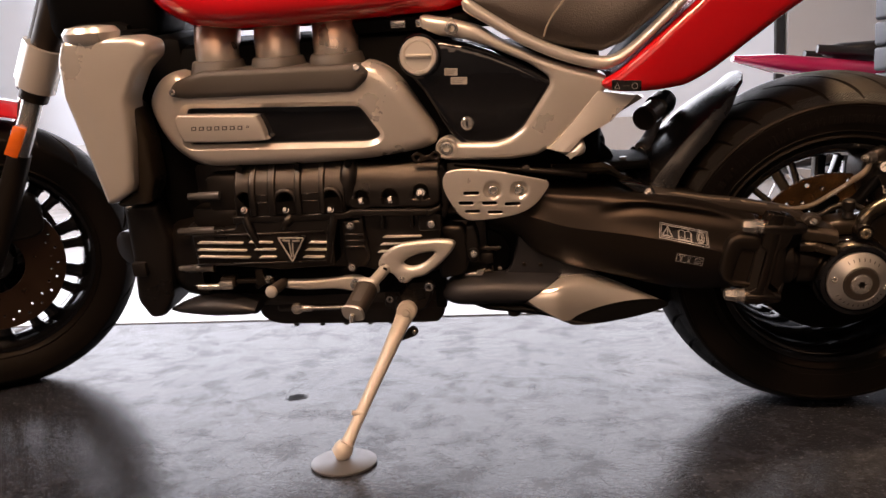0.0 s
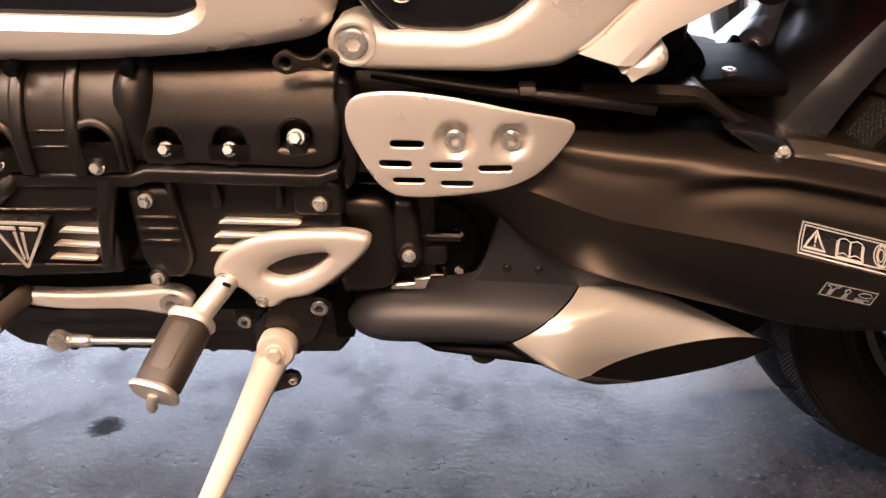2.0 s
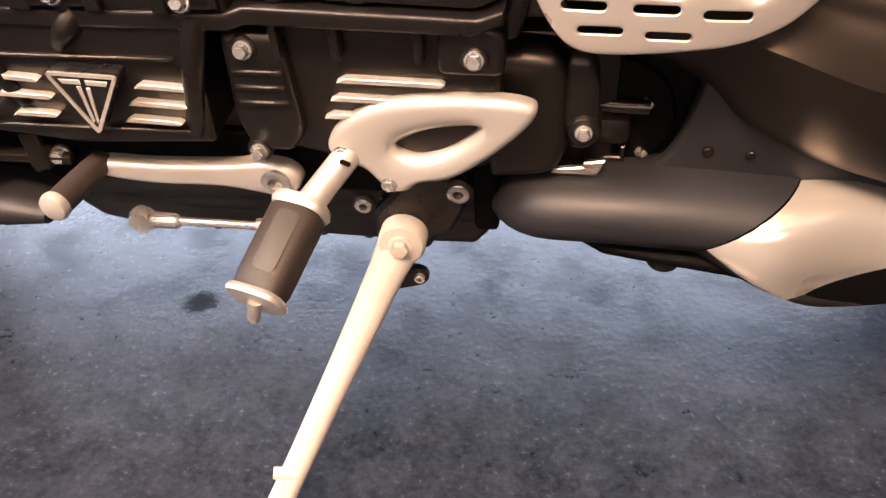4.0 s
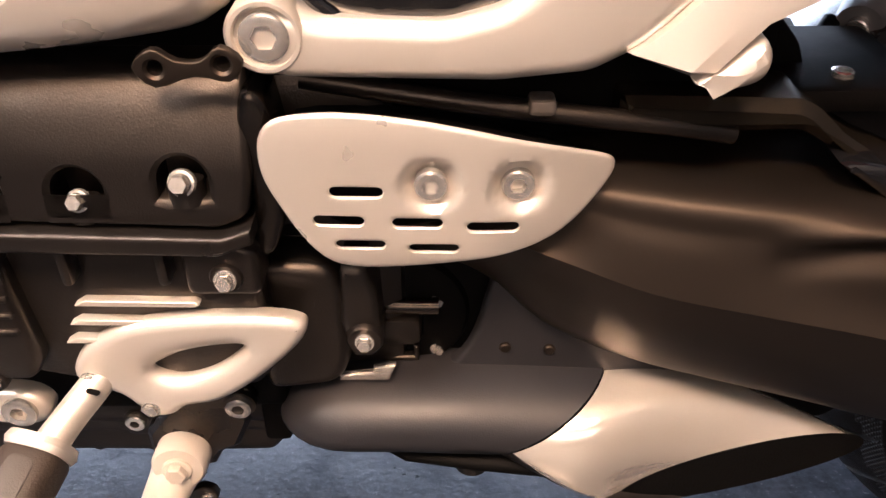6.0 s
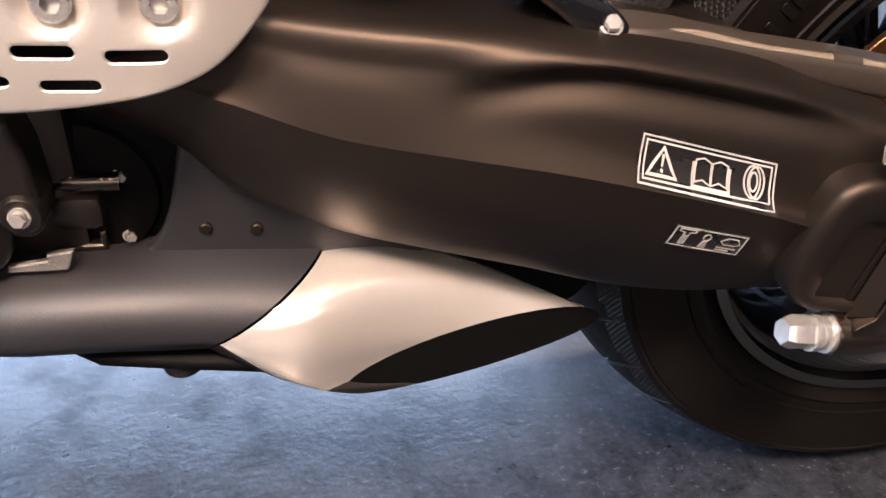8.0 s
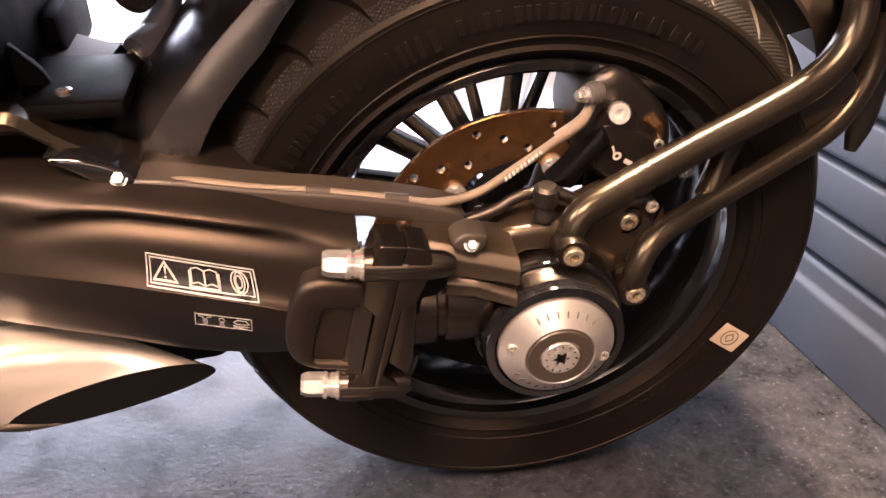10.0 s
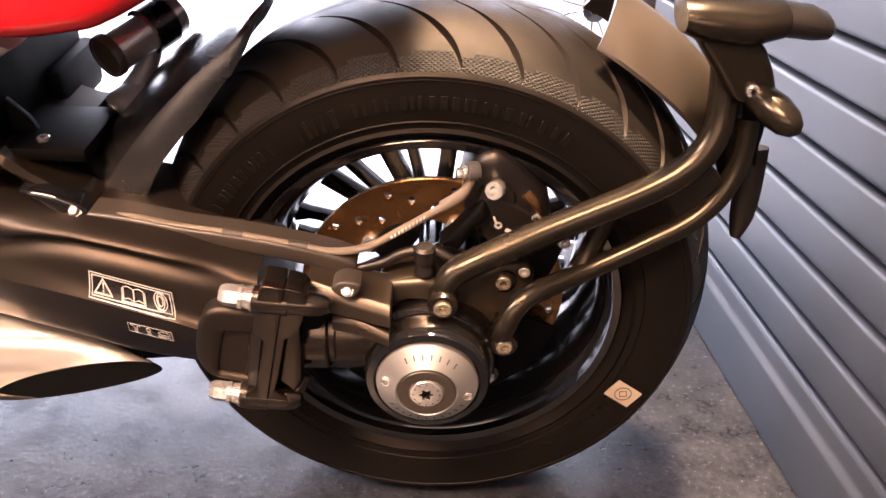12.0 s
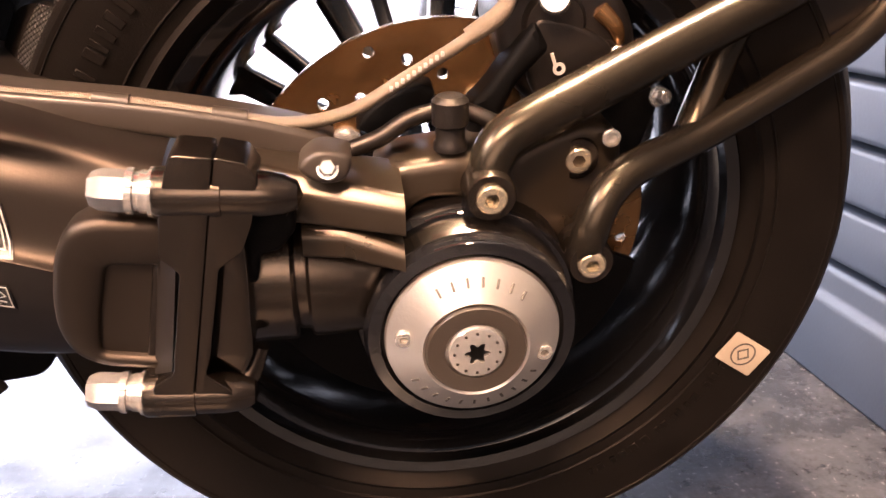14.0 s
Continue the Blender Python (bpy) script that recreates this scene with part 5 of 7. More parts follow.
part("lower_shell", loft([ell(x, -0.072, z, ry, rz) for x, z, ry, rz in ((-0.68, 0.268, 0.020, 0.006), (-0.65, 0.265, 0.038, 0.009), (-0.60, 0.262, 0.044, 0.010), (-0.555, 0.257, 0.045, 0.012), (-0.520, 0.248, 0.046, 0.010), (-0.490, 0.242, 0.040, 0.006))]), BLACK_DEEP, muffler)
# added sheet, keeps the gap between swingarm and outlet dark
part("gap_backing", plate([(-0.56, 0.245), (-0.40, 0.212), (-0.31, 0.222), (-0.26, 0.290), (-0.30, 0.345), (-0.56, 0.392)], -0.030, -0.018, 0.003, round_r=0.01), BLACK_DEEP, muffler, "added black sheet closing the gap behind the silencer")
part("rubber_stop", lathe([(0, 0), (0.013, 0), (0.013, 0.008), (0.010, 0.011), (0, 0.011)], (-0.602, -0.098, 0.256), (0, 0, -1), 20), BLACK_CASE, muffler)
part("hanger", plate([(-0.650, 0.306), (-0.634, 0.314), (-0.620, 0.322), (-0.610, 0.331), (-0.603, 0.345), (-0.598, 0.362), (-0.593, 0.385), (-0.586, 0.402), (-0.560, 0.400), (-0.520, 0.375), (-0.463, 0.328), (-0.440, 0.312), (-0.455, 0.305), (-0.50, 0.296), (-0.60, 0.298)], -0.074, -0.064, 0.004, k=2), BLACK_MATT, muffler, "black silencer hanger plate")
for x, z in ((-0.549, 0.338), (-0.580, 0.340)):
    part("rivet", lathe([(0, 0), (0.0042, 0), (0.0042, 0.002), (0.003, 0.003), (0, 0.003)], (x, -0.074, z), (0, -1, 0), 12), BLACK_SATIN, muffler)

# -- engine --
engine = part("crankcase", merged(
    rbox((-1.225, -0.068, 0.262), (-0.745, 0.20, 0.475), 0.014),
    loft([ell(x, 0.05, 0.372, ry, rz, 40, p=3.2) for x, ry, rz in ((-1.306, 0.06, 0.03), (-1.303, 0.10, 0.055), (-1.290, 0.128, 0.078), (-1.262, 0.145, 0.092), (-1.215, 0.150, 0.100))]),
    rbox((-1.09, -0.058, 0.245), (-0.75, 0.16, 0.275), 0.008),
    rbox((-0.76, -0.060, 0.315), (-0.655, 0.10, 0.43), 0.012),
), BLACK_CASE, moto, "matt black engine crankcase", at=(0.008, -0.014, 0.005))
part("sump", plate([(-1.135, 0.262), (-1.128, 0.236), (-1.110, 0.220), (-1.085, 0.2145), (-0.800, 0.2110), (-0.765, 0.2120), (-0.752, 0.228), (-0.748, 0.262)], -0.046, 0.12, 0.006, round_r=0.004), BLACK_CASE, engine)
for x in (-1.060, -1.005, -0.955, -0.905, -0.862):
    part("sump_bolt", lathe([(0, 0), (0.006, 0), (0.006, 0.003), (0.004, 0.005), (0, 0.005)], (x, -0.036, 0.2125), (0, 0, -1), 12), BLACK_CASE, engine)
# flank cover with its stepped panels
part("side_cover", plate([(-1.218, 0.438), (-1.130, 0.442), (-1.122, 0.462), (-0.948, 0.458), (-0.940, 0.44), (-0.944, 0.362), (-1.05, 0.356), (-1.12, 0.364), (-1.214, 0.372)], -0.110, -0.06, 0.004, round_r=0.004), BLACK_CASE, engine, at=(0.002, -0.009, 0.003))
# stepped front of the case with its pins
part("front_step", rbox((-1.180, -0.101, 0.473), (-1.118, -0.04, 0.545), 0.010), BLACK_CASE, engine)
part("front_step", rbox((-1.218, -0.100, 0.438), (-1.124, -0.04, 0.483), 0.012), BLACK_CASE, engine)
part("front_step", rbox((-1.228, -0.106, 0.360), (-1.205, -0.04, 0.452), 0.010), BLACK_CASE, engine)
for x0, x1, z in ((-1.212, -1.150, 0.509), (-1.243, -1.170, 0.441), (-1.254, -1.183, 0.3655)):
    part("pin", lathe([(0, 0), (0.0052, 0), (0.0066, 0.004), (0.0066, 0.018), (0.0078, 0.020), (0.0078, x1 - x0), (0, x1 - x0)], (x0, -0.112, z), (1, 0, 0), 16), PIN_GREY, engine, "grey locating pin")
for z in (0.432, 0.374):
    part("rib", rbox((-1.212, -0.1225, z), (-0.955, -0.112, z + 0.0030), 0.0010, seg=1), BLACK_CASE, engine)
for x0, z0, x1, z1 in ((-1.105, 0.465, -1.078, 0.392), (-1.018, 0.462, -1.036, 0.440), (-0.935, 0.462, -0.955, 0.372)):
    part("column", tube([(x0, -0.114, z0), (x0 * 0.6 + x1 * 0.4, -0.121, z0 * 0.6 + z1 * 0.4), (x1, -0.117, z1)], [0.0095, 0.0080, 0.0055], 14), BLACK_CASE, engine)
part("side_cover", plate([(-0.918, 0.462), (-0.76, 0.456), (-0.740, 0.44), (-0.735, 0.36), (-0.75, 0.340), (-0.86, 0.345), (-0.918, 0.36)], -0.104, -0.07, 0.006, round_r=0.008), BLACK_CASE, engine)
# rounded end of the case under the shield, with its bolted rim
part("end_case", plate([(-0.750, 0.428), (-0.700, 0.424), (-0.692, 0.41), (-0.690, 0.35), (-0.700, 0.325), (-0.750, 0.318)], -0.088, -0.03, 0.009, round_r=0.012, steps=5), BLACK_CASE, engine, sharp=60)
part("end_rim", plate([(-0.694, 0.425), (-0.678, 0.424), (-0.672, 0.405), (-0.670, 0.362), (-0.676, 0.352), (-0.690, 0.352), (-0.696, 0.38)], -0.090, -0.03, 0.005, round_r=0.005), BLACK_CASE, engine)
part("boss", lathe([(0, -0.02), (0.0125, -0.02), (0.012, 0.004), (0.0105, 0.006), (0, 0.006)], (-0.681, -0.088, 0.370), (0, -1, 0), 20), BLACK_CASE, engine)
bolt((-0.681, -0.094, 0.370), 0.0064, engine, (0, -0.97, 0.2), 0.007)
part("lower_flank", plate([(-1.22, 0.362), (-1.06, 0.345), (-0.93, 0.345), (-0.74, 0.33), (-0.74, 0.29), (-1.05, 0.285), (-1.20, 0.30)], -0.074, -0.05, 0.006, round_r=0.008), BLACK_DEEP, engine)
# upper block with upright barrels and ribs
def drum(x, z):
    """How far the face of the upper block curves back at a height."""
    return 0.0 if z < 0.497 else 9.0 * (z - 0.497) ** 2


def arch(x, z0, z1, w):
    """A niche with a round top."""
    r = w / 2
    return [(x - r, z0), (x + r, z0)] + [(x + r * math.cos(math.pi * i / 12), z1 - r + r * math.sin(math.pi * i / 12)) for i in range(13)]


NICHE_A = [arch(-1.027, 0.474, 0.508, 0.029), arch(-0.941, 0.472, 0.510, 0.026), arch(-1.107, 0.476, 0.512, 0.026)]
block = part("upper_block", plate([(-1.125, 0.466), (-0.915, 0.466), (-0.912, 0.55), (-0.93, 0.575), (-1.11, 0.575), (-1.125, 0.55)], -0.114, -0.080, 0.004, holes=NICHE_A, grid=0.011, bend=drum, hole_edge=0.003), BLACK_CASE, engine, "matt black upper engine block", sharp=45, at=(0.004, -0.005, 0.0))
part("inner_core", rbox((-1.12, -0.088, 0.466), (-0.735, 0.15, 0.546), 0.006), BLACK_CASE, engine)
for x0, x1, lift_by in ((-1.096, -1.083, 0.005), (-1.060, -1.045, 0.006), (-1.008, -0.996, 0.006), (-0.962, -0.951, 0.007)):
    part("rib", plate([(x0, 0.468), (x1, 0.468), (x1, 0.565), (x0, 0.565)], -0.114 - lift_by, -0.11, 0.003, grid=0.011, bend=drum), BLACK_CASE, block)
for x0, x1 in ((-1.083, -1.060), (-0.996, -0.962)):
    for z in (0.492, 0.506):
        part("rib", rbox((x0, -0.1155 + drum(0, z), z), (x1, -0.11 + drum(0, z), z + 0.0022), 0.0008, seg=1), BLACK_CASE, block)
for x in (-1.027, -0.941):
    mound = ccw([Vector(p) for p in arch(x, 0.470, 0.519, 0.046)])
    part("niche_rim", plate(mound, -0.119, -0.108, 0.004, holes=[arch(x, 0.475, 0.510, 0.031)], bend=drum, hole_edge=0.003), BLACK_CASE, block)
part("tall_boss", tube([(-0.912, -0.088, 0.478), (-0.911, -0.092, 0.510), (-0.908, -0.088, 0.535), (-0.905, -0.070, 0.552)], [0.016, 0.019, 0.018, 0.014], 18), BLACK_CASE, block)
NICHE_B = [arch(-0.881, 0.478, 0.505, 0.027), arch(-0.8265, 0.478, 0.506, 0.029), arch(-0.769, 0.488, 0.512, 0.028)]


def head_face(x, z):
    return 0.12 * (z - 0.47) if z < 0.502 else 0.0038 + 8.0 * (z - 0.502) ** 2 + 0.12 * (z - 0.502)


head = part("head_cover", plate([(-0.905, 0.4755), (-0.752, 0.4700), (-0.736, 0.477), (-0.732, 0.50), (-0.732, 0.552), (-0.900, 0.552)], -0.117, -0.080, 0.005, holes=NICHE_B, grid=0.011, bend=head_face, hole_edge=0.003, round_r=0.005), BLACK_CASE, engine, "matt black head cover with scooped bolt niches", sharp=45, at=(-0.001, 0.002, 0.0))
part("ledge", plate([(-1.128, 0.468), (-0.912, 0.468), (-0.900, 0.473), (-0.752, 0.468), (-0.735, 0.474), (-0.735, 0.464), (-0.755, 0.456), (-0.900, 0.460), (-0.912, 0.455), (-1.128, 0.455)], -0.122, -0.085, 0.003), BLACK_CASE, engine)
part("front_block", rbox((-1.22, -0.06, 0.46), (-1.122, 0.15, 0.56), 0.012), BLACK_CASE, engine)
for x in (-0.845, -0.885, -0.79):
    part("rib", rbox((x - 0.0035, -0.117, 0.432), (x + 0.0035, -0.10, 0.460), 0.003), BLACK_CASE, engine)
# flange bolts standing in the niches
BOLTS = [(-1.107, 0.480, 0.0082), (-1.027, 0.478, 0.0082), (-0.942, 0.475, 0.0082), (-0.881, 0.486, 0.0082), (-0.8265, 0.486, 0.0082), (-0.769, 0.497, 0.0095)]
for x, z, r in BOLTS:
    part("boss", tube([(x, -0.106, z - 0.001), (x + 0.001, -0.108, z - 0.014)], [r * 1.05, r * 1.1], 16), BLACK_CASE, block if x < -0.92 else head)
    bolt((x, -0.1165 if x < -0.92 else -0.111, z), r * 0.82, block if x < -0.92 else head, (0, -0.93, 0.37), 0.010)
for x, z, r in ((-0.754, 0.4385, 0.0068), (-0.906, 0.441, 0.0068), (-0.911, 0.359, 0.0064)):
    part("boss", lathe([(0, -0.02), (r * 1.5, -0.02), (r * 1.45, 0.008), (r * 1.3, 0.010), (0, 0.010)], (x, -0.108, z), (0, -1, 0), 20), BLACK_CASE, engine)
    bolt((x, -0.118, z), r, engine, (0, -0.97, 0.2), 0.008)
part("lug", plate([(-0.778, 0.425), (-0.735, 0.425), (-0.735, 0.455), (-0.752, 0.462), (-0.778, 0.458)], -0.116, -0.09, 0.004, round_r=0.006), BLACK_CASE, engine)
part("starter_cover", plate([(-0.922, 0.452), (-0.882, 0.452), (-0.876, 0.375), (-0.885, 0.358), (-0.915, 0.358), (-0.924, 0.385)], -0.117, -0.09, 0.006, round_r=0.007), BLACK_CASE, engine)
for z in (0.398, 0.410, 0.422):
    part("rib", rbox((-0.918, -0.1195, z), (-0.882, -0.112, z + 0.004), 0.0012, seg=1), BLACK_CASE, engine)
# bright trim bars beside the badge
BARS = [(-1.204, -1.116, 0.417, 0.413), (-1.207, -1.111, 0.403, 0.398), (-1.207, -1.106, 0.389, 0.384), (-1.103, -1.059, 0.415, 0.412), (-1.094, -1.054, 0.400, 0.398), (-1.087, -1.055, 0.384, 0.383), (-0.987, -0.947, 0.410, 0.408), (-0.995, -0.955, 0.396, 0.394), (-1.002, -0.962, 0.382, 0.380), (-0.846, -0.775, 0.4150, 0.4135), (-0.852, -0.79, 0.4005, 0.3990), (-0.858, -0.80, 0.3860, 0.3845)]
for x0, x1, z0, z1 in BARS:
    h = 0.0019
    bar = plate([(x0 + 0.003, z0 + h), (x1 - 0.003, z1 + h), (x1, z1), (x1 - 0.003, z1 - h), (x0 - 0.003, z0 - h), (x0, z0)], -0.1150 if x0 < -0.93 else -0.1104, -0.100, 0.0005, steps=1)
    part("trim_bar", bar, SILVER_EDGE, engine, "bright machined trim bar", at=(0.002, -0.010, 0.004) if x0 < -0.93 else None)
TRI = [Vector((-1.047, 0.425)), Vector((-0.994, 0.423)), Vector((-1.023, 0.374))]
big = corner_round(TRI, 0.005)
badge_tri = part("triangle_badge", plate(big, -0.122, -0.105, 0.0015), STICKER_BLACK, engine, "black triangular badge with bright rim", at=(0.003, -0.011, 0.004))
part("badge_rim", moved(outline_strip(big, 0.0026, -0.1215, 0.0016), pose(0, 0, 0)), SILVER_EDGE, badge_tri)
for pts in ([(-1.038, 0.4195), (-1.023, 0.419), (-1.023, 0.4155), (-1.036, 0.416)], [(-1.0265, 0.414), (-1.0235, 0.414), (-1.0225, 0.386), (-1.0245, 0.384)], [(-1.019, 0.4188), (-1.003, 0.418), (-1.005, 0.4145), (-1.019, 0.4152)], [(-1.020, 0.413), (-1.017, 0.413), (-1.0195, 0.386), (-1.0215, 0.384)]):
    part("badge_stroke", plate(pts, -0.1228, -0.1215, 0.0002, steps=1), SILVER_EDGE, badge_tri)
# front pins and studs of the crankcase
part("rocker", merged(rbox((-1.175, -0.115, 0.325), (-1.145, -0.09, 0.345), 0.003), rbox((-1.15, -0.110, 0.330), (-1.07, -0.095, 0.338), 0.002), rbox((-1.105, -0.112, 0.325), (-1.088, -0.09, 0.360), 0.003)), BLACK_SATIN, engine)
part("pin", lathe([(0, 0), (0.006, 0), (0.006, 0.06), (0, 0.06)], (-1.222, -0.11, 0.326), (1, 0, 0), 14), STEEL, engine)
part("link_block", rbox((-1.178, -0.12, 0.322), (-1.150, -0.10, 0.338), 0.003), STEEL, engine)
part("exhaust_pan", loft([ell(x, -0.075, z, ry, rz, 28) for x, z, ry, rz in ((-1.300, 0.268, 0.004, 0.003), (-1.278, 0.272, 0.020, 0.009), (-1.243, 0.277, 0.034, 0.016), (-1.198, 0.279, 0.044, 0.021), (-1.148, 0.278, 0.046, 0.018), (-1.115, 0.272, 0.038, 0.010))]), BLACK_MATT, engine, "black collector pan under the engine")
# dark inner mass: frame, airbox and radiator core behind the covers
part("airbox", rbox((-1.24, -0.055, 0.50), (-0.70, 0.20, 0.78), 0.02), BLACK_DEEP, engine)
part("gearbox_top", rbox((-0.74, -0.055, 0.49), (-0.44, 0.19, 0.74), 0.02), BLACK_DEEP, engine)
part("front_mount", rbox((-1.33, -0.06, 0.34), (-1.20, 0.20, 0.80), 0.02), BLACK_DEEP, engine)
# recess parts under the perforated shield
part("rear_case", rbox((-0.70, -0.045, 0.305), (-0.535, 0.12, 0.455), 0.02), BLACK_DEEP, engine)
pump = part("water_pump", lathe([(0, 0), (0.050, 0), (0.053, 0.004), (0.053, 0.050), (0.048, 0.058), (0.040, 0.060), (0, 0.060)], (-0.655, -0.005, 0.360), (0, -1, 0), 48), BLACK_DEEP, moto, "black pump housing")
part("pump_pipe", tube([(-0.672, -0.068, 0.3735), (-0.650, -0.070, 0.3735), (-0.626, -0.070, 0.3730)], 0.0058, 16), BLACK_SEMI, pump)
part("pump_body", rbox((-0.668, -0.078, 0.342), (-0.637, -0.05, 0.3665), 0.007), BLACK_CASE, pump)
part("pump_foot", plate([(-0.666, 0.3245), (-0.640, 0.3245), (-0.640, 0.3385), (-0.6435, 0.3385), (-0.6435, 0.3290), (-0.666, 0.3290)], -0.072, -0.055, 0.001, steps=1), BLACK_CASE, pump)
for z in (0.3735, 0.3300):
    part("boss", lathe([(0, -0.02), (0.0075, -0.02), (0.0072, 0.0), (0, 0.0)], (-0.629, -0.060, z), (0.35, -0.93, 0.1), 16), BLACK_SEMI, pump)
    bolt((-0.628, -0.063, z), 0.0048, pump, (0.35, -0.93, 0.1), 0.007)
# added bright plate, stands in for the pale floor seen through a gap
part("gap_plate", plate([(-0.694, 0.325), (-0.693, 0.330), (-0.671, 0.3325), (-0.670, 0.337), (-0.655, 0.339), (-0.660, 0.325)], -0.092, -0.088, 0.001, steps=1), STEEL, pump)

# perforated guard
GUARD = [(-0.62 + (x + 0.623) * 1.045, z) for x, z in [(-0.717, 0.518), (-0.714, 0.532), (-0.703, 0.5405), (-0.676, 0.5430), (-0.641, 0.5395), (-0.605, 0.5325), (-0.568, 0.5225), (-0.542, 0.5135), (-0.534, 0.506), (-0.538, 0.494), (-0.555, 0.473), (-0.572, 0.461), (-0.598, 0.4515), (-0.636, 0.4455), (-0.667, 0.4440), (-0.684, 0.449), (-0.696, 0.463), (-0.706, 0.482), (-0.715, 0.502)]]
gs = [slot2(-0.682, 0.4980, -0.653, 0.4975, 0.0068), slot2(-0.692, 0.4800, -0.664, 0.4790, 0.0066), slot2(-0.649, 0.4780, -0.621, 0.4775, 0.0066), slot2(-0.608, 0.4750, -0.579, 0.4745, 0.0066), slot2(-0.681, 0.4630, -0.653, 0.4625, 0.0060), slot2(-0.640, 0.4600, -0.612, 0.4595, 0.0060)]
GBOLT = [(-0.6275, 0.5010), (-0.5805, 0.4995)]


def guard_bend(x, z):
    d = 0.0
    if z < 0.485:
        d += (0.485 - z) ** 2 * 3
    if z > 0.525:
        d += (z - 0.525) ** 2 * 6
    if x < -0.685:
        d += (-0.685 - x) ** 2 * 3
    if x > -0.60:
        d += (x + 0.60) ** 2 * 3.2
    for bx, bz in GBOLT:
        q = math.hypot(x - bx, z - bz)
        f = min(1, max(0, (q - 0.0100) / 0.0075))
        d += 0.0085 * (1 - f * f * (3 - 2 * f))
    return d


guard = part("heat_guard", plate(GUARD, -0.128, -0.1258, 0.0021, holes=gs, k=3, grid=0.004, bend=guard_bend, hole_edge=0.0005), SILVER, moto, "silver perforated heat guard with two bolts", sharp=45, at=(-0.002, 0.001, 0.000))
for x, z in GBOLT:
    part("bolt", hex_profile_bolt((x, -0.1205 + guard_bend(x + 0.03, z) * 0.4, z - 0.001), (0, -1, 0), 0.0092, 0.006, True), STEEL, guard)
part("shield_backing", plate([(-0.706, 0.520), (-0.690, 0.530), (-0.640, 0.527), (-0.560, 0.508), (-0.545, 0.500), (-0.560, 0.480), (-0.610, 0.462), (-0.672, 0.455), (-0.695, 0.475)], -0.100, -0.085, 0.003, k=2), BLACK_DEEP, guard)
part("gearbox_end", rbox((-0.748, -0.074, 0.440), (-0.66, 0.10, 0.545), 0.014), BLACK_CASE, engine)
collar = [(-0.739, 0.448), (-0.728, 0.446), (-0.720, 0.470), (-0.717, 0.505), (-0.722, 0.540), (-0.734, 0.546), (-0.739, 0.52), (-0.736, 0.48)]
part("collar", plate(collar, -0.104, -0.06, 0.005, k=3), BLACK_SEMI, engine, "glossy black collar behind the head cover")

# heel guard, footrest, levers and side stand
HEEL = [(-0.854, 0.366), (-0.849, 0.380), (-0.836, 0.393), (-0.811, 0.4065), (-0.777, 0.4120), (-0.736, 0.4135), (-0.713, 0.411), (-0.705, 0.404), (-0.713, 0.388), (-0.740, 0.361), (-0.766, 0.343), (-0.788, 0.338), (-0.797, 0.331), (-0.808, 0.329), (-0.818, 0.336), (-0.829, 0.349), (-0.845, 0.356)]
HOLE = catmull([Vector(p) for p in [(-0.805, 0.3715), (-0.788, 0.382), (-0.771, 0.387), (-0.750, 0.3895), (-0.745, 0.386), (-0.757, 0.374), (-0.772, 0.365), (-0.788, 0.3610), (-0.801, 0.3645)]], 3)
heel = part("heel_guard", plate(HEEL, -0.133, -0.121, 0.0075, holes=[HOLE], k=3, steps=5, hole_edge=0.006), SILVER, moto, "silver loop-shaped heel guard", sharp=60, at=(0.000, 0.004, -0.002))
for x, z in ((-0.843, 0.365), (-0.811, 0.338)):
    bolt((x, -0.1325, z), 0.0062, heel, (0, -1, 0), 0.003)
peg_a, peg_b = Vector((-0.870, -0.163, 0.338)), Vector((-0.888, -0.227, 0.312))
peg_d, peg_u, peg_w = frame_of(peg_b - peg_a)
PL = (peg_b - peg_a).length


def peg_ring(h, ru, rw, p=3.0):
    out = []
    for j in range(28):
        a = math.tau * j / 28
        c, s = math.cos(a), math.sin(a)
        out.append(peg_a + peg_d * h + ru * math.copysign(abs(c) ** (2 / p), c) * peg_u + rw * math.copysign(abs(s) ** (2 / p), s) * peg_w)
    return out


footrest = part("footrest", loft([peg_ring(-0.004, 0.010, 0.010), peg_ring(-0.003, 0.020, 0.017), peg_ring(0.002, 0.0215, 0.018), peg_ring(0.006, 0.020, 0.016)]), SILVER_EDGE, moto, "silver and rubber rider footrest", at=(0.002, 0.003, 0.000))
part("pad", loft([peg_ring(0.006, 0.0185, 0.015), peg_ring(0.009, 0.020, 0.0165), peg_ring(PL - 0.006, 0.0195, 0.016), peg_ring(PL, 0.018, 0.014)]), RUBBER_PEG, footrest, "brown-black rubber pad")
mid_h = PL * 0.5
face_n = (Vector((0.1, -0.45, 1)) - peg_d * Vector((0.1, -0.45, 1)).dot(peg_d)).normalized()
side_v = peg_d.cross(face_n)
loop = [peg_a + peg_d * (mid_h + p.y) + side_v * p.x for p in corner_round([(-0.0085, -0.024), (0.0085, -0.024), (0.0085, 0.024), (-0.0085, 0.024)], 0.006)]
part("inlay", loft([[p + face_n * 0.012 for p in loop], [p + face_n * 0.0172 for p in loop], [p + face_n * 0.0178 + (peg_a + peg_d * mid_h - p) * 0.06 for p in loop]], True), GREY_PAD, footrest, "grey inlay on the rubber")
part("end_plate", loft([peg_ring(PL, 0.0205, 0.0165), peg_ring(PL + 0.003, 0.022, 0.018), peg_ring(PL + 0.006, 0.021, 0.017), peg_ring(PL + 0.0065, 0.010, 0.008)]), SILVER_EDGE, footrest)
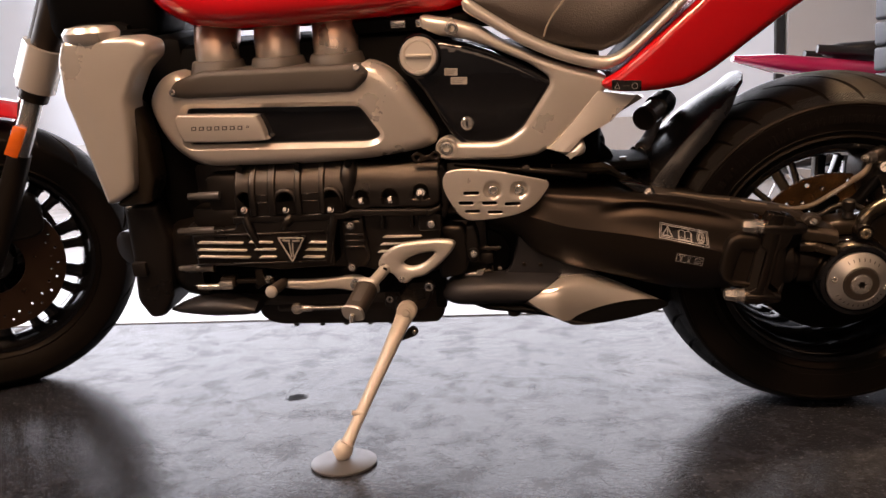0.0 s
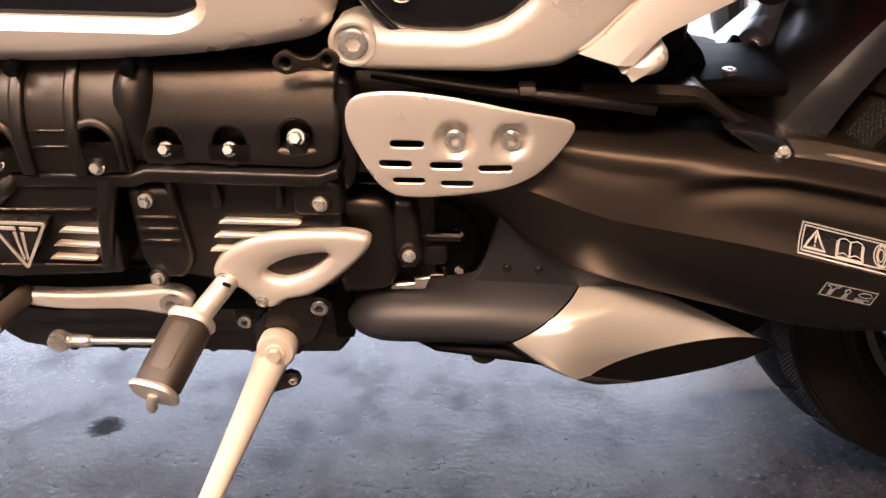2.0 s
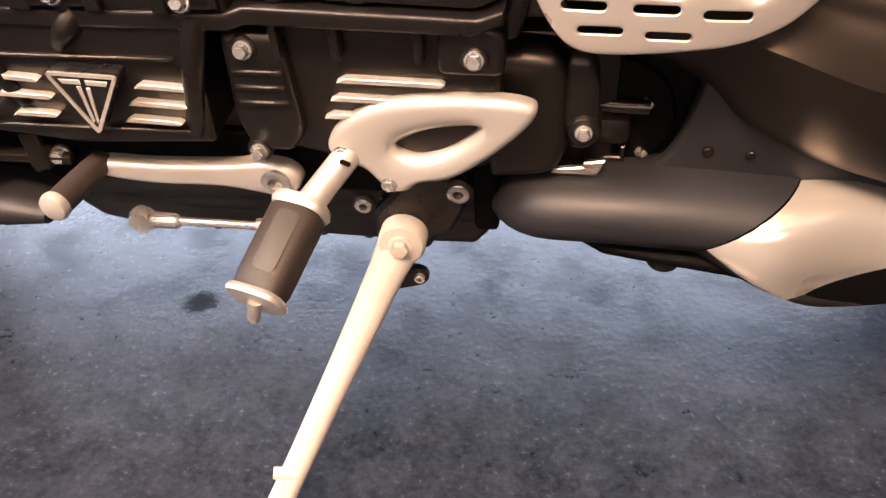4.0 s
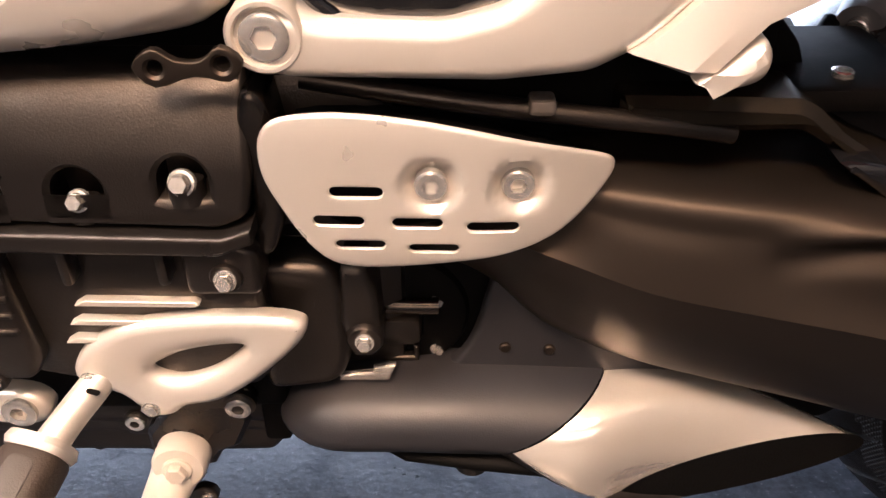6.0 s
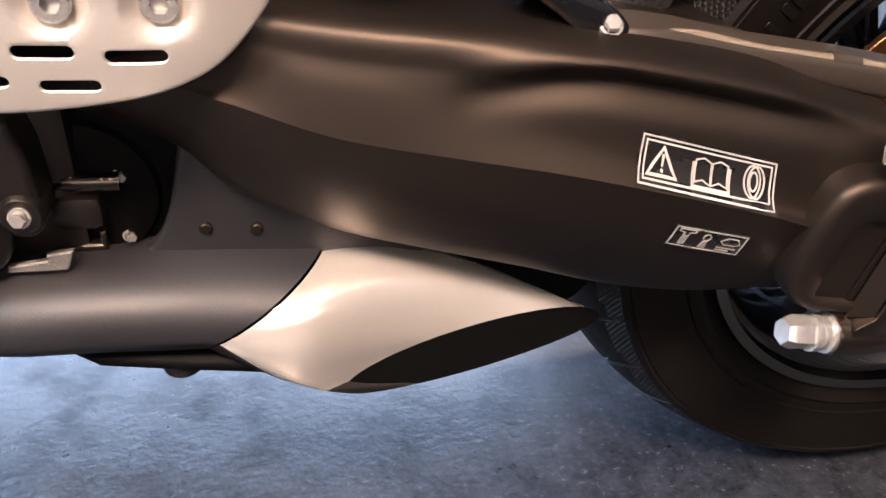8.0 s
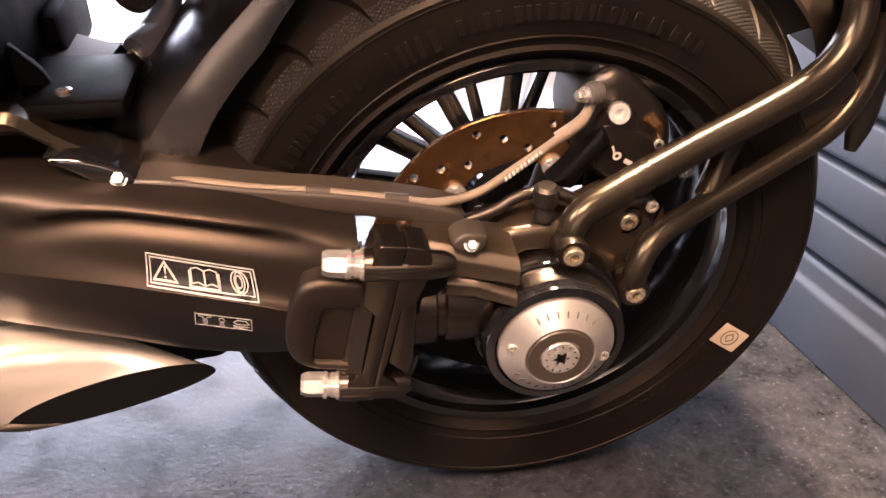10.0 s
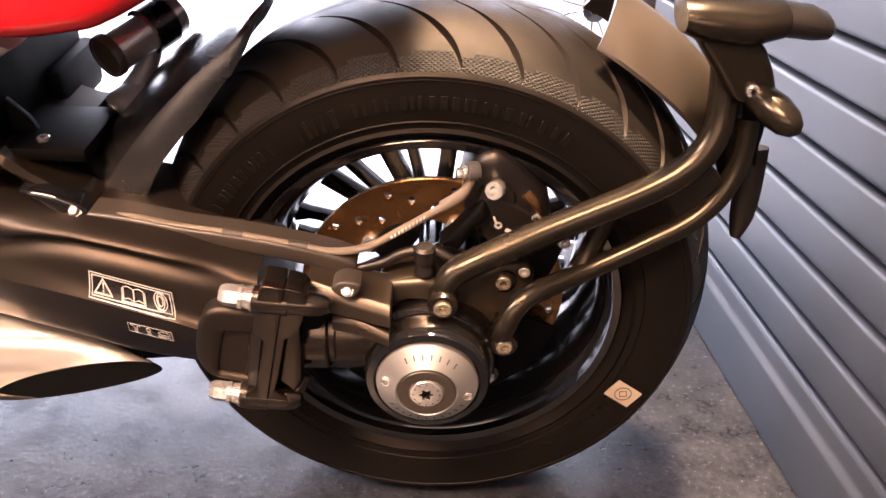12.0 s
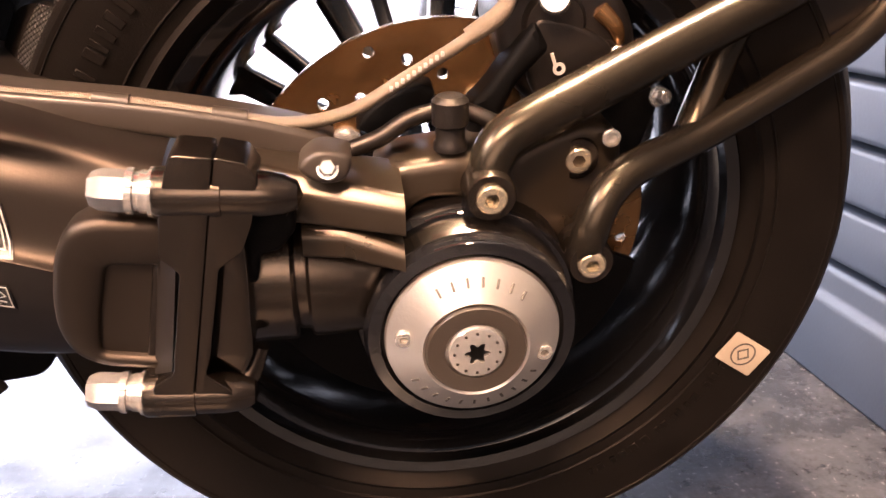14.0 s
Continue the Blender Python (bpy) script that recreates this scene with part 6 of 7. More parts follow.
part("feeler", lathe([(0, 0), (0.0052, 0), (0.0052, 0.012), (0.003, 0.016), (0, 0.0165)], peg_a + peg_d * (PL + 0.006), (-0.15, -0.35, -1), 16), STEEL, footrest)
part("hanger", tube([(-0.832, -0.112, 0.366), (-0.845, -0.132, 0.356), (-0.856, -0.148, 0.347), (-0.866, -0.164, 0.338)], [0.009, 0.0105, 0.0105, 0.011], 12), SILVER_EDGE, footrest)
# no opening is cut; a black plate draws the slot's dark inside
part("slot", moved(rbox((-0.0040, -0.0016, -0.0065), (0.0040, 0.0016, 0.0065), 0.0008, seg=1), pose(-0.8415, -0.1395, 0.3600, 45, 25, 0)), BLACK_DEEP, footrest, "black plate for the shade inside the slot")

lever = part("gear_lever", plate([(-1.060, 0.330), (-1.045, 0.335), (-1.007, 0.334), (-0.949, 0.3365), (-0.917, 0.3405), (-0.897, 0.337), (-0.889, 0.326), (-0.895, 0.314), (-0.913, 0.310), (-0.952, 0.316), (-1.011, 0.3155), (-1.051, 0.321)], -0.122, -0.108, 0.005, k=3, steps=4), SILVER, moto, "silver gear lever with rubber toe peg", sharp=60, at=(0.007, 0.002, 0.001))
part("bolt", hex_profile_bolt((-0.908, -0.1220, 0.3255), (0, -1, 0), 0.0115, 0.004, True), STEEL, lever)
part("toe_peg", tube([(-1.052, -0.112, 0.330), (-1.055, -0.145, 0.333), (-1.059, -0.172, 0.334)], [0.0095, 0.0105, 0.0105], 16), RUBBER_PEG, lever, "black rubber toe peg")
part("peg_tip", lathe([(0, 0), (0.0112, 0), (0.0118, 0.003), (0.0105, 0.007), (0.006, 0.009), (0, 0.0095)], (-1.059, -0.171, 0.334), (-0.15, -0.98, 0.05), 20), SILVER_EDGE, lever)
rod = part("shift_rod", merged(lathe([(0, 0), (0.0035, 0), (0.0035, 0.085), (0, 0.085)], (-1.005, -0.098, 0.275), (1, 0, 0), 12), lathe([(0, 0), (0.0068, 0), (0.0068, 0.022), (0.004, 0.026), (0, 0.026)], (-1.026, -0.098, 0.275), (1, 0, 0), 12), lathe([(0, 0), (0.0068, 0), (0.0068, 0.018), (0, 0.018)], (-0.935, -0.098, 0.275), (1, 0, 0), 12)), STEEL, moto, "steel gear linkage rod", at=(0.009, -0.020, 0.003))
part("ball_joint", lathe([(0, 0), (0.010, 0.002), (0.0118, 0.008), (0.010, 0.014), (0.0, 0.016)], (-1.033, -0.090, 0.275), (0, -1, 0), 20), STEEL, rod)
bolt((-1.082, -0.10, 0.334), 0.0085, engine, (0, -1, 0.2), 0.010)
part("lever_arm", tube([(-1.11, -0.098, 0.318), (-1.085, -0.10, 0.334)], 0.005, 8), BLACK_CASE, engine)

stand_block = part("stand_bracket", merged(plate([(-0.803, 0.330), (-0.836, 0.289), (-0.836, 0.262), (-0.826, 0.250), (-0.792, 0.254), (-0.785, 0.268), (-0.772, 0.274), (-0.760, 0.300), (-0.758, 0.330)], -0.112, -0.06, 0.004, round_r=0.003, steps=1), rbox((-0.858, -0.098, 0.270), (-0.80, -0.06, 0.315), 0.006), rbox((-0.760, -0.088, 0.283), (-0.738, -0.05, 0.335), 0.006)), BLACK_CASE, moto, "black side stand bracket", sharp=30, at=(0.001, 0.014, -0.010))
for x, y, z, r in ((-0.765, -0.112, 0.319, 0.0088), (-0.846, -0.098, 0.290, 0.0072)):
    part("boss", lathe([(0, -0.03), (r * 1.3, -0.03), (r * 1.3, 0.001), (0, 0.001)], (x, y, z), (0, -1, 0), 20), BLACK_CASE, stand_block)
    bolt((x, y - 0.001, z), r, stand_block, (0, -1, 0), 0.005, socket=True)
part("switch", merged(rbox((-0.755, -0.10, 0.268), (-0.735, -0.07, 0.33), 0.004), rbox((-0.742, -0.095, 0.285), (-0.722, -0.075, 0.32), 0.004)), BLACK_DEEP, stand_block)


def from_world(x, y, z):
    return UNLEAN @ Vector((x, y, z))


foot = from_world(-0.917, -0.288, 0.021)
top = Vector((-0.814, -0.106, 0.255))
mid = top.lerp(foot, 0.5)
stand = part("side_stand", tube([top + Vector((0.006, 0, 0.016)), top, top.lerp(foot, 0.12), mid, top.lerp(foot, 0.85), foot], [0.013, 0.0180, 0.0155, 0.0120, 0.0112, 0.014], 16, 5, flat=0.8), STAND_PAINT, moto, "champagne silver side stand, folded out")
part("pivot_eye", lathe([(0, -0.02), (0.0185, -0.02), (0.0195, -0.017), (0.0195, 0.008), (0.0175, 0.011), (0.014, 0.0115), (0, 0.0115)], top + Vector((0.004, 0, 0.008)), (0, -1, 0.1), 32), STAND_PAINT, stand)
part("pivot_bolt", hex_profile_bolt(top + Vector((0.004, -0.0115, 0.009)), (0, -1, 0.1), 0.0105, 0.008), STAND_PAINT, stand)
part("toe", tube([foot + Vector((0.004, 0, 0.012)), foot + Vector((-0.004, -0.006, 0.0)), foot + Vector((-0.016, -0.012, -0.006))], [0.015, 0.019, 0.013], 14), STAND_PAINT, stand)
lug = top.lerp(foot, 0.74)
part("lug", tube([lug + Vector((0.004, -0.004, 0)), lug + Vector((-0.016, -0.008, 0.004))], [0.006, 0.005], 10), STAND_PAINT, stand)
part("spring_lug", plate([(-0.829, 0.196), (-0.812, 0.222), (-0.802, 0.2265), (-0.794, 0.2225), (-0.7915, 0.2140), (-0.797, 0.2070)], -0.103, -0.096, 0.0015, round_r=0.003), BLACK_CASE, stand, "black spring lug")
bolt((-0.7995, -0.103, 0.2165), 0.0045, stand, (0, -1, 0), 0.004, True)

# -- intake cover and pipes --
COVER = [(-1.255, 0.680), (-1.246, 0.705), (-1.225, 0.728), (-1.195, 0.738), (-1.165, 0.724), (-1.10, 0.718), (-0.95, 0.716), (-0.872, 0.722), (-0.846, 0.736), (-0.812, 0.722), (-0.785, 0.695), (-0.757, 0.650), (-0.733, 0.610), (-0.729, 0.592), (-0.742, 0.578), (-0.775, 0.571), (-0.85, 0.562), (-0.95, 0.557), (-1.05, 0.558), (-1.135, 0.559), (-1.172, 0.564), (-1.200, 0.578), (-1.226, 0.604), (-1.246, 0.642)]
WINDOW = corner_round([(-1.186, 0.672), (-0.862, 0.660), (-0.826, 0.604), (-0.850, 0.594), (-1.190, 0.604)], 0.012)


def cover_bend(x, z):
    return 0.55 * (z - 0.655) ** 2 / 0.09 * 0.09 + 0.5 * max(0, abs(x + 0.99) - 0.16) ** 2


cover = part("intake_cover", plate(COVER, -0.165, -0.10, 0.022, holes=[WINDOW], k=3, grid=0.02, bend=cover_bend, steps=6, hole_edge=0.009), SILVER, moto, "silver intake cover with a dark window", sharp=40, at=(0.002, 0.036, 0.006))
part("window_panel", plate([(-1.20, 0.685), (-0.85, 0.674), (-0.81, 0.60), (-0.85, 0.585), (-1.20, 0.592)], -0.148, -0.12, 0.003), BLACK_GLOSS, cover, "gloss dark panel in the window")
BADGE = [(-1.204, 0.652), (-1.198, 0.660), (-1.185, 0.6615), (-1.06, 0.6555), (-1.049, 0.651), (-1.041, 0.632), (-1.038, 0.614), (-1.046, 0.608), (-1.180, 0.611), (-1.193, 0.617), (-1.201, 0.632)]
name_plate = part("name_plate", plate(BADGE, -0.171, -0.150, 0.004, k=2), SILVER, cover, "silver name plate with dark lettering marks")
for i in range(8):
    x, w, h = -1.170 + 0.0145 * i, (0.0046 if i < 7 else 0.0024), (0.0036 if i < 7 else 0.0020)
    z = 0.6365 - 0.0004 * i + (0.0016 if i == 7 else 0)
    mark = plate([(x - w, z - h), (x + w, z - h), (x + w + 0.0012, z + h), (x - w + 0.0012, z + h)], -0.1716, -0.1704, 0.0002, holes=[[(x - w * 0.6, z - h * 0.62), (x + w * 0.6, z - h * 0.62), (x + w * 0.6 + 0.0008, z + h * 0.62), (x - w * 0.6 + 0.0008, z + h * 0.62)]], steps=1, hole_edge=0.0001)
    part("letter_mark", mark, GREY_PAD, name_plate)
pad = part("rubber_shroud", plate([(-1.212, 0.698), (-1.196, 0.722), (-1.14, 0.738), (-0.86, 0.735), (-0.838, 0.722), (-0.842, 0.706), (-0.868, 0.685), (-1.186, 0.690)], -0.172, -0.09, 0.012, round_r=0.010), GREY_PAD, cover, "grey moulded shroud round the pipes", sharp=55)
for cx in (-1.128, -1.014, -0.905):
    part("cup", loft([[Vector((cx + rx * math.cos(a), -0.105 + ry * math.sin(a), z)) for a in [math.tau * j / 32 for j in range(32)]] for z, rx, ry in ((0.700, 0.056, 0.066), (0.720, 0.055, 0.064), (0.740, 0.050, 0.055), (0.750, 0.047, 0.050), (0.752, 0.044, 0.047))]), GREY_PAD, pad)
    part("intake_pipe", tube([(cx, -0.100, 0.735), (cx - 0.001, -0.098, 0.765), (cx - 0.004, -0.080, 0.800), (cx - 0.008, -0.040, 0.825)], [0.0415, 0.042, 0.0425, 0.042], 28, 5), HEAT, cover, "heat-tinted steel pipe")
for x, z in ((-0.858, 0.728), (-1.198, 0.704)):
    bolt((x, -0.171, z), 0.006, cover, (0, -1, 0.2), 0.003, True)
part("recess", lathe([(0, 0), (0.0135, 0), (0.015, 0.002), (0.012, 0.004), (0.0, 0.0025)], (-0.795, -0.150, 0.682), (0.4, -0.9, 0.2), 20), SILVER_EDGE, cover)
bolt((-0.795, -0.154, 0.682), 0.0062, cover, (0.4, -0.9, 0.2), 0.004, True)
part("recess", lathe([(0, 0), (0.011, 0), (0.012, 0.002), (0.010, 0.004), (0.0, 0.0025)], (-0.742, -0.128, 0.590), (0.3, -0.9, -0.2), 20), SILVER_EDGE, cover)
bolt((-0.742, -0.132, 0.590), 0.0052, cover, (0.3, -0.9, -0.2), 0.004, True)
for x in (-1.10, -0.99, -0.895):
    part("drain_notch", lathe([(0, 0), (0.006, 0), (0.006, 0.012), (0, 0.012)], (x, -0.148, 0.556), (0, -1, -0.1), 14), BLACK_DEEP, cover)
part("bracket_plate", plate(catmull([Vector(p) for p in [(-0.782, 0.564), (-0.771, 0.573), (-0.760, 0.567), (-0.748, 0.567), (-0.738, 0.574), (-0.728, 0.566), (-0.735, 0.556), (-0.752, 0.559), (-0.772, 0.553)]], 3), -0.113, -0.108, 0.001, holes=[circle2(-0.771, 0.563, 0.0042, 14), circle2(-0.738, 0.565, 0.0042, 14)]), BLACK_SATIN, engine, "small black bracket with two holes")

# -- frame, side panel, filler --
FRAME = [(-0.745, 0.806), (-0.70, 0.797), (-0.648, 0.782), (-0.612, 0.758), (-0.552, 0.728), (-0.495, 0.706), (-0.432, 0.687), (-0.418, 0.672), (-0.452, 0.638), (-0.500, 0.590), (-0.525, 0.565), (-0.551, 0.551), (-0.598, 0.546), (-0.705, 0.548), (-0.725, 0.553), (-0.734, 0.567), (-0.729, 0.582), (-0.712, 0.589), (-0.685, 0.580), (-0.624, 0.578), (-0.596, 0.586), (-0.574, 0.602), (-0.524, 0.676), (-0.527, 0.690), (-0.561, 0.714), (-0.631, 0.747), (-0.674, 0.762), (-0.715, 0.770), (-0.745, 0.785)]
sub = part("frame_casting", plate(FRAME, -0.128, -0.07, 0.011, round_r=0.006, steps=5), SILVER, moto, "silver cast frame section round the side panel", sharp=50, at=(0.003, 0.011, 0.008))
boss = part("pivot_boss", lathe([(0, -0.01), (0.0198, -0.01), (0.0198, 0.003), (0.0180, 0.0055), (0.0160, 0.0055), (0.0145, 0.0), (0, 0.0)], (-0.713, -0.1235, 0.572), (0, -1, 0), 36), SILVER, sub)
part("bolt", hex_profile_bolt((-0.713, -0.1235, 0.572), (0, -1, 0), 0.0125, 0.006, True), STEEL, sub)
part("bolt", hex_profile_bolt((-0.690, -0.1275, 0.781), (0, -1, 0), 0.0115, 0.004, True), STEEL, sub)
STRUT = [((-0.443, 0.667), (-0.380, 0.660), (-0.361, 0.653)), ((-0.482, 0.6215), (-0.425, 0.616), (-0.410, 0.624)), ((-0.515, 0.585), (-0.475, 0.590), (-0.4495, 0.5985)), ((-0.5335, 0.5705), (-0.496, 0.5655), (-0.4720, 0.5815)), ((-0.520, 0.5660), (-0.494, 0.5600), (-0.4790, 0.5740))]
strut_rings = []
for k, ((lx, lz), (mx, mz), (rx, rz)) in enumerate(STRUT):
    d_in = 0.010 if k == len(STRUT) - 1 else 0.0
    strut_rings.append([Vector((lx, -0.110, lz)), Vector((lx + 0.004, -0.119 + d_in, lz + 0.001)), Vector((mx - 0.006, -0.127 + d_in, mz)), Vector((mx + 0.006, -0.127 + d_in, mz)), Vector((rx - 0.004, -0.122 + d_in, rz)), Vector((rx, -0.112, rz)), Vector((rx, -0.085, rz)), Vector((lx, -0.085, lz))])
strut = part("frame_strut", loft(strut_rings), SILVER, moto, "silver ridged frame strut below the tail", sharp=20)
part("strut_cap", plate([(-0.4990, 0.5590), (-0.4860, 0.5680), (-0.4720, 0.5810), (-0.4655, 0.5790), (-0.4625, 0.5700), (-0.4660, 0.5610), (-0.4770, 0.5560), (-0.4900, 0.5560)], -0.131, -0.092, 0.010, k=3, steps=5), SILVER, strut, sharp=60)
GLOSS = [(-0.712, 0.768), (-0.631, 0.744), (-0.527, 0.692), (-0.523, 0.674), (-0.575, 0.598), (-0.596, 0.583), (-0.634, 0.5715), (-0.676, 0.577), (-0.702, 0.599), (-0.750, 0.681), (-0.776, 0.719), (-0.752, 0.758)]


def gloss_bend(x, z):
    return 0.9 * ((z - 0.68) ** 2 + 0.4 * (x + 0.65) ** 2)


panel = part("side_panel", plate(GLOSS, -0.117, -0.09, 0.012, k=2, grid=0.012, bend=gloss_bend, steps=5), BLACK_GLOSS, moto, "gloss black side panel with key lock", sharp=60, at=(0.004, 0.003, 0.003))
edge_tube = [(-0.768, -0.095, 0.722), (-0.745, -0.103, 0.684), (-0.705, -0.108, 0.610), (-0.68, -0.106, 0.582)]
part("panel_edge", tube(edge_tube, 0.004, 8), BLACK_GLOSS, panel)
lock = part("lock", lathe([(0, 0), (0.0115, 0), (0.0115, 0.003), (0.0098, 0.0045), (0, 0.0045)], (-0.674, -0.1145, 0.620), (0, -1, 0), 28), STEEL, panel, "round key lock")
part("keyhole", rbox((-0.6755, -0.1197, 0.615), (-0.6725, -0.1185, 0.625), 0.0005, seg=1), BLACK_DEEP, lock)
cap = part("filler_cap", lathe([(0, -0.02), (0.0315, -0.02), (0.0335, 0.0), (0.0335, 0.010), (0.031, 0.0135), (0.026, 0.0135), (0.0245, 0.012), (0, 0.0125)], (-0.747, -0.112, 0.745), (0, -1, 0.1), 48), SILVER, moto, "round silver filler cap")
part("grip", moved(rbox((-0.022, -0.003, -0.0035), (0.022, 0.003, 0.0035), 0.0025), pose(-0.747, -0.1265, 0.7465, 0, 3, 0)), SILVER_EDGE, cap)
part("rim", lathe([(0.034, -0.004), (0.0375, -0.004), (0.0385, 0.0), (0.0365, 0.003), (0.034, 0.003)], (-0.747, -0.110, 0.745), (0, -1, 0.1), 48, closed=True), BLACK_GLOSS, cap)
for c, w, h, a in (((-0.697, 0.712), 0.0115, 0.0062, -4), ((-0.684, 0.696), 0.0145, 0.0062, -3)):
    st = part("data_label", moved(rbox((-w, -0.0004, -h), (w, 0.0004, h), 0.0002, seg=1), pose(c[0], -0.1172, c[1], 0, -a, 0)), WHITE_PRINT, panel, "small pale data label")
    for k in range(3):
        part("text_bar", moved(rbox((-w * 0.8, -0.0006, -0.0004), (w * (0.8 - 0.2 * k), 0.0006, 0.0004), 0.0, seg=1), pose(c[0], -0.1173, c[1] + h * (0.5 - 0.5 * k), 0, -a, 0)), GREY_PAD, st)

# -- bodywork --
def body_ring(x, ybot, ytop, zlow, zmid, ztop):
    pts = [(YC, zlow), (YC - (YC - ybot) * 0.72, zlow + 0.004), (ybot, zlow + 0.022), (ybot - 0.006, zmid), (YC - (YC - ytop) * 0.9, ztop - 0.035), (YC - (YC - ytop) * 0.5, ztop - 0.006), (YC, ztop)]
    full = [Vector(p) for p in pts] + [Vector((2 * YC - p[0], p[1])) for p in pts[-2:0:-1]]
    return [Vector((x, p.x, p.y)) for p in catmull(full, 3)]


part("fuel_tank", loft([body_ring(-1.30, 0.0, 0.02, 0.900, 0.93, 0.965), body_ring(-1.25, -0.07, -0.03, 0.868, 0.93, 1.00), body_ring(-1.20, -0.105, -0.05, 0.834, 0.91, 1.03), body_ring(-1.15, -0.12, -0.06, 0.812, 0.89, 1.05), body_ring(-1.07, -0.125, -0.06, 0.802, 0.88, 1.06), body_ring(-0.95, -0.12, -0.055, 0.803, 0.88, 1.05), body_ring(-0.82, -0.105, -0.04, 0.806, 0.87, 1.02), body_ring(-0.70, -0.085, -0.02, 0.810, 0.86, 0.96), body_ring(-0.655, -0.07, 0.0, 0.820, 0.85, 0.90)]), RED, moto, "glossy red fuel tank", sharp=60)
part("under_tank_rail", rbox((-0.90, -0.07, 0.785), (-0.60, 0.17, 0.812), 0.008), BLACK_DEEP, moto)
for x in (-0.80, -0.755, -0.715):
    part("bright_clip", rbox((x, -0.076, 0.792), (x + 0.028, -0.066, 0.806), 0.003), STEEL, moto, "bright clip below the tank")
SEAT_Z = [(-0.66, 0.815, 0.86), (-0.622, 0.797, 0.88), (-0.585, 0.770, 0.885), (-0.53, 0.748, 0.88), (-0.475, 0.734, 0.875), (-0.43, 0.727, 0.875), (-0.395, 0.740, 0.885), (-0.355, 0.770, 0.90), (-0.30, 0.815, 0.92)]


def seat_ring(x, low, top, w=0.165):
    pts = [(YC, low), (YC - w * 0.8, low + 0.004), (YC - w, low + 0.018), (YC - w * 0.96, (low + top) / 2), (YC - w * 0.7, top - 0.012), (YC, top)]
    full = [Vector(p) for p in pts] + [Vector((2 * YC - p[0], p[1])) for p in pts[-2:0:-1]]
    return [Vector((x, p.x, p.y)) for p in catmull(full, 3)]


seat = part("seat", loft([seat_ring(*s) for s in SEAT_Z]), LEATHER, moto, "dark brown leather rider seat with piping seam", sharp=60)
part("seam", tube([(-0.53, -0.108, 0.765), (-0.520, -0.110, 0.79), (-0.497, -0.107, 0.82), (-0.475, -0.100, 0.845)], 0.0016, 6), PAPER, seat, "tan stitched seam")
trim_pts = [(-0.665, 0.818), (-0.630, 0.795), (-0.572, 0.757), (-0.52, 0.731), (-0.474, 0.714), (-0.436, 0.705), (-0.412, 0.708), (-0.380, 0.728), (-0.335, 0.768), (-0.29, 0.81)]
trim_up = [(x + 0.004, z + 0.020) for x, z in trim_pts]
part("seat_trim", plate([*trim_pts, *trim_up[::-1]], -0.128, -0.09, 0.008, k=2, steps=4), SILVER, moto, "silver trim band below the seat", sharp=60)
RED_TAIL = [(-0.434, 0.684), (-0.400, 0.706), (-0.34, 0.755), (-0.274, 0.810), (-0.20, 0.865), (-0.08, 0.892), (-0.01, 0.896), (0.002, 0.872), (-0.012, 0.848), (-0.05, 0.822), (-0.12, 0.778), (-0.19, 0.730), (-0.24, 0.695), (-0.285, 0.672), (-0.31, 0.667), (-0.36, 0.664), (-0.418, 0.668)]


def tail_bend(x, z):
    return max(0, x + 0.35) * 0.18 + 0.8 * (z - (0.70 + 0.55 * max(0, x + 0.38))) ** 2


tail_cowl = part("tail_cowl", plate(RED_TAIL, -0.138, 0.02, 0.016, k=3, grid=0.025, bend=tail_bend, steps=5), RED, moto, "glossy red tail cowl", sharp=60)
RL_ = [(-0.418, 0.6885), (-0.369, 0.6845), (-0.3690, 0.6665), (-0.418, 0.6715)]
lab = part("warning_label", plate(RL_, -0.1405, -0.136, 0.0003, steps=1), STICKER_BLACK, tail_cowl, "small dark warning label on the red cowl")
part("pictogram", outline_strip([(-0.414, 0.6735), (-0.404, 0.6728), (-0.409, 0.6835)], 0.0011, -0.1405), WHITE_PRINT, lab)
part("pictogram", outline_strip(circle2(-0.380, 0.6765, 0.0055, 16), 0.0011, -0.1405), WHITE_PRINT, lab)
part("text_bar", rbox((-0.400, -0.1410, 0.6765), (-0.388, -0.1404, 0.6785), 0.0), GREY_PAD, lab)
part("tail_core", plate([(-0.40, 0.695), (-0.30, 0.688), (-0.19, 0.750), (-0.07, 0.832), (-0.06, 0.862), (-0.2, 0.862), (-0.34, 0.758)], -0.08, 0.20, 0.004), BLACK_DEEP, moto)

# rear shock, seen below the tail
shock_d = Vector((0.53, 0.80, 0.22)).normalized()
shock_c = Vector((-0.346, 0.02, 0.590))
shock = part("rear_shock", lathe([(0, 0.004), (0.0215, 0.004), (0.0215, 0.10), (0, 0.10)], shock_c, shock_d, 36), STEEL, moto, "grey rear shock reservoir with bronze end cap")
part("end_cap", lathe([(0, 0.003), (0.0185, 0.002), (0.0190, 0.0), (0.0225, 0.0), (0.0235, 0.002), (0.0235, 0.010), (0.0, 0.010)], shock_c, shock_d, 36), CHANNEL, shock, "bronze-lit round end cap")
part("collar", lathe([(0.021, 0.055), (0.0255, 0.055), (0.0255, 0.085), (0.021, 0.085)], shock_c, shock_d, 36, closed=True), BLACK_SEMI, shock)
part("lower_mount", lathe([(0, -0.004), (0.015, -0.004), (0.0165, 0.0), (0.0165, 0.035), (0, 0.035)], (-0.346, 0.030, 0.532), shock_d, 28), PLATE_GREY, shock)
bolt((-0.348, 0.027, 0.531), 0.0075, shock, -shock_d, 0.006, True)
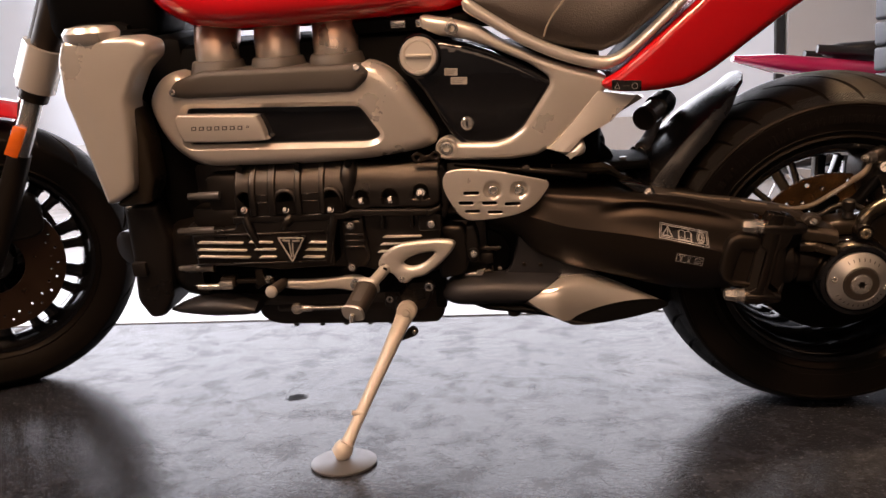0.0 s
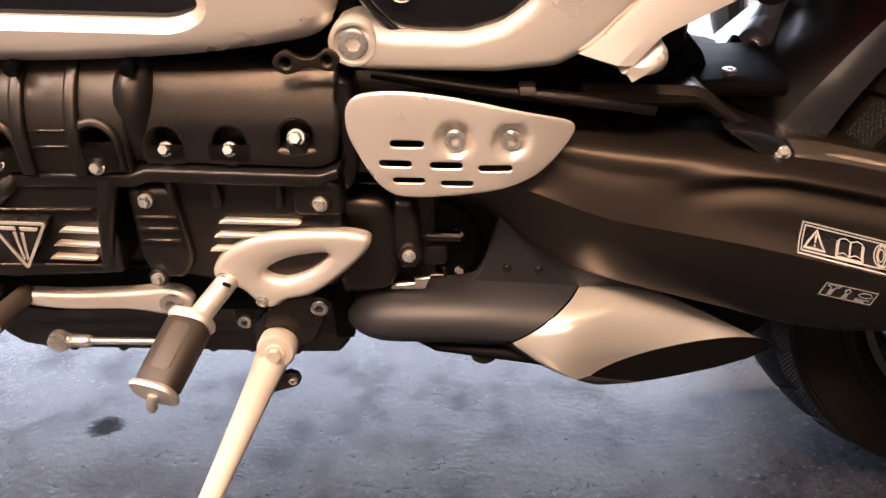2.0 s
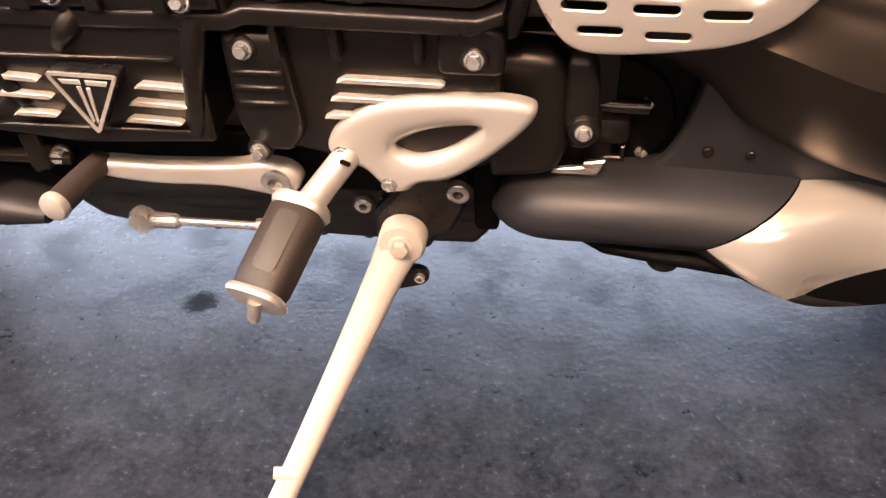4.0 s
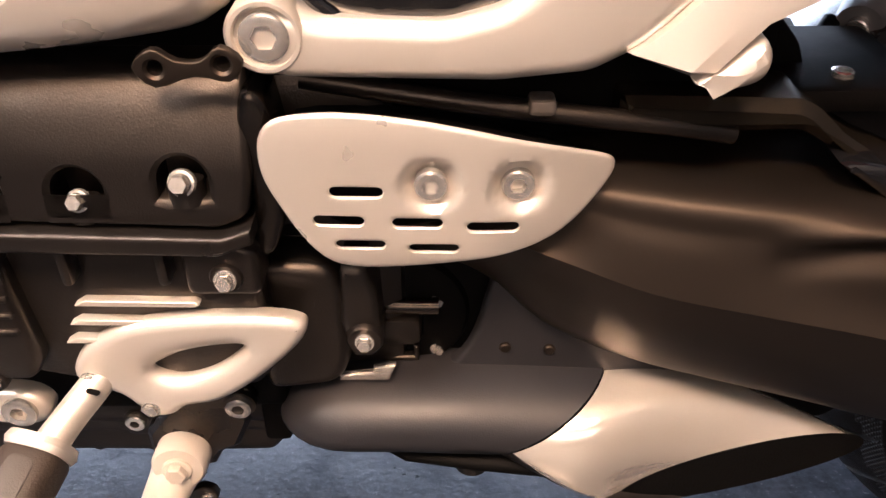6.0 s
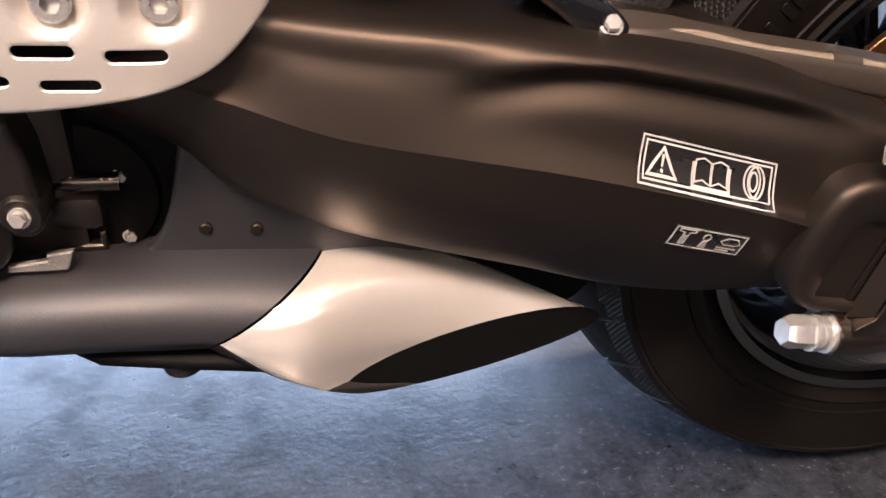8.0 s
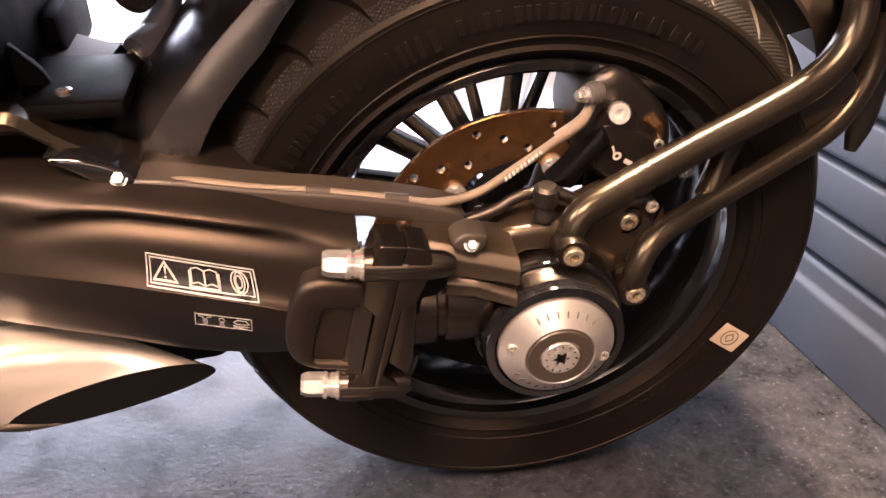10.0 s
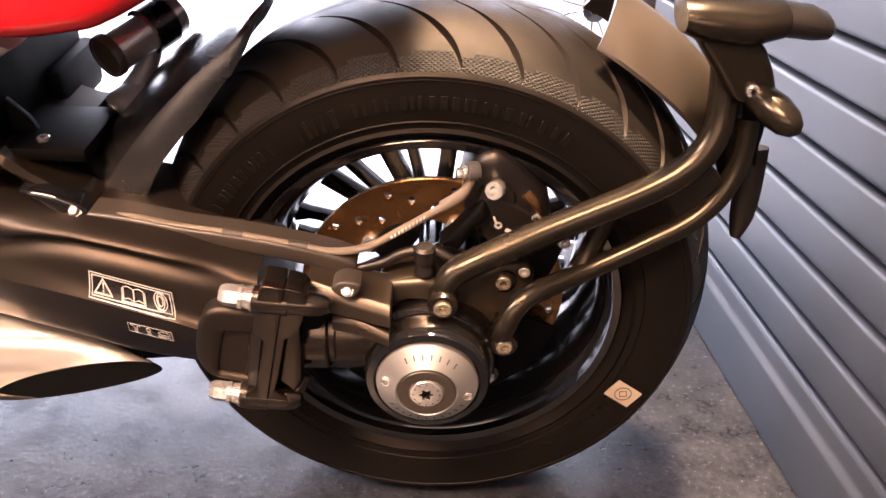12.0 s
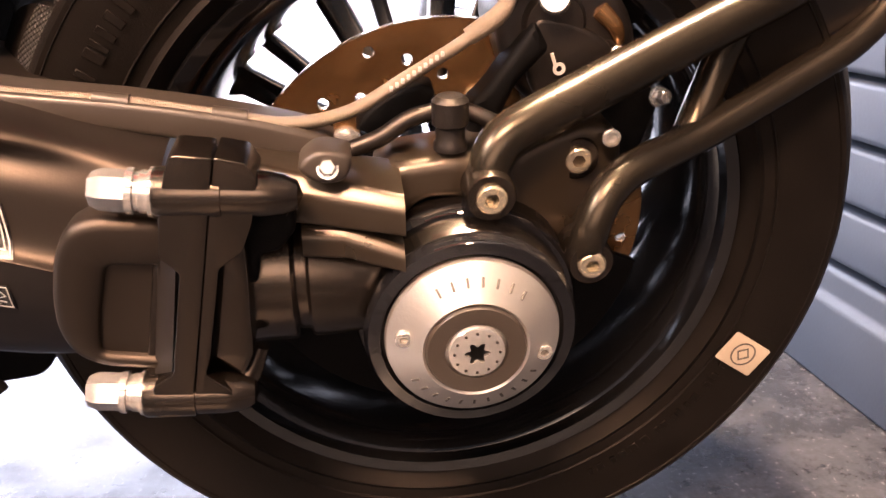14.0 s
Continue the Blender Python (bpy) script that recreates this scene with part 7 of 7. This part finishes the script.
part("mount_arm", tube([(-0.336, 0.05, 0.540), (-0.322, 0.065, 0.562), (-0.312, 0.075, 0.59)], [0.014, 0.012, 0.012], 12), PLATE_GREY, shock)
part("hose", tube([(-0.50, 0.01, 0.560), (-0.46, -0.005, 0.515), (-0.40, 0.005, 0.500), (-0.36, 0.04, 0.530)], 0.007, 10, 5), BLACK_DEEP, shock)
part("cover_plate", plate([(-0.48, 0.515), (-0.400, 0.515), (-0.412, 0.545), (-0.440, 0.575), (-0.48, 0.600)], -0.036, -0.028, 0.002, round_r=0.006), BLACK_DEEP, shock)
part("linkage", merged(rbox((-0.50, -0.045, 0.52), (-0.435, 0.15, 0.60), 0.012), rbox((-0.44, 0.05, 0.50), (-0.415, 0.17, 0.56), 0.012)), BLACK_DEEP, shock)
# cable run above the swingarm
part("cable", tube([(-0.70, -0.085, 0.545), (-0.62, -0.092, 0.535), (-0.56, -0.094, 0.528), (-0.50, -0.092, 0.520), (-0.46, -0.088, 0.512)], 0.006, 10, 5), BLACK_CASE, moto, "black cable above the swingarm")
part("cable_clip", rbox((-0.577, -0.102, 0.5290), (-0.562, -0.086, 0.5385), 0.003), GREY_PAD, moto)

# -- front end --
STEER = pose(-1.825, 0.24, -0.035) @ pose(0, 0, 0, 0, 0, 33) @ pose(-0.06, 0, 0.336)
front_wheel = part("front_wheel", moved(lathe([(0.02, -0.05), (0.045, -0.05), (0.055, -0.02), (0.055, 0.02), (0.045, 0.05), (0.02, 0.05)], (0, 0, 0), (0, 1, 0), 32, closed=True), STEER), RIM_BLACK, moto, "front wheel with black spoked rim, steered aside")
part("tyre", moved(tyre_mesh(0.336, 0.076, 0.222, 0.055, 20, 0.06, seg=320), STEER), RUBBER, front_wheel, "black front tyre", materials=(RUBBER,))
part("rim", moved(lathe([(0.226, -0.056), (0.228, -0.060), (0.220, -0.060), (0.212, -0.045), (0.204, -0.02), (0.204, 0.02), (0.212, 0.045), (0.220, 0.060), (0.228, 0.060), (0.226, 0.056), (0.214, 0.02), (0.214, -0.02)], (0, 0, 0), (0, 1, 0), 80, closed=True), STEER), RIM_BLACK, front_wheel)
for i in range(10):
    part("spoke", moved(spoke(36 * i + 4, 0.030, 0.032, 0.04, 0.212, 0.0, 0.0, 0.011), STEER), RIM_BLACK, front_wheel)
    part("spoke", moved(spoke(36 * i + 18, 0.022, 0.024, 0.04, 0.212, 0.0, 0.0, 0.009), STEER), RIM_BLACK, front_wheel)
for side in (-1, 1):
    fh = []
    for i in range(24):
        for r, o in ((0.128, 0), (0.142, 7)):
            a = radians(15 * i + o)
            fh.append(circle2(r * math.cos(a), r * math.sin(a), 0.0032, 8))
    part("front_disc", moved(plate(circle2(0, 0, 0.160, 96), -0.0025, 0.0025, 0.0006, holes=fh + [circle2(0, 0, 0.070, 72)], steps=1, hole_edge=0.0004), STEER @ pose(0, 0.078 * side, 0)), DISC_DARK, front_wheel, "drilled steel front brake disc", sharp=30)
part("front_caliper", moved(plate([(-0.02, 0.0), (0.05, 0.0), (0.07, 0.03), (0.06, 0.09), (0.0, 0.10), (-0.03, 0.05)], -0.03, 0.03, 0.010, k=3), STEER @ pose(0.06, -0.085, 0.06)), BLACK_CASE, front_wheel, "black front brake caliper")
AX = STEER @ Vector((0, 0, 0))
fork_dir = Vector((0.45, 0, 0.89)).normalized()
sideways = (STEER.to_3x3() @ Vector((0, 1, 0)))
for side in (-1, 1):
    base_pt = AX + sideways * 0.11 * side
    fork = part("fork_leg", tube([base_pt, base_pt + fork_dir * 0.16, base_pt + fork_dir * 0.30], [0.022, 0.027, 0.024], 18), BLACK_SATIN, moto, "black upside-down fork leg")
    part("fork_tube", tube([base_pt + fork_dir * 0.30, base_pt + fork_dir * 0.44], 0.0215, 18), STEEL, fork)
    part("outer_tube", tube([base_pt + fork_dir * 0.43, base_pt + fork_dir * 0.72], 0.031, 18), BLACK_SATIN, fork)
    part("fork_clamp", tube([base_pt + fork_dir * 0.455, base_pt + fork_dir * 0.55], 0.041, 20), SILVER, fork)
refl = AX + Vector((-0.02, 0, 0)) + sideways * -0.150 + fork_dir * 0.335
part("reflector", moved(rbox((-0.014, -0.006, -0.034), (0.014, 0.006, 0.034), 0.004), Matrix.Translation(refl) @ pose(0, 0, 0, 0, 28, 26)), ORANGE, moto, "orange side reflector on the fork")
fr = []
for i in range(13):
    a = radians(70 + 7 * i)
    ring = []
    for rr in (0.382, 0.387):
        row = []
        for j in range(9):
            s = -1 + j / 4
            r = rr - 0.03 * s * s
            row.append(STEER @ Vector((r * math.cos(a), 0.085 * s, r * math.sin(a))))
        ring += row if rr < 0.385 else row[::-1]
    fr.append(ring)
part("front_mudguard", loft(fr), RED, moto, "glossy red front mudguard")
RAD = [(-1.367, 0.812), (-1.380, 0.780), (-1.383, 0.720), (-1.3665, 0.648), (-1.353, 0.585), (-1.3400, 0.518), (-1.3285, 0.516), (-1.294, 0.534), (-1.2835, 0.550), (-1.2705, 0.633), (-1.267, 0.704), (-1.239, 0.7515), (-1.208, 0.779), (-1.207, 0.802), (-1.237, 0.8135), (-1.310, 0.8135)]
rad = part("radiator_cowl", plate(RAD, -0.178, -0.11, 0.012, round_r=0.010, steps=4), SILVER, moto, "silver radiator cowl", sharp=50)
part("cowl_top", loft([[Vector((-1.320 + rx * math.cos(a), -0.15 + 0.035 * rx / 0.05 * math.sin(a), z)) for a in [math.tau * j / 28 for j in range(28)]] for z, rx in ((0.803, 0.040), (0.812, 0.050), (0.824, 0.052), (0.833, 0.044), (0.836, 0.02))]), SILVER, rad)
part("cowl_side", plate([(-1.290, 0.700), (-1.268, 0.69), (-1.256, 0.62), (-1.255, 0.551), (-1.270, 0.508), (-1.330, 0.504), (-1.338, 0.514), (-1.29, 0.535)], -0.150, -0.09, 0.008, round_r=0.008), WARM_CAST, rad)
part("radiator_core", rbox((-1.34, -0.09, 0.36), (-1.27, 0.21, 0.82), 0.012), BLACK_DEEP, rad)
part("lower_cowl", merged(plate([(-1.345, 0.50), (-1.275, 0.50), (-1.262, 0.42), (-1.275, 0.31), (-1.30, 0.265), (-1.33, 0.262), (-1.352, 0.30), (-1.345, 0.40)], -0.115, 0.10, 0.012, round_r=0.012), rbox((-1.345, -0.125, 0.355), (-1.315, -0.09, 0.385), 0.005)), BLACK_CASE, rad)
part("headstock", merged(rbox((-1.48, -0.02, 0.80), (-1.25, 0.14, 0.98), 0.03), rbox((-1.44, -0.04, 0.62), (-1.30, 0.16, 0.84), 0.03)), BLACK_DEEP, moto)
part("horn", lathe([(0, 0), (0.03, 0), (0.034, 0.006), (0.034, 0.02), (0.02, 0.024), (0, 0.024)], (-1.365, -0.05, 0.40), (-0.4, -0.9, 0), 24), BLACK_CASE, rad)

# round metal plate under the stand's foot
plate_ob = part("stand_plate", lathe([(0, 0.0), (0.058, 0.0), (0.060, 0.0015), (0.060, 0.0045), (0.057, 0.006), (0, 0.006)], (0, 0, 0), (0, 0, 1), 48), PLATE_GREY)
plate_ob.location = (-0.916, -0.304, 0.0)
tagged(plate_ob, "round grey metal plate under the side stand foot", "stand plate")


# ---- motorcycles parked behind ----
def parked_bike(body, label):
    root = tagged(new("parked_motorcycle"), label, "motorcycle", "motorcycles parked behind")
    for x in (-0.72, 0.72):
        wheel = part("wheel", lathe([(0.015, -0.03), (0.04, -0.03), (0.04, 0.03), (0.015, 0.03)], (x, 0, 0.32), (0, 1, 0), 24, closed=True), FAR_CHROME, root)
        part("tyre", lathe([(0.235, -0.045), (0.26, -0.07), (0.295, -0.068), (0.318, -0.035), (0.322, 0.0), (0.318, 0.035), (0.295, 0.068), (0.26, 0.07), (0.235, 0.045)], (x, 0, 0.322), (0, 1, 0), 64, closed=True), RUBBER, wheel)
        part("rim", lathe([(0.238, -0.04), (0.225, -0.042), (0.215, -0.02), (0.215, 0.02), (0.225, 0.042), (0.238, 0.04)], (x, 0, 0.322), (0, 1, 0), 64, closed=True), FAR_CHROME, wheel)
        for i in range(14):
            part("spoke", moved(spoke(360 / 14 * i, 0.008, 0.006, 0.03, 0.222, 0.0, 0.0, 0.006), pose(x, 0, 0.322)), FAR_CHROME, wheel)
    part("engine", merged(rbox((-0.30, -0.16, 0.24), (0.22, 0.16, 0.55), 0.04), lathe([(0, 0), (0.09, 0), (0.10, 0.01), (0.09, 0.03), (0, 0.03)], (0.05, -0.16, 0.36), (0, -1, 0), 32), rbox((-0.22, -0.12, 0.5), (0.0, 0.12, 0.72), 0.03)), FAR_DARK, root)
    part("tank", loft([ell(x, 0, z, ry, rz, 28) for x, z, ry, rz in ((-0.42, 0.80, 0.03, 0.03), (-0.38, 0.82, 0.11, 0.08), (-0.22, 0.84, 0.14, 0.11), (-0.02, 0.81, 0.13, 0.09), (0.10, 0.77, 0.08, 0.05))]), body, root)
    part("seat", loft([ell(x, 0, z, ry, rz, 24) for x, z, ry, rz in ((0.05, 0.77, 0.05, 0.03), (0.12, 0.775, 0.12, 0.035), (0.36, 0.77, 0.13, 0.035), (0.50, 0.775, 0.09, 0.03), (0.55, 0.78, 0.03, 0.015))]), FAR_DARK, root)
    part("tail", loft([ell(x, 0, z, ry, rz, 24) for x, z, ry, rz in ((0.22, 0.68, 0.06, 0.03), (0.45, 0.695, 0.10, 0.04), (0.75, 0.74, 0.09, 0.035), (0.92, 0.77, 0.03, 0.012))]), body, root)
    for s in (-1, 1):
        part("fork", tube([(-0.72, 0.09 * s, 0.32), (-0.60, 0.09 * s, 0.62), (-0.48, 0.09 * s, 0.95)], [0.024, 0.026, 0.022], 14), FAR_CHROME, root)
        part("swingarm", tube([(0.72, 0.09 * s, 0.32), (0.4, 0.10 * s, 0.36), (0.12, 0.09 * s, 0.40)], [0.02, 0.026, 0.028], 12), FAR_DARK, root)
        part("frame_tube", tube([(-0.45, 0.05 * s, 0.82), (-0.2, 0.12 * s, 0.58), (0.15, 0.12 * s, 0.50), (0.30, 0.10 * s, 0.72), (0.6, 0.07 * s, 0.78)], 0.018, 12), FAR_DARK, root)
        part("handlebar", tube([(-0.46, 0.03 * s, 1.0), (-0.44, 0.2 * s, 1.05), (-0.36, 0.36 * s, 1.04)], 0.013, 10), FAR_CHROME, root)
    part("headlamp", lathe([(0, 0), (0.05, 0.01), (0.09, 0.06), (0.095, 0.10), (0.08, 0.11), (0, 0.115)], (-0.5, 0, 0.86), (-1, 0, 0), 32), FAR_CHROME, root)
    part("silencer", tube([(0.1, -0.15, 0.30), (0.4, -0.17, 0.32), (0.8, -0.18, 0.40)], [0.03, 0.05, 0.05], 18), FAR_CHROME, root)
    part("side_stand", tube([(-0.02, -0.12, 0.26), (-0.06, -0.24, 0.006)], 0.012, 10), FAR_DARK, root)
    return root


one = parked_bike(FAR_PINK, "parked motorcycle with crimson bodywork and bright spoked wheels")
one.matrix_basis = pose(1.19, 1.95, 0.003, 6, 0, 184)
two = parked_bike(FAR_GREY, "parked motorcycle with blue-grey bodywork and bright spoked wheels")
two.matrix_basis = pose(1.8, 3.1, 0.003, 6, 0, 20)
